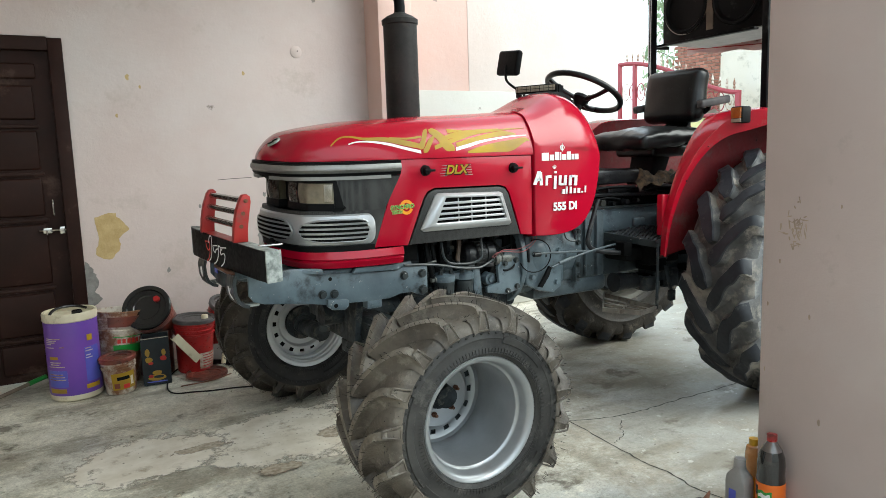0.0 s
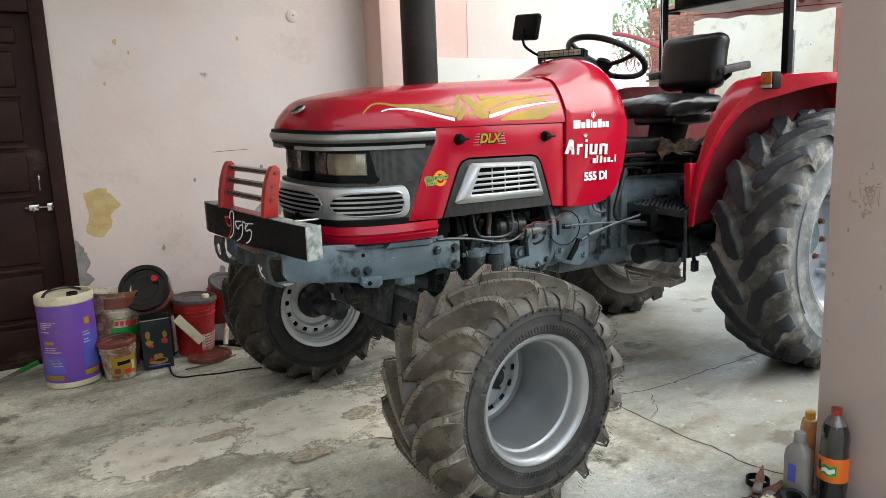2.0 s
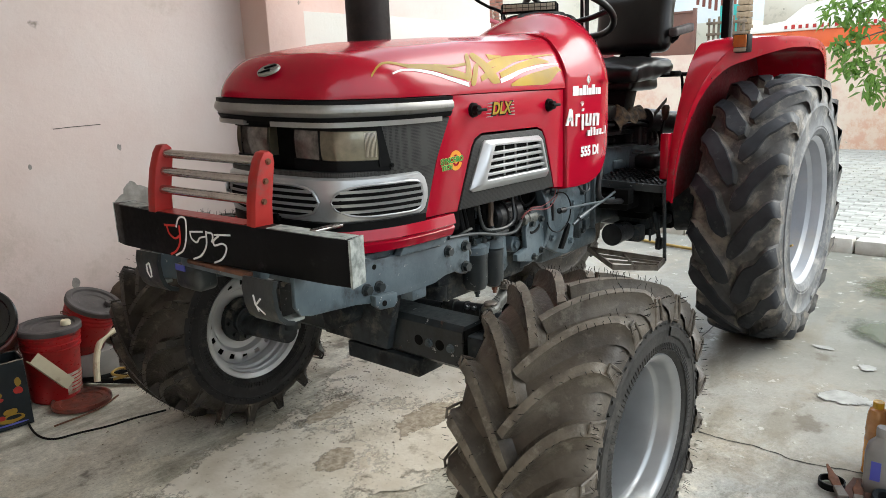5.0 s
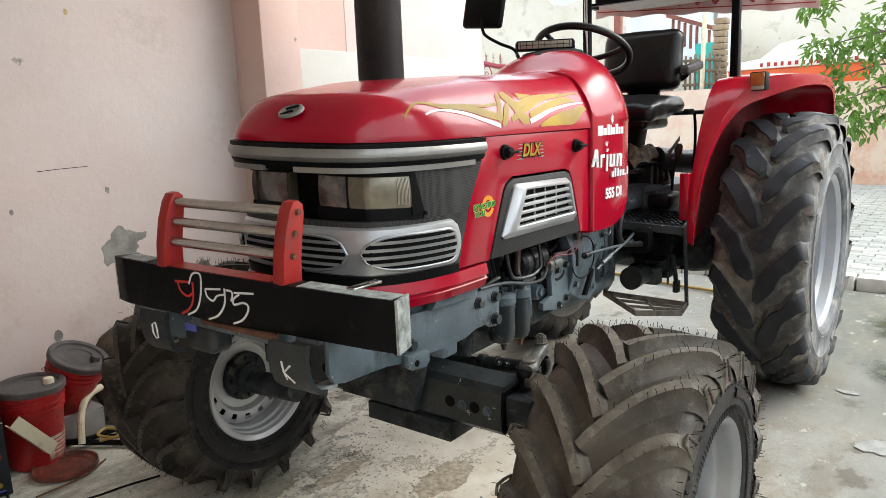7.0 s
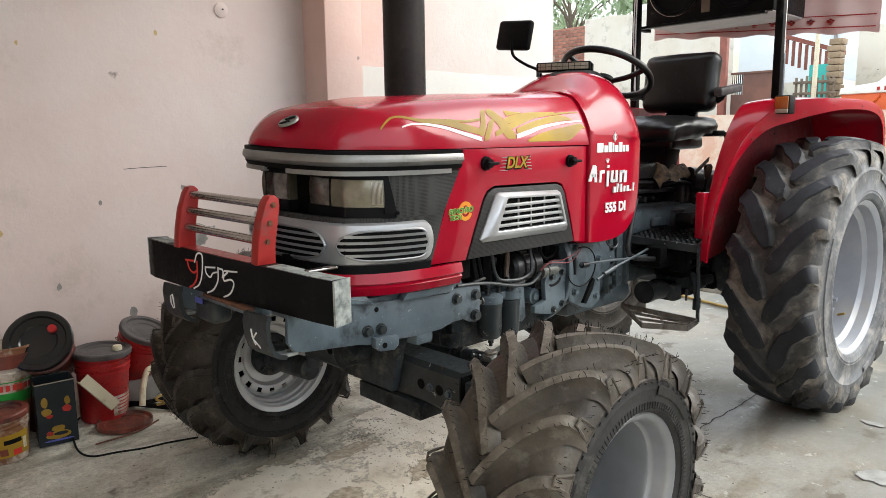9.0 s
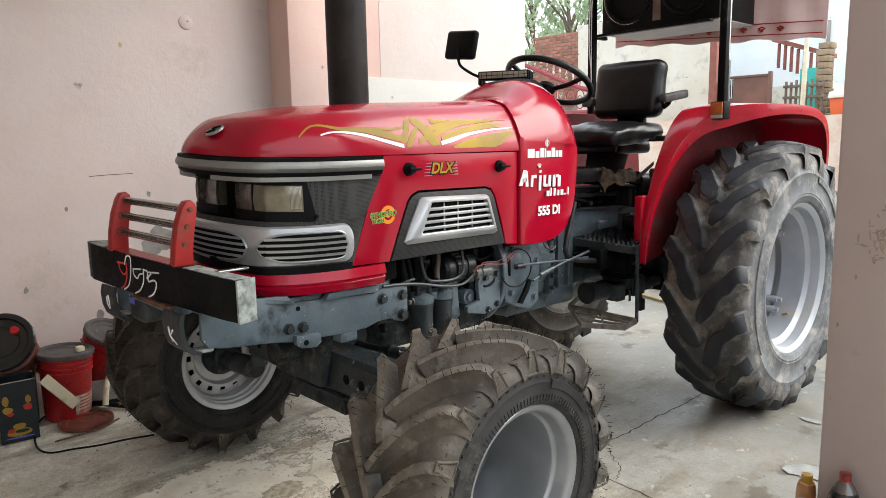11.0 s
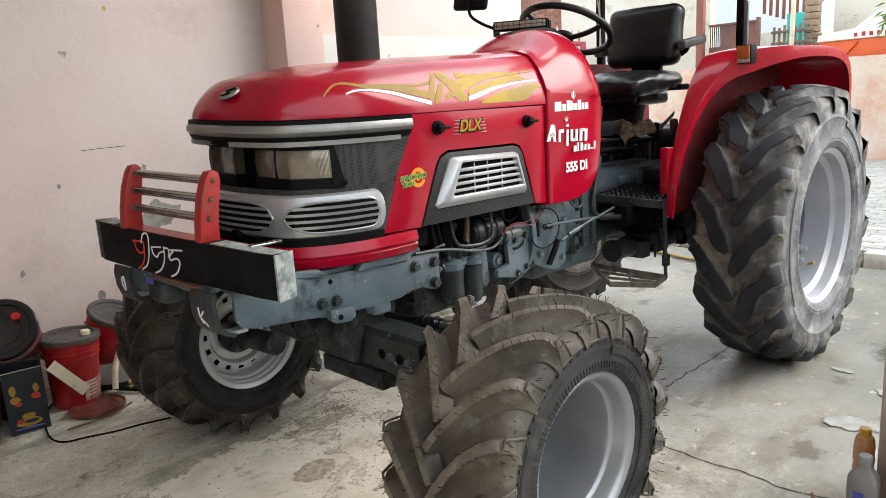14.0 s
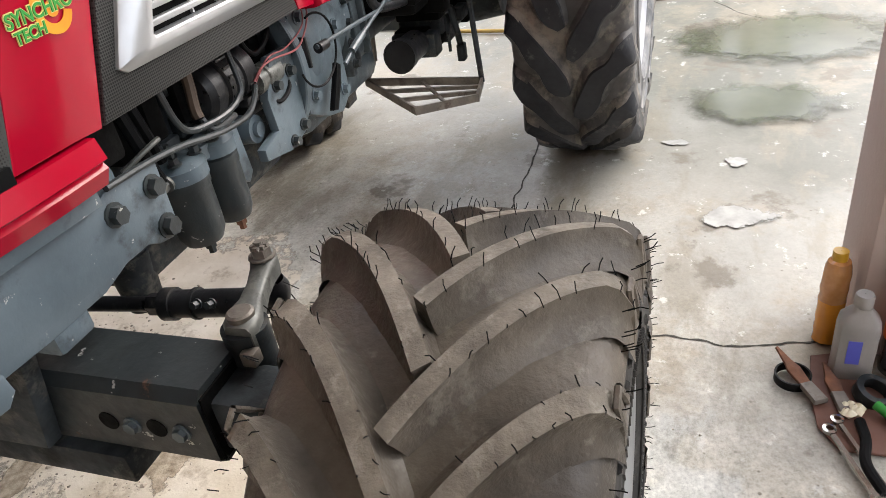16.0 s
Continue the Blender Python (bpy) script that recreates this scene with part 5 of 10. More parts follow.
for mirror in (1, -1):
    for key, st in SWOOSH:
        bm = B()
        line = curve_pts([Vector((x, a, b)) for x, a, b in st], 8)
        rows = []
        for p in line:
            row = []
            for g in (0, 0.25, 0.5, 0.75, 1):
                q = hood_point(p.x, p.y + (p.z - p.y) * g, 0.0012)
                if mirror < 0:
                    q.y = 2 * CY - q.y
                row.append(q)
            rows.append(row)
        sheet(bm, rows, 0.0004)
        part("decal_stripe", bm, M[key], hood, "white swoosh decal" if key == "white" else "faded yellow swoosh decal")

# nose: black body, chrome strips, lamps, silver grille, red skirt
sN, sF = nose_s(1.325), nose_s(1.325, False)
sNb, sFb = nose_s(1.195), nose_s(1.195, False)
nose = new("nose")
nose.empty_display_size = 0.1
nose.parent, nose.matrix_parent_inverse = tractor, BASE[tractor].inverted()
bm = B()
band(bm, sFb, sNb, 0.935, 1.100, 0.0, -0.002, 0.02, sFb - 0.06, sNb + 0.06)
part("nose_body", bm, M["mesh"], nose, "black perforated nose panel")
bm = B()
band(bm, sF, sN, 1.230, 1.312, 0.0, -0.012, 0.03, fwd=(0.020, 0.010))
part("nose_body", bm, M["plastic"], nose)
bm = B()
band(bm, sF, sN, 1.09, 1.24, -0.085, -0.085, 0.01)
part("nose_back", bm, M["dark"], nose)
for sgn in (1, -1):
    e0, e1 = nose_s(1.075, sgn > 0), nose_s(1.045, sgn > 0)
    bm = B()
    if sgn > 0:
        band(bm, e0, sN - 0.075, 1.098, 1.232, 0.0, 0.0, 0.02, e1, sN, n=20)
    else:
        band(bm, sF + 0.075, e0, 1.098, 1.232, 0.0, 0.0, 0.02, sF, e1, n=20)
    part("nose_cheek", bm, M["mesh"], nose, "black perforated cheek panel")
bm = B()
band(bm, sF, sN, 1.266, 1.287, 0.022, 0.017, 0.03, bulge=0.002, fwd=(0.020, 0.020))
band(bm, sF, sN, 1.250, 1.266, 0.008, 0.022, 0.03, fwd=(0.020, 0.020))
bmesh.ops.remove_doubles(bm, verts=bm.verts, dist=0.0005)
part("chrome_strip", bm, M["chrome"], nose, "dull silver strip")
bm = B()
band(bm, sF, sN, 1.286, 1.298, 0.016, 0.018, 0.03, fwd=(0.018, 0.014))
band(bm, sF, sN, 1.238, 1.253, 0.006, 0.015, 0.03, fwd=(0.020, 0.020))
part("strip_backing", bm, M["plastic"], nose)
for a, b in ((MID + 0.045, sN - 0.045), (sF + 0.045, MID - 0.06)):
    bm = B()
    band(bm, a, b, 1.226, 1.240, 0.010, 0.010, 0.018, n=32, fwd=(0.020, 0.020))
    part("thin_strip", bm, M["chrome"], nose)
# headlamps: black surround, reflector bowl, clear cover, set back towards the middle
for sgn in (1, -1):
    near = sgn > 0
    lo, hi = MID + sgn * 0.056, nose_s(1.040, near)
    deep = (-0.050, 0.0) if near else (0.0, -0.050)
    a, b = (lo, hi) if near else (hi, lo)
    bm = B()
    band(bm, a - 0.004, b + (0.030 if near else 0.004), 1.098, 1.130, 0.004, 0.002, 0.05, n=24, along=deep)
    band(bm, a - 0.004, b + 0.004, 1.213, 1.234, 0.004, 0.002, 0.05, n=24, along=deep)
    lamp = part("headlamp", bm, M["plastic"], nose, "yellowed rectangular headlamp in a black surround")
    bm = B()
    band(bm, a, b, 1.128, 1.226, -0.006, -0.008, 0.03, n=24, along=deep)
    part("reflector", bm, M["lens"], lamp)
    m1 = a + (b - a) * (0.36 if near else 0.64)
    d1 = deep[0] + (deep[1] - deep[0]) * (0.36 if near else 0.64)
    for u0, u1, ribbed, dp in ((a + 0.003, m1 - 0.003, not near, (deep[0], d1)), (m1 + 0.003, b - 0.003, near, (d1, deep[1]))):
        bm = B()
        band(bm, u0, u1, 1.132, 1.213, 0.0, -0.002, 0.003, n=12, bulge=0.004, along=dp)
        part("lens", bm, M["lens"] if ribbed else M["smoked"], lamp, "yellowed ribbed lens" if ribbed else "smoky clear lens over a reflector")
        if ribbed:
            bm = B()
            for r in range(9):
                q = (0.80 + 0.020 * r) if near else (0.20 - 0.020 * r)
                u = u0 + (u1 - u0) * q
                dd = dp[0] + (dp[1] - dp[0]) * q
                band(bm, u - 0.0012, u + 0.0012, 1.140, 1.208, 0.003, 0.001, 0.003, n=1, bulge=0.004, along=(dd, dd))
            tagged(part("lens_rib", bm, M["clearplastic"], lamp), kind="stuff")
    bm = B()
    band(bm, m1 - 0.003, m1 + 0.003, 1.130, 1.224, 0.004, 0.002, 0.006, n=1, along=(d1, d1))
    part("lens_divider", bm, M["plastic"], lamp)
    if near:
        bm = B()
        band(bm, b - 0.002, nose_s(1.075), 1.112, 1.228, 0.004, 0.003, 0.012, b - 0.004, b + 0.010, n=6)
        part("surround", bm, M["plastic"], lamp)
    bm = B()
    p = nose_at(nose_s(1.075, near), 0.004)
    bolt(bm, (p.x, p.y, 1.114), (-0.4, -sgn, 0), 0.005, 0.004)
    part("screw", bm, M["plastic"], lamp)

# silver lower grille with two louvred openings a side
bm = B()
lo_s, hi_s, rad = sFb - 0.004, sNb + 0.004, 0.034
ends = [rad * q / 8 for q in range(9)]
stops = [lo_s + q for q in ends] + [lo_s + rad + (hi_s - lo_s - 2 * rad) * k / 44 for k in range(1, 44)] + [hi_s - q for q in reversed(ends)]
rows = []
for s in stops:
    d = min(s - lo_s, hi_s - s)
    shrink = rad - math.sqrt(max(0.0, rad * rad - (rad - d) ** 2)) if d < rad else 0.0
    shrink = min(shrink, 0.030)
    row = []
    for g, inset in ((0.0, 0.010), (0.05, 0.002), (0.25, 0), (0.5, 0), (0.75, 0), (0.95, 0.002), (1.0, 0.010), (1.0, 0.022), (0.0, 0.022)):
        p = nose_at(s, 0.006 + 0.002 * g + 0.024 * g * (1 - g) - inset)
        row.append((p.x, p.y, 0.957 + shrink + (0.129 - 2 * shrink) * g + lean(p.x, p.y - CY)))
    rows.append(row)
vs = sheet(bm, rows, closed=True)
bm.faces.new(vs[0])
bm.faces.new(vs[-1][::-1])


def swell(f, side):
    """Half height of an opening along its length: blunt at the outer end, tapered at the inner one."""
    u = 2 * f - 1
    blunt = (u > 0) if side > 0 else (u < 0)
    power = 5.0 if side == 0 else (11.0 if blunt else 3.2)
    return 0.5 * max(0.0, 1 - abs(u) ** power) ** 0.5


grille = part("grille", bm, M["silver"], nose, "silver lower grille with louvred openings")
OPENINGS = [(MID - 0.170, MID + 0.172), (MID + 0.205, nose_s(1.174)), (nose_s(1.174, False), MID - 0.205)]
for (a, b), side in zip(OPENINGS, (0, 1, -1)):
    bm = B()
    n = 28
    rows = []
    for k in range(n + 1):
        f = k / n
        h = swell(f, side)
        s = a + (b - a) * f
        p = nose_at(s, 0.0205)
        zc = 1.021 + lean(p.x, p.y - CY)
        rows.append([(p.x, p.y, zc - 0.086 * h), (p.x, p.y, zc + 0.086 * h)])
    sheet(bm, rows, 0.003)
    part("opening", bm, M["dark"], grille, "dark louvre opening")
    for z in (-0.028, -0.0095, 0.0095, 0.028):
        cut = 0.020 if abs(z) > 0.02 else 0.004
        bm = B()
        ca, cb = (0.006 if side < 0 else cut), (0.006 if side > 0 else cut)
        band(bm, a + ca, b - cb, 1.021 + z - 0.0042, 1.021 + z + 0.0042, 0.024, 0.027, 0.008, n=24)
        part("slat", bm, M["silver"], grille)
    for f in (0.33, 0.66):
        s = a + (b - a) * f
        bm = B()
        band(bm, s - 0.002, s + 0.002, 0.986, 1.056, 0.0225, 0.0225, 0.004, n=1)
        part("divider", bm, M["silver"], grille)
    # raised lip round the opening
    bm = B()
    ringp = []
    for k in range(49):
        f = k / 24 if k <= 24 else (48 - k) / 24
        h = swell(f, side)
        p = nose_at(a + (b - a) * f, 0.021)
        ringp.append((p.x, p.y, 1.021 + lean(p.x, p.y - CY) + (0.090 if k <= 24 else -0.090) * h))
    tube(bm, ringp, 0.0045, 6, False)
    part("lip", bm, M["silverrim"], grille)
bm = B()
p = nose_at(MID + 0.02, 0.022)
box(bm, p.x - 0.006, p.x + 0.01, p.y - 0.022, p.y + 0.022, 0.968, 0.990, 0.004)
part("latch", bm, M["dark"], grille)
bm = B()
band(bm, sFb, sNb, 0.930, 0.957, 0.004, 0.006, 0.02)
part("rubber_seal", bm, M["plastic"], nose)
bm = B()
s0, s1 = nose_s(1.318, False), nose_s(1.318)
band(bm, s0, s1, 0.904, 0.934, 0.014, 0.006, 0.02)
band(bm, s0, s1, 0.897, 0.904, 0.003, 0.014, 0.02)
band(bm, s0, s1, 0.890, 0.897, 0.009, 0.003, 0.02)
band(bm, s0, s1, 0.864, 0.890, -0.004, 0.009, 0.02)
bmesh.ops.remove_doubles(bm, verts=bm.verts, dist=0.0005)
part("skirt", bm, M["red"], nose, "red skirt with a pressed groove under the nose")

# side panels with the air outlet
def side_panel(s):
    """s = -1 near flank, +1 far flank."""
    y = CY + s * 0.293
    pn = new("side_panel")
    pn.empty_display_size = 0.1
    pn.parent, pn.matrix_parent_inverse = tractor, BASE[tractor].inverted()
    arch = [(1.352, 0.935), (1.40, 1.05), (1.437, 1.135), (1.455, 1.158), (1.49, 1.172), (1.83, 1.168), (1.862, 1.158), (1.882, 1.13), (1.915, 1.04), (1.945, 0.932)]
    outline = [(1.196, 0.94)] + [(1.30, 0.938)] + arch + [(2.012, 0.925), (2.012, 1.297), (1.335, 1.299)]
    bm = B()
    prism(bm, outline, "y", y, y - s * 0.014, 0.003)
    part("panel", bm, M["red"], pn, "red side panel")
    bm = B()
    prism(bm, [(1.358, 0.937), (1.442, 1.131), (1.46, 1.152), (1.492, 1.165), (1.828, 1.161), (1.858, 1.151), (1.876, 1.126), (1.938, 0.935)], "y", y + s * 0.002, y - s * 0.01, 0.003)
    part("mesh_panel", bm, M["mesh"], pn, "black perforated panel")
    # perforation: rows of small raised studs along the lower band
    bm = B()
    bez = [(1.412, 0.997), (1.488, 1.141), (1.505, 1.149), (1.822, 1.139), (1.839, 1.130), (1.885, 0.992), (1.872, 0.983), (1.426, 0.987)]
    hole = [(1.484, 1.024), (1.530, 1.124), (1.535, 1.128), (1.806, 1.120), (1.811, 1.117), (1.846, 1.022), (1.842, 1.018), (1.488, 1.020)]

    def between(f, d):
        return [(a[0] + (b[0] - a[0]) * f, y + s * d, a[1] + (b[1] - a[1]) * f) for a, b in zip(bez, hole)]
    sheet(bm, [between(0, -0.004), between(0, 0.008), between(0.05, 0.011), between(0.55, 0.026), between(0.62, 0.028), between(0.92, 0.028), between(1.0, 0.025), between(1.03, 0.006)], closed=True)
    vent = part("vent", bm, M["silver"], pn, "silver louvred air outlet")
    bm = B()
    prism(bm, [(1.478, 1.020), (1.525, 1.130), (1.812, 1.122), (1.850, 1.017)], "y", y + s * 0.003, y + s * 0.008)
    part("opening", bm, M["dark"], vent)
    for k in range(4):
        z = 1.037 + 0.0225 * k
        x0 = 1.488 + 0.0098 * k
        x1 = 1.842 - 0.0080 * k
        bm = B()
        box(bm, x0, x1, y + s * 0.010, y + s * 0.024, z - 0.0055 - 0.0004 * k, z + 0.0045, 0.002, 2)
        part("slat", bm, M["silver"], vent)
    for f in (0.3, 0.5, 0.72):
        bm = B()
        box(bm, 1.50 + 0.34 * f - 0.002, 1.50 + 0.34 * f + 0.002, y + s * 0.006, y + s * 0.013, 1.022, 1.122)
        part("divider", bm, M["silver"], vent)
    for x, z in ((1.447, 1.249), (1.905, 1.243)):
        bm = B()
        cyl(bm, (x, y, z), (x, y + s * 0.010, z), 0.024, 0.022, 24)
        cyl(bm, (x, y + s * 0.010, z), (x, y + s * 0.026, z), 0.017, 0.015, 20)
        box(bm, x - 0.016, x + 0.034, y + s * 0.024, y + s * 0.034, z - 0.005, z + 0.005, 0.003)
        part("knob", bm, M["plastic"], pn, "black turn knob")
    return pn


near_panel = side_panel(-1)
side_panel(1)
YP = CY - 0.293
FACE = Matrix.Translation((0, 0, 0)) @ Matrix(((1, 0, 0, 0), (0, 0, 1, 0), (0, 1, 0, 0), (0, 0, 0, 1)))


def on_side(x, z, tilt=0.0, lift=0.0015, y=YP):
    """Letters upright on the near flank, reading towards the rear."""
    return Matrix.Translation((x, y - lift, z)) @ Euler((radians(90), 0, 0)).to_matrix().to_4x4() @ Matrix.Rotation(radians(tilt), 4, "Z")


# model letters with speed lines
part("lettering", text_bm("DLX", 0.054, on_side(1.60, 1.246, 0, 0.003), shear=0.25, bold=0.0015), M["yellow"], near_panel, "yellow letters DLX")
bm = text_bm("DLX", 0.057, on_side(1.601, 1.2445, 0, 0.0015), shear=0.25, bold=0.004)
part("letter_shadow", bm, M["plastic"], near_panel)
for k in range(5):
    z = 1.222 + 0.011 * k
    for x0, x1 in ((1.515 + 0.003 * k, 1.555), (1.645, 1.685 - 0.002 * k)):
        bm = B()
        prism(bm, [(x0, z), (x1, z - 0.0015), (x1, z + 0.0025), (x0 + 0.004, z + 0.0012)], "y", YP - 0.0012, YP)
        part("speed_line", bm, M["chrome"], near_panel)
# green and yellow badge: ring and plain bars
bm = B()
ctr = (1.350, 1.098)
for r0, r1, a0, a1 in ((0.019, 0.032, 0.4, 2.8), (0.018, 0.031, 3.3, 6.0), (0.001, 0.010, 0, 6.28)):
    rows = []
    for k in range(17):
        a = a0 + (a1 - a0) * k / 16
        rows.append([(ctr[0] + r * math.cos(a), YP - 0.0015, ctr[1] + r * math.sin(a)) for r in (r0, r1)])
    sheet(bm, rows, 0.001)
part("badge_ring", bm, M["badgeorange"], near_panel, "orange ring of a badge")
for word, size, x, z in (("SYNCHRO", 0.0235, 1.330, 1.101), ("TECH", 0.020, 1.304, 1.080)):
    bm = text_bm(word, size, on_side(x, z, 2, 0.0035), shear=0.15, bold=0.0004)
    part("badge_word", bm, M["green"], near_panel, "green letters")
    bm = text_bm(word, size, on_side(x, z, 2, 0.0022), shear=0.15, bold=0.0016)
    part("badge_outline", bm, M["paleyellow"], near_panel)

# cowl round the steering column
cowl = new("cowl")
cowl.empty_display_size = 0.1
cowl.parent, cowl.matrix_parent_inverse = tractor, BASE[tractor].inverted()
SIDE = [(2.018, 0.915), (2.10, 0.910), (2.205, 0.914), (2.29, 0.94), (2.354, 0.99), (2.42, 1.075), (2.466, 1.185)]
bm = B()
rows = []
for i in range(49):
    d = 0.305 * math.sin((i / 48 - 0.5) * math.pi)
    a = min(1.0, abs(d) / 0.305)
    k = 1 - 0.03 * (1 - math.sqrt(max(0.0, 1 - max(0.0, (a - 0.90) / 0.10) ** 2)))
    top = 1.33 + 0.275 * (1 - a ** 3.0) ** 0.7
    zf = min(hood_z(2.015, d * 0.965) + 0.006, 1.508)
    low = curve_pts([Vector((x, 0, z)) for x, z in SIDE] + [Vector((2.488, 0, 1.275))], 4)
    ring = list(low)
    for q in range(1, 13):
        t = math.pi / 2 * q / 12
        ring.append(Vector((2.26 + 0.228 * max(0.0, math.cos(t)) ** 0.8, 0, 1.275 + (top - 1.275) * math.sin(t) ** 0.8)))
    for q in range(1, 11):
        f = q / 10
        ring.append(Vector((2.26 - 0.240 * f, 0, top + (zf - top) * f * f * (3 - 2 * f))))
    ring += [Vector((2.018, 0, zf - (zf - 0.96) * q / 6)) for q in range(1, 6)]
    cen = Vector((2.24, 0, 1.22))
    rows.append([(cen.x + (p.x - cen.x) * k, CY + d * (1 - 0.22 * (max(0.0, p.x - 2.27) / 0.218) ** 2), cen.z + (p.z - cen.z) * k) for p in ring])
vs = sheet(bm, rows, closed=True)
bm.faces.new(vs[0])
bm.faces.new(vs[-1][::-1])
part("cowl_shell", bm, M["red"], cowl, "glossy red cowl", 55)
YC = CY - 0.305
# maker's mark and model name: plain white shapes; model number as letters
for x0, x1, h in ((q0 * 1.25 - 0.5435, q1 * 1.25 - 0.5435, qh * 1.2) for q0, q1, qh in ((2.085, 2.118, 0.030), (2.124, 2.142, 0.022), (2.148, 2.166, 0.032), (2.171, 2.177, 0.030), (2.182, 2.201, 0.022), (2.206, 2.224, 0.032), (2.229, 2.240, 0.022), (2.245, 2.262, 0.022))):
    bm = B()
    prism(bm, [(x0, 1.270), (x1, 1.2695), (x1, 1.2695 + h), (x0, 1.270 + h)], "y", YC - 0.002, YC + 0.002)
    part("mark_bar", bm, M["white"], cowl, "white maker's mark")
bm = B()
lathe(bm, [(0.010, -0.002), (0.013, -0.002), (0.013, 0.002)], (2.185, YC, 1.328), "y", 20)
prism(bm, [(2.185, 1.350), (2.190, 1.326), (2.185, 1.308), (2.180, 1.326)], "y", YC - 0.002, YC + 0.002)
part("emblem", bm, M["white"], cowl)
for x0, x1, z0, z1, sl in ((2.14 + (q0 - 2.14) * 1.38, 2.14 + (q1 - 2.14) * 1.42, 1.185 + (q2 - 1.19) * 1.15, 1.185 + (q3 - 1.19) * 1.15, q4 * 1.2) for q0, q1, q2, q3, q4 in ((2.046, 2.062, 1.168, 1.222, 0.022), (2.075, 2.088, 1.164, 1.218, -0.004), (2.060, 2.082, 1.182, 1.192, 0.0), (2.098, 2.108, 1.162, 1.202, 0.003), (2.108, 2.124, 1.192, 1.203, 0.0), (2.134, 2.144, 1.146, 1.200, 0.003), (2.136, 2.146, 1.210, 1.219, 0.002), (2.155, 2.165, 1.160, 1.200, 0.003), (2.163, 2.180, 1.158, 1.168, 0.0), (2.178, 2.188, 1.158, 1.199, 0.003), (2.200, 2.210, 1.156, 1.198, 0.003), (2.208, 2.226, 1.189, 1.199, 0.0), (2.224, 2.234, 1.155, 1.196, 0.003))):
    bm = B()
    prism(bm, [(x0, z0), (x1, z0), (x1 + sl, z1), (x0 + sl, z1)], "y", YC - 0.002, YC + 0.002)
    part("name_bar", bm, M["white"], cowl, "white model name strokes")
bm = B()
for k in range(5):
    a = radians(50 + 20 * k)
    prism(bm, [(2.136 + 0.004 * math.cos(a - 0.4), 1.226 + 0.004 * math.sin(a - 0.4)), (2.136 + 0.022 * math.cos(a), 1.226 + 0.022 * math.sin(a)), (2.136 + 0.004 * math.cos(a + 0.4), 1.226 + 0.004 * math.sin(a + 0.4))], "y", YC - 0.002 - 0.0001 * k, YC)
part("crown_mark", bm, M["white"], cowl)
for k, (w, h) in enumerate(((0.012, 0.02), (0.006, 0.03), (0.008, 0.028), (0.009, 0.02), (0.012, 0.02), (0.008, 0.006), (0.005, 0.028))):
    x = 2.180 + 0.0235 * k
    w, h = w * 1.3, h * 1.15
    bm = B()
    prism(bm, [(x, 1.108), (x + w, 1.107), (x + w + 0.003, 1.107 + h), (x + 0.003, 1.108 + h)], "y", YC - 0.004, YC + 0.002)
    part("series_bar", bm, M["white"], cowl)
part("lettering", text_bm("555 DI", 0.053, on_side(2.20, 1.047, 0, 0.001, YC), 0.001, bold=0.002), M["white"], cowl, "white model number")

# black dash hood under the lamp bar, lamp bar, mirror, steering wheel
bm = B()
rows = []
for x, z, w in ((2.20, 1.592, 0.07), (2.24, 1.606, 0.12), (2.30, 1.618, 0.14), (2.36, 1.615, 0.14), (2.42, 1.598, 0.13)):
    rows.append([(x, CY + 0.02 - w, z - 0.05), (x, CY + 0.02 - w * 0.8, z - 0.008), (x, CY + 0.02, z), (x, CY + 0.02 + w * 0.8, z - 0.008), (x, CY + 0.02 + w, z - 0.05)])
sheet(bm, rows, 0.01)
part("dash_cover", bm, M["plastic"], cowl, "black dash cover")
lb = new("lamp_bar")
lb.parent, lb.matrix_parent_inverse = tractor, BASE[tractor].inverted()
lb.empty_display_size = 0.05
rot = Matrix.Translation((2.322, 3.366, 1.636)) @ Euler((0, 0, radians(28))).to_matrix().to_4x4()
bm = B()
box(bm, -0.03, 0.035, -0.118, 0.118, -0.020, 0.020, 0.006, 2, rot)
part("housing", bm, M["plastic"], lb, "black lamp bar housing")
bm = B()
box(bm, -0.035, -0.028, -0.110, 0.110, -0.014, 0.014, 0.002, 2, rot)
part("lens", bm, M["clearplastic"], lb, "brownish lamp bar lens")
bm = B()
box(bm, -0.036, -0.034, -0.112, 0.112, -0.001, 0.001, 0, 2, rot)
for k in range(9):
    box(bm, -0.0365, -0.034, -0.10 + 0.025 * k - 0.001, -0.10 + 0.025 * k + 0.001, -0.013, 0.013, 0, 2, rot)
part("lens_grid", bm, M["plastic"], lb)
for s in (-1, 1):
    bm = B()
    box(bm, -0.012, 0.05, s * 0.12 - 0.002, s * 0.12 + 0.002, -0.04, 0.012, 0, 2, rot)
    part("bracket", bm, M["plastic"], lb)

mirror = new("mirror")
mirror.parent, mirror.matrix_parent_inverse = tractor, BASE[tractor].inverted()
mirror.empty_display_size = 0.05
rot = Matrix.Translation((2.385, 3.71, 1.812)) @ Euler((radians(6), radians(8), radians(-3))).to_matrix().to_4x4()
bm = B()
box(bm, -0.018, 0.018, -0.108, 0.108, -0.070, 0.070, 0.017, 4, rot)
part("mirror_shell", bm, M["plastic"], mirror, "black rounded mirror shell")
bm = B()
box(bm, 0.0185, 0.0205, -0.096, 0.096, -0.058, 0.058, 0, 2, rot)
part("glass", bm, M["steel"], mirror)
bm = B()
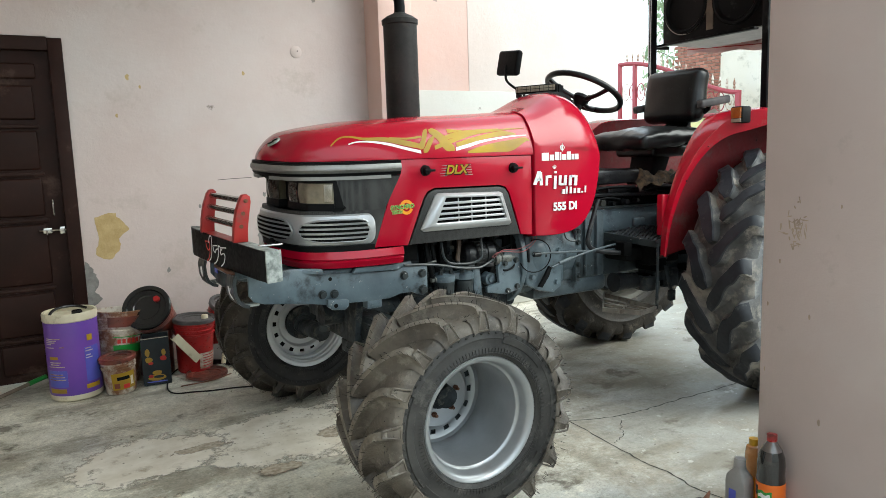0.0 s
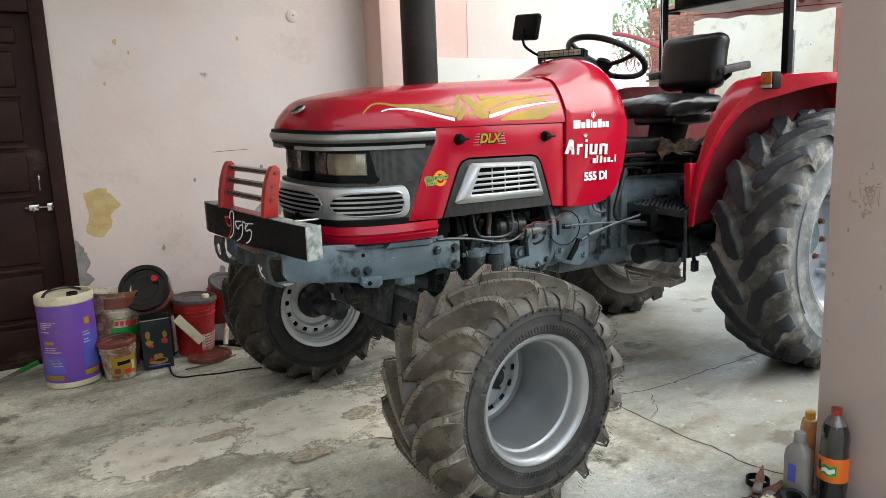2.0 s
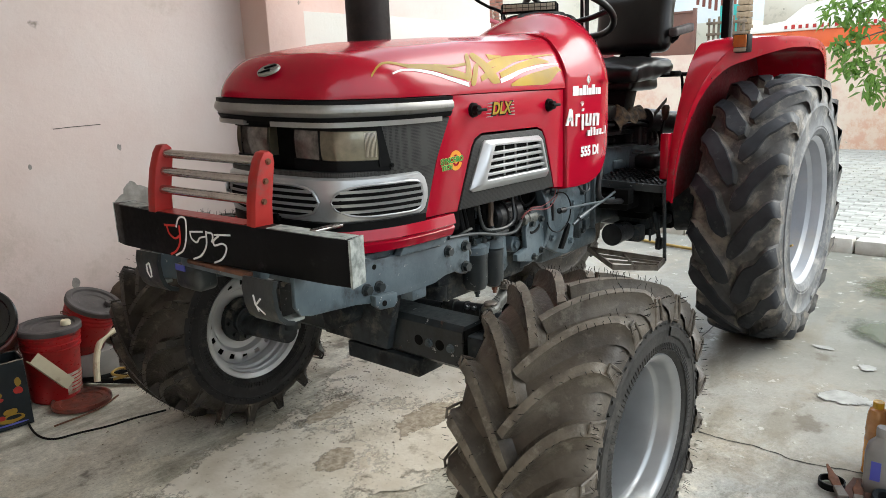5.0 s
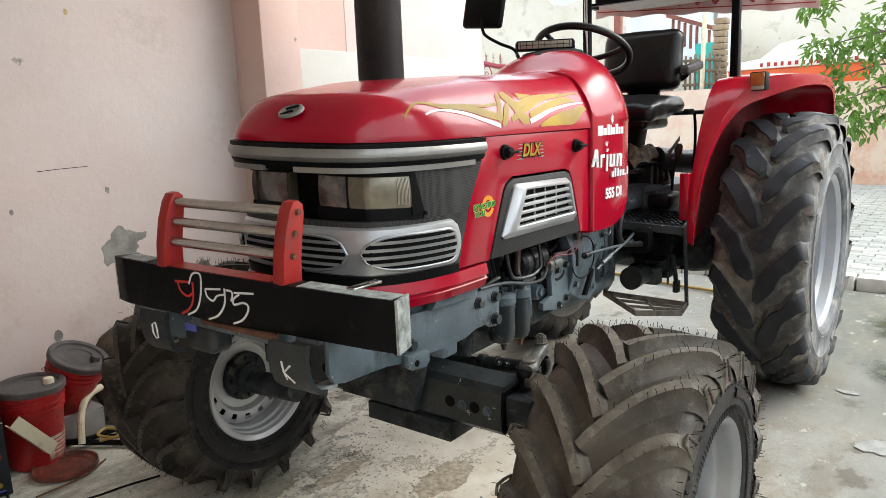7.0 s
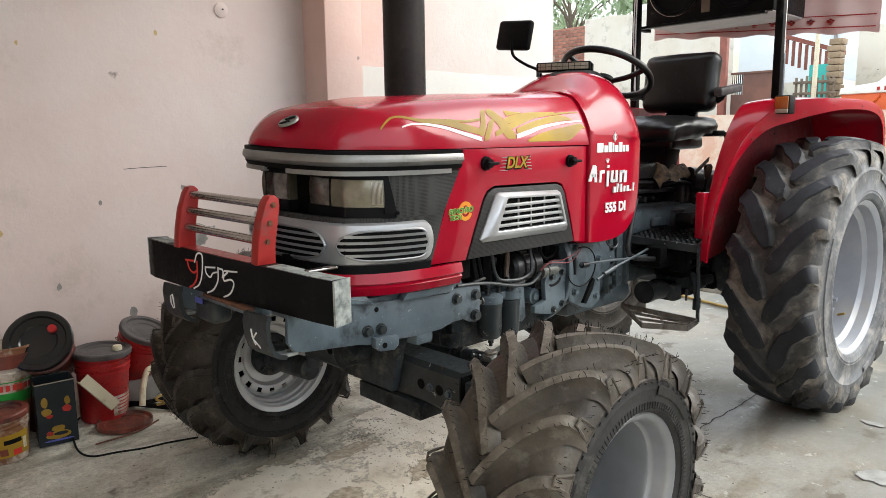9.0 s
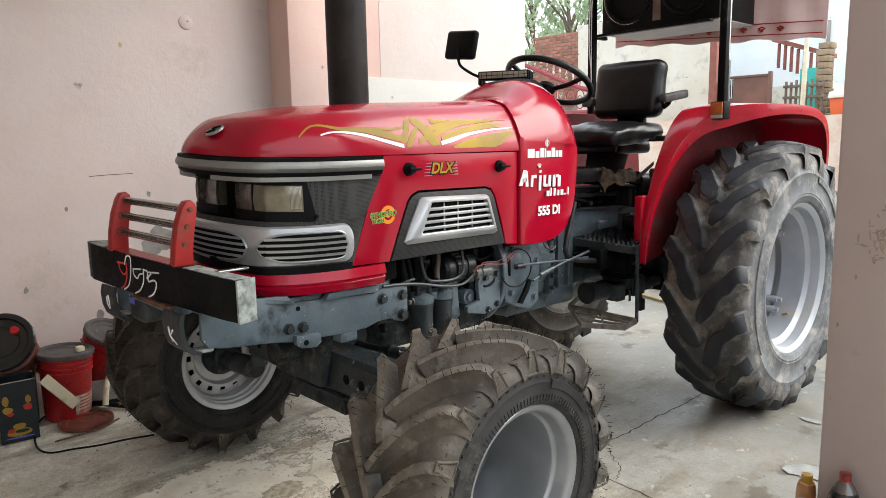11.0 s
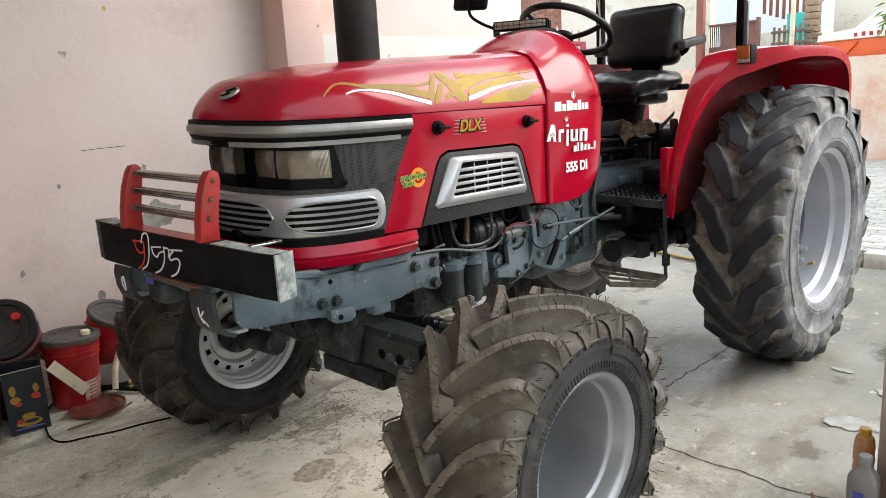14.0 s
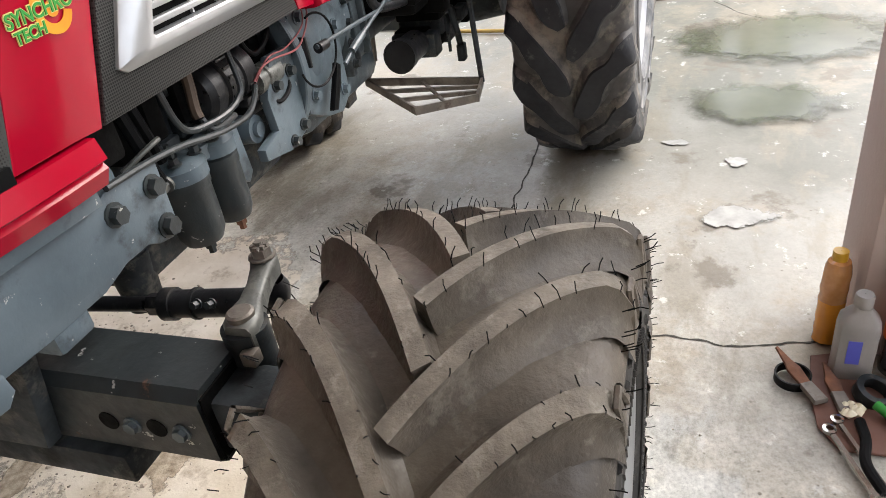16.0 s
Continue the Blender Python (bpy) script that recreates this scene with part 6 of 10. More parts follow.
tube(bm, curve_pts([(2.365, 3.71, 1.80), (2.352, 3.70, 1.76), (2.345, 3.68, 1.71), (2.34, 3.60, 1.665), (2.34, 3.53, 1.635), (2.34, 3.50, 1.59)], 6), 0.007, 10)
part("arm", bm, M["plastic"], mirror, "bent black mirror arm")

steering = new("steering_wheel")
steering.parent, steering.matrix_parent_inverse = tractor, BASE[tractor].inverted()
steering.empty_display_size = 0.05
rot = Matrix.Translation((2.605, 3.335, 1.620)) @ Euler((0, radians(28), 0)).to_matrix().to_4x4()
bm = B()
ring = [(0.205 * math.cos(2 * math.pi * k / 48), 0.205 * math.sin(2 * math.pi * k / 48), 0) for k in range(49)]
tube(bm, ring, 0.0155, 12, False)
bmesh.ops.transform(bm, matrix=rot, verts=bm.verts)
part("rim", bm, M["vinyl"], steering, "black steering wheel rim")
for a in (0.5, 2.6, 4.7):
    bm = B()
    tube(bm, curve_pts([(0.20 * math.cos(a), 0.20 * math.sin(a), 0), (0.12 * math.cos(a), 0.12 * math.sin(a), -0.03), (0.03 * math.cos(a), 0.03 * math.sin(a), -0.045)], 5), 0.012, 10)
    bmesh.ops.transform(bm, matrix=rot, verts=bm.verts)
    part("spoke", bm, M["vinyl"], steering)
bm = B()
lathe(bm, [(0.001, -0.02), (0.04, -0.022), (0.045, -0.04), (0.03, -0.07), (0.022, -0.08), (0.022, -0.25)], (0, 0, 0), "z", 24)
bmesh.ops.transform(bm, matrix=rot, verts=bm.verts)
part("hub", bm, M["plastic"], steering)
bm = B()
tube(bm, [(0.15, 0.14, 0.01), (0.152, 0.142, 0.05)], 0.006, 8)
lathe(bm, [(0.001, 0.08), (0.012, 0.075), (0.016, 0.06), (0.012, 0.048), (0.001, 0.045)], (0.152, 0.142, 0), "z", 14)
bmesh.ops.transform(bm, matrix=rot, verts=bm.verts)
part("spinner", bm, M["plastic"], steering)

# exhaust silencer on the far side of the bonnet
ex = new("exhaust")
ex.parent, ex.matrix_parent_inverse = tractor, BASE[tractor].inverted()
ex.empty_display_size = 0.05
bm = B()
lathe(bm, [(0.0, 1.16), (0.05, 1.16), (0.052, 1.30), (0.084, 1.32), (0.088, 1.34), (0.088, 1.985), (0.094, 1.99), (0.095, 2.012), (0.070, 2.03), (0.036, 2.045), (0.030, 2.05)], (1.718, 3.742, 0), "z", 40)
part("silencer", bm, M["sootpaint"], ex, "matt black upright silencer")
bm = B()
tube(bm, curve_pts([(1.718, 3.742, 2.03), (1.72, 3.742, 2.09), (1.712, 3.742, 2.13), (1.685, 3.742, 2.17), (1.64, 3.742, 2.20)], 6), 0.028, 16, False)
part("tail_pipe", bm, M["black"], ex)
bm = B()
tube(bm, curve_pts([(1.718, 3.742, 1.18), (1.718, 3.70, 1.12), (1.718, 3.60, 1.10)], 5), 0.04, 14)
part("down_pipe", bm, M["rust"], ex)

# ---- tractor: bumper, chassis, engine, axle ----
def group_part(name, label=""):
    ob = new(name)
    ob.empty_display_size = 0.05
    ob.parent, ob.matrix_parent_inverse = tractor, BASE[tractor].inverted()
    if label:
        ob["label"] = label
    return ob


bumper = group_part("bumper", "heavy black bumper beam with a red guard")


def beam_x(y):
    """Front face of the bumper beam at that y."""
    line = ((2.792, 0.677), (2.860, 0.664), (3.080, 0.640), (3.360, 0.612), (3.600, 0.596), (3.694, 0.592))
    for (y0, x0), (y1, x1) in zip(line, line[1:]):
        if y <= y1:
            return x0 + (x1 - x0) * (y - y0) / (y1 - y0)
    return 0.592



bm = B()
rows = []
for x, y, bx, by in ((0.677, 2.792, 0.734, 2.812), (0.664, 2.860, 0.722, 2.868), (0.640, 3.080, 0.698, 3.086), (0.612, 3.360, 0.670, 3.364), (0.596, 3.600, 0.654, 3.598), (0.592, 3.694, 0.650, 3.690), (0.600, 3.752, 0.656, 3.722)):
    f = (y - 2.793) / 0.96
    z0, z1 = 0.884 + 0.012 * f, 0.997 + 0.024 * f
    rows.append([(x, y, z0), (x, y, z1), (bx, by, z1), (bx, by, z0)])
vs = sheet(bm, rows, closed=True)
bm.faces.new(vs[0])
bm.faces.new(vs[-1][::-1])
bmesh.ops.bevel(bm, geom=list(bm.edges), offset=0.003, segments=2, profile=0.5, affect="EDGES")
part("beam", bm, M["black"], bumper, "black painted steel box beam")
for a, b, zz in (((0.675, 2.789), (0.736, 2.809), (0.883, 0.998)), ((0.600, 3.756), (0.658, 3.726), (0.897, 1.022))):
    bm = B()
    d = Vector((b[0] - a[0], b[1] - a[1], 0)).normalized()
    n = Vector((d.y, -d.x, 0)) * (0.003 if a[1] < 3 else -0.003)
    lo = [Vector((*a, zz[0])) + n, Vector((*b, zz[0])) + n, Vector((*b, zz[0])) - n, Vector((*a, zz[0])) - n]
    rows = [lo, [p + Vector((0, 0, zz[1] - zz[0])) for p in lo]]
    vs = sheet(bm, rows, closed=True)
    bm.faces.new(vs[0])
    bm.faces.new(vs[1][::-1])
    part("end_plate", bm, M["mortarwhite"], bumper, "chipped grey-white end plate")
# worn pink-red top strip under the guard
bm = B()
rows = []
for f in (0.36, 0.5, 0.66, 0.78):
    y = 2.793 + 0.96 * f
    x = beam_x(y)
    z1 = 0.9975 + 0.024 * f
    rows.append([(x + 0.004, y, z1 + 0.001), (x + 0.054, y + 0.008, z1 + 0.001)])
sheet(bm, rows, 0.002)
part("top_strip", bm, M["barred"], bumper, "faded red top face")
for f0, f1 in ((0.01, 0.28), (0.86, 0.98)):
    bm = B()
    rows = []
    for k in range(5):
        f = f0 + (f1 - f0) * k / 4
        y = 2.796 + 0.93 * f
        x = beam_x(y)
        rows.append([(x + 0.004, y, 0.9985 + 0.024 * f), (x + 0.053, y + 0.006, 0.9985 + 0.024 * f)])
    sheet(bm, rows, 0.002)
    part("top_plate", bm, M["mortarwhite"], bumper)
bm = B()
box(bm, 0.69, 0.78, 2.92, 2.945, 0.998, 1.006, 0.003)
part("tab", bm, M["steel"], bumper)
# red guard: two curved posts and three bright bars
guard = {}
for key, y, x0, z0 in (("near", 3.108, 0.638, 1.003), ("far", 3.520, 0.598, 1.013)):
    bm = B()
    prof = [(x0 + 0.000, z0), (x0 + 0.006, z0 + 0.06), (x0 + 0.018, z0 + 0.12), (x0 + 0.034, z0 + 0.165), (x0 + 0.046, z0 + 0.183), (x0 + 0.062, z0 + 0.186), (x0 + 0.074, z0 + 0.176), (x0 + 0.076, z0 + 0.155), (x0 + 0.066, z0 + 0.10), (x0 + 0.058, z0 + 0.05), (x0 + 0.056, z0)]
    prism(bm, prof, "y", y - 0.020, y + 0.020, 0.004)
    guard[key] = part("guard_post", bm, M["barred"], bumper, "orange-red curved guard post")
    for dx, dz in ((0.055, 0.160), (0.042, 0.112), (0.032, 0.062)):
        bm = B()
        bolt(bm, (x0 + dx, y - 0.020, z0 + dz), (0, -1, 0), 0.006, 0.004)
        part("bolt", bm, M["rust"], guard[key])
for dx, dz in ((0.055, 0.160), (0.042, 0.112), (0.032, 0.062)):
    bm = B()
    tube(bm, [(0.638 + dx, 3.130, 1.003 + dz), (0.598 + dx, 3.50, 1.013 + dz)], 0.0125, 14)
    part("guard_bar", bm, M["steel"], bumper, "scratched bright steel bar")
# painted script on the bumper: plain brush strokes in red and white


def beam_face(u, v):
    """u along the beam from the near end, v up its face, 0 to 1."""
    y = 2.793 + 0.899 * u
    return Vector((beam_x(y) - 0.0012, y, 0.883 + 0.017 * u + 0.115 * v))


def stroke(pts, w, mat):
    bm = B()
    line = curve_pts([(a, b, 0) for a, b in pts], 5)
    rows = []
    for i, p in enumerate(line):
        t = (line[min(i + 1, len(line) - 1)] - line[max(i - 1, 0)])
        t = Vector((t.x * 0.9, t.y * 0.115, 0)).normalized()
        n = Vector((-t.y, t.x))
        rows.append([beam_face(p.x + s * w * n.x / 0.9, p.y + s * w * n.y / 0.115) for s in (-1, 1)])
    sheet(bm, rows, 0.001)
    part("painted_stroke", bm, mat, bumper)


stroke([(0.752, 0.73), (0.692, 0.76)], 0.0030, M["redpaint"])
stroke([(0.740, 0.72), (0.730, 0.53), (0.702, 0.44), (0.677, 0.53)], 0.0030, M["redpaint"])
stroke([(0.674, 0.78), (0.679, 0.38), (0.704, 0.13), (0.736, 0.01)], 0.0032, M["redpaint"])
stroke([(0.691, 0.72), (0.674, 0.94), (0.651, 1.0), (0.637, 0.92), (0.644, 0.52), (0.667, 0.18), (0.709, 0.01)], 0.0026, M["white"])
stroke([(0.624, 0.67), (0.562, 0.72)], 0.0024, M["white"])
stroke([(0.623, 0.65), (0.617, 0.51), (0.595, 0.44), (0.578, 0.56), (0.548, 0.62)], 0.0024, M["white"])
stroke([(0.546, 0.75), (0.551, 0.41), (0.580, 0.14), (0.620, 0.01)], 0.0026, M["white"])
stroke([(0.541, 0.72), (0.521, 0.71), (0.518, 0.62), (0.525, 0.50)], 0.0024, M["white"])
stroke([(0.511, 0.69), (0.438, 0.74)], 0.0024, M["white"])
stroke([(0.491, 0.68), (0.515, 0.55), (0.513, 0.44), (0.478, 0.51), (0.461, 0.44), (0.471, 0.26), (0.491, 0.12), (0.523, 0.02)], 0.0026, M["white"])

# chassis rails
rails = group_part("chassis", "blue-grey chassis rails with bolts")
def hook_x(z):
    """Front face of the curved hook plates at that height."""
    line = [(0.772, 0.660), (0.778, 0.640), (0.793, 0.624), (0.82, 0.615), (0.86, 0.612), (0.885, 0.618)]
    for (z0, x0), (z1, x1) in zip(line, line[1:]):
        if z <= z1:
            return x0 + (x1 - x0) * (z - z0) / (z1 - z0) - 0.0135
    return 0.605


RAIL = [(0.655, 0.885), (0.84, 0.885), (0.975, 0.868), (0.99, 0.845), (1.31, 0.825), (1.345, 0.838), (1.462, 0.830), (1.460, 0.715), (1.44, 0.702), (1.41, 0.708), (1.385, 0.722), (1.33, 0.722), (1.275, 0.708), (1.16, 0.708), (0.98, 0.718), (0.835, 0.746), (0.715, 0.768), (0.672, 0.783), (0.652, 0.81)]
for y0, y1, key in ((3.058, 3.074, "near"), (3.646, 3.662, "far")):
    bm = B()
    prism(bm, RAIL, "y", y0, y1, 0.003)
    if key == "near":
        # the rail runs outwards to the hook plate at its front end
        for cutx in (0.93, 0.80):
            bmesh.ops.bisect_plane(bm, geom=bm.verts[:] + bm.edges[:] + bm.faces[:], plane_co=(cutx, 0, 0), plane_no=(1, 0, 0))
        for v in bm.verts:
            v.co.y -= 0.085 * max(0.0, (0.93 - v.co.x) / 0.28)
    rl = part("rail", bm, M["grey"], rails, "blue-grey side rail")
    s = -1 if key == "near" else 1
    yy = y0 if key == "near" else y1
    for x, z, r in ((0.971, 0.763, 0.014), (1.022, 0.760, 0.014), (1.345, 0.80, 0.015), (1.435, 0.80, 0.015), (1.435, 0.728, 0.016)):
        bm = B()
        bolt(bm, (x, yy, z), (0, s, 0), r, 0.014)
        part("bolt", bm, M["axlegrey"], rl)
    for x, z in ((0.893, 0.856), (1.008, 0.823)):
        bm = B()
        cyl(bm, (x, yy - s * 0.004, z), (x, yy + s * 0.0012, z), 0.008, None, 14)
        part("hole", bm, M["dark"], rl)
    # front hook plate curving down, painted black on its face
    bm = B()
    rows = []
    for x, z in ((0.618, 0.885), (0.612, 0.86), (0.615, 0.82), (0.624, 0.793), (0.640, 0.778), (0.660, 0.772)):
        ya, yb = (2.992, 3.118) if key == "near" else (3.535, 3.660)
        rows.append([(x, ya, z), (x, (ya + yb) / 2, z - 0.002), (x, yb, z - 0.004)])
    sheet(bm, rows, 0.012)
    hk = part("front_hook", bm, M["axlegrey"], rl, "dark curved front plate with a chalk mark")
    bm = B()
    ym = 3.058 if key == "near" else 3.590
    if key == "near":
        for a, b in (((ym + 0.014, 0.842), (ym + 0.008, 0.797)), ((ym - 0.014, 0.836), (ym + 0.011, 0.815)), ((ym + 0.011, 0.815), (ym - 0.016, 0.793))):
            tube(bm, [(hook_x(a[1]), a[0], a[1]), (hook_x(0.5 * (a[1] + b[1])), 0.5 * (a[0] + b[0]), 0.5 * (a[1] + b[1])), (hook_x(b[1]), b[0], b[1])], 0.0024, 6)
    else:
        pts = [(hook_x(z), ym + q, z) for q, z in ((-0.010, 0.855), (0.006, 0.848), (0.009, 0.826), (0.002, 0.808), (-0.010, 0.813), (-0.013, 0.837), (-0.010, 0.855))]
        tube(bm, pts, 0.0024, 6)
    part("chalk_mark", bm, M["white"], hk)
    bm = B()
    d = -0.050 if key == "near" else 0.0
    box(bm, 0.642, 0.698, y0 - 0.012 + d, y1 + 0.012 + d, 0.764, 0.777, 0.006)
    part("lip", bm, M["mortarwhite"], rl)
bm = B()
box(bm, 0.64, 0.70, 3.13, 3.478, 0.850, 0.90, 0.01)
box(bm, 0.72, 0.90, 3.08, 3.64, 0.84, 0.86, 0.004)
box(bm, 0.90, 1.40, 3.08, 3.64, 0.80, 0.858, 0.01)
part("front_cross_member", bm, M["grey"], rails)
bm = B()
box(bm, 0.645, 0.72, 3.405, 3.533, 0.775, 0.855, 0.022, 3)
ob = part("front_box", bm, M["axlegrey"], rails, "blue-grey box behind the front plate")
bm = B()
box(bm, 0.6425, 0.645, 3.462, 3.512, 0.835, 0.853)
part("blue_dab", bm, M["blueprint"], ob, "dab of blue paint")
bm = B()
box(bm, 0.618, 0.640, 3.12, 3.40, 0.874, 0.886, 0.003)
part("rusty_strip", bm, M["rust"], rails, "rusty strip under the beam")
bm = B()
prism(bm, [(0.985, 0.742), (1.075, 0.733), (1.078, 0.705), (1.060, 0.690), (1.005, 0.696), (0.985, 0.712)], "y", 3.034, 3.060, 0.006)
ob = part("lug_bracket", bm, M["grey"], rails)
bm = B()
cyl(bm, (1.018, 3.032, 0.714), (1.018, 3.036, 0.714), 0.009, None, 14)
part("hole", bm, M["dark"], ob)
bm = B()
box(bm, 1.17, 1.24, 3.062, 3.20, 0.672, 0.72, 0.008)
part("stop_block", bm, M["grey"], rails)
bm = B()
prism(bm, [(1.10, 0.838), (1.32, 0.832), (1.32, 0.856), (1.12, 0.860)], "y", 3.040, 3.07, 0.003)
prism(bm, [(0.78, 0.87), (0.90, 0.86), (0.99, 0.845), (0.99, 0.852), (0.90, 0.875), (0.78, 0.885)], "y", 3.045, 3.058)
part("rail_strip", bm, M["grey"], rails)

# front axle
axle = group_part("front_axle", "dark blue-grey box section front axle")
bm = B()
rows = []
for y in (2.872, 3.75):
    rows.append([(1.175, y, 0.495), (1.175, y, 0.605), (1.19, y, 0.622), (1.29, y, 0.622), (1.305, y, 0.605), (1.305, y, 0.495), (1.29, y, 0.48), (1.19, y, 0.48)])
vs = sheet(bm, rows, closed=True)
bm.faces.new(vs[0])
bm.faces.new(vs[-1][::-1])
ax = part("beam", bm, M["axlegrey"], axle)
for y in (3.049, 2.962, 3.57, 3.66):
    bm = B()
    cyl(bm, (1.1735, y, 0.548), (1.177, y, 0.548), 0.017, None, 18)
    part("hole", bm, M["dark"], ax)
for y in (3.005, 2.918):
    bm = B()
    bolt(bm, (1.175, y, 0.547), (-1, 0, 0), 0.011, 0.008)
    part("bolt", bm, M["grey"], ax)
bm = B()
box(bm, 1.182, 1.298, 2.868, 2.8735, 0.492, 0.61)
part("end_mouth", bm, M["dark"], ax)
bm = B()
box(bm, 1.195, 1.285, 2.70, 2.90, 0.498, 0.592, 0.008)
part("inner_tube", bm, M["greyold"], axle)
bm = B()
box(bm, 1.195, 1.285, 3.72, 3.92, 0.498, 0.592, 0.008)
part("inner_tube", bm, M["greyold"], axle)
bm = B()
box(bm, 1.16, 1.28, 3.04, 3.37, 0.425, 0.484, 0.006)
part("lower_block", bm, M["greyold"], axle)
bm = B()
prism(bm, [(3.10, 0.72), (3.52, 0.72), (3.46, 0.50), (3.16, 0.50)], "x", 1.14, 1.172, 0.006)
cyl(bm, (1.05, 3.31, 0.62), (1.42, 3.31, 0.62), 0.05, None, 24)
part("pivot_bracket", bm, M["greyold"], axle)
for s, cx in ((-1, 1.303), (1, 1.225)):
    y = CY + s * 0.451
    zk = 0.666
    bm = B()
    cyl(bm, (cx, y, 0.43), (cx, y, zk - 0.02), 0.034, 0.036, 24)
    cyl(bm, (cx - 0.02, y, 0.42), (cx - 0.03, CY + s * 0.73, 0.402), 0.045, 0.042, 20)
    kp = part("kingpin", bm, M["greyold"], axle)
    bm = B()
    lathe(bm, [(0.001, zk + 0.006), (0.017, zk + 0.006), (0.021, zk + 0.003), (0.0215, zk - 0.008)], (cx, y, 0), "z", 28)
    part("cap", bm, M["ironbare"], kp)
    tip = Vector((cx + 0.127, y + s * -0.031, zk - 0.012))
    bm = B()
    rows = []
    for f, wd, th in ((-0.20, 0.022, 0.018), (-0.10, 0.029, 0.020), (0.1, 0.029, 0.020), (0.3, 0.020, 0.016), (0.6, 0.017, 0.014), (0.82, 0.019, 0.015), (1.0, 0.025, 0.017), (1.12, 0.020, 0.015)):
        p = Vector((cx, y, zk - 0.022)).lerp(tip, f) + Vector((0, 0, 0.012 * f * f))
        rows.append([p + Vector((0, -wd, -th)), p + Vector((0, -wd, th * 0.6)), p + Vector((0, -wd * 0.7, th)), p + Vector((0, wd * 0.7, th)), p + Vector((0, wd, th * 0.6)), p + Vector((0, wd, -th))])
    vs = sheet(bm, rows, closed=True)
    bm.faces.new(vs[0])
    bm.faces.new(vs[-1][::-1])
    arm = part("steering_arm", bm, M["castolive"], axle, "bare dusty forged steering arm", 50)
    bm = B()
    box(bm, cx - 0.044, cx - 0.022, y - 0.034, y - 0.010, zk - 0.062, zk - 0.038, 0.003)
    part("clamp_bolt", bm, M["ironbare"], arm)
    bm = B()
    bolt(bm, tip + Vector((0, 0, 0.026)), (0, 0, 1), 0.017, 0.014)
    for k in range(6):
        a = math.pi * k / 3
        q = tip + Vector((0.0105 * math.cos(a), 0.0105 * math.sin(a), 0.040))
        box(bm, q.x - 0.0035, q.x + 0.0035, q.y - 0.0035, q.y + 0.0035, q.z, q.z + 0.009)
    tube(bm, [tip + Vector((0, 0, 0.03)), tip + Vector((0, 0, 0.054))], 0.0065, 10)
    tube(bm, [tip + Vector((-0.018, -0.008, 0.046)), tip + Vector((0.02, 0.006, 0.046))], 0.0018, 6)
    part("castle_nut", bm, M["ironbare"], arm, "castle nut with a split pin")
    bm = B()
    lathe(bm, [(0.001, -0.075), (0.018, -0.072), (0.026, -0.055), (0.028, -0.035), (0.022, -0.020)], tip, "z", 20)
    a0, a1, a2, a3 = tip + Vector((0, s * 0.0, -0.058)), tip + Vector((-0.01, -s * 0.06, -0.064)), tip + Vector((-0.025, -s * 0.21, -0.070)), Vector((tip.x - 0.05, CY, 0.585))
    tube(bm, [a0, a1, a2], 0.025, 18)
    tube(bm, [a1.lerp(a2, 0.56), a1.lerp(a2, 0.60)], 0.0285, 18)
    tube(bm, [a1.lerp(a2, 0.86), a1.lerp(a2, 1.0)], 0.0295, 18)
    tube(bm, [a2, a2.lerp(a3, 0.14)], 0.020, 6)
    tube(bm, [a2, a3], 0.014, 14)
    tr_ob = part("tie_rod", bm, M["oilblack"], axle, "black tie rod with clamp bolts")
    for f in (0.28, 0.46):
        bm = B()
        bolt(bm, a1.lerp(a2, f) + Vector((-0.020, 0, 0.014)), (-1, 0, 0.35), 0.007, 0.012)
        part("bolt", bm, M["axlegrey"], tr_ob)

# engine
engine = group_part("engine", "oily grey diesel engine with filters and pipes")
bm = B()
box(bm, 1.42, 2.06, 3.19, 3.46, 0.66, 1.16, 0.02)
box(bm, 1.46, 2.02, 3.215, 3.44, 1.16, 1.28, 0.02)
box(bm, 1.47, 2.05, 3.21, 3.44, 0.545, 0.68, 0.03)
part("block", bm, M["greyold"], engine)
bm = B()
box(bm, 1.30, 1.42, 3.06, 3.56, 0.86, 1.27, 0.01)
part("radiator", bm, M["dark"], engine)
for k in range(6):
    x = 1.49 + 0.09 * k
    bm = B()
    box(bm, x, x + 0.045, 3.155, 3.20, 0.80, 0.93, 0.01)
    tube(bm, [(x + 0.02, 3.17, 0.90), (x + 0.02, 3.16, 1.0), (x + 0.02, 3.20, 1.08)], 0.008, 8)
    part("manifold_branch", bm, M["dark"], engine)
for cx, r, z0, z1, key in ((1.588, 0.047, 0.592, 0.735, "axlegrey"), (1.697, 0.041, 0.580, 0.728, "rust")):
    bm = B()
    lathe(bm, [(0.001, z0 + 0.002), (r * 0.45, z0 + 0.002), (r * 0.8, z0 + 0.010), (r * 0.97, z0 + 0.028), (r, z0 + 0.05), (r, z1 - 0.022), (r * 1.05, z1 - 0.017), (r * 1.05, z1), (r * 0.6, z1 + 0.012), (0.001, z1 + 0.015)], (cx, 3.135, 0), "z", 28)
    ob = part("fuel_filter", bm, M["axlegrey"], engine, "dirty dark blue-grey fuel filter canister")
    bm = B()
    bolt(bm, (cx + 0.006, 3.132, z0 + 0.004), (0, 0, -1), 0.012, 0.014)
    bolt(bm, (cx + 0.006, 3.132, z0 - 0.010), (0, 0, -1), 0.008, 0.012)
    part("drain_nut", bm, M[key], ob)
bm = B()
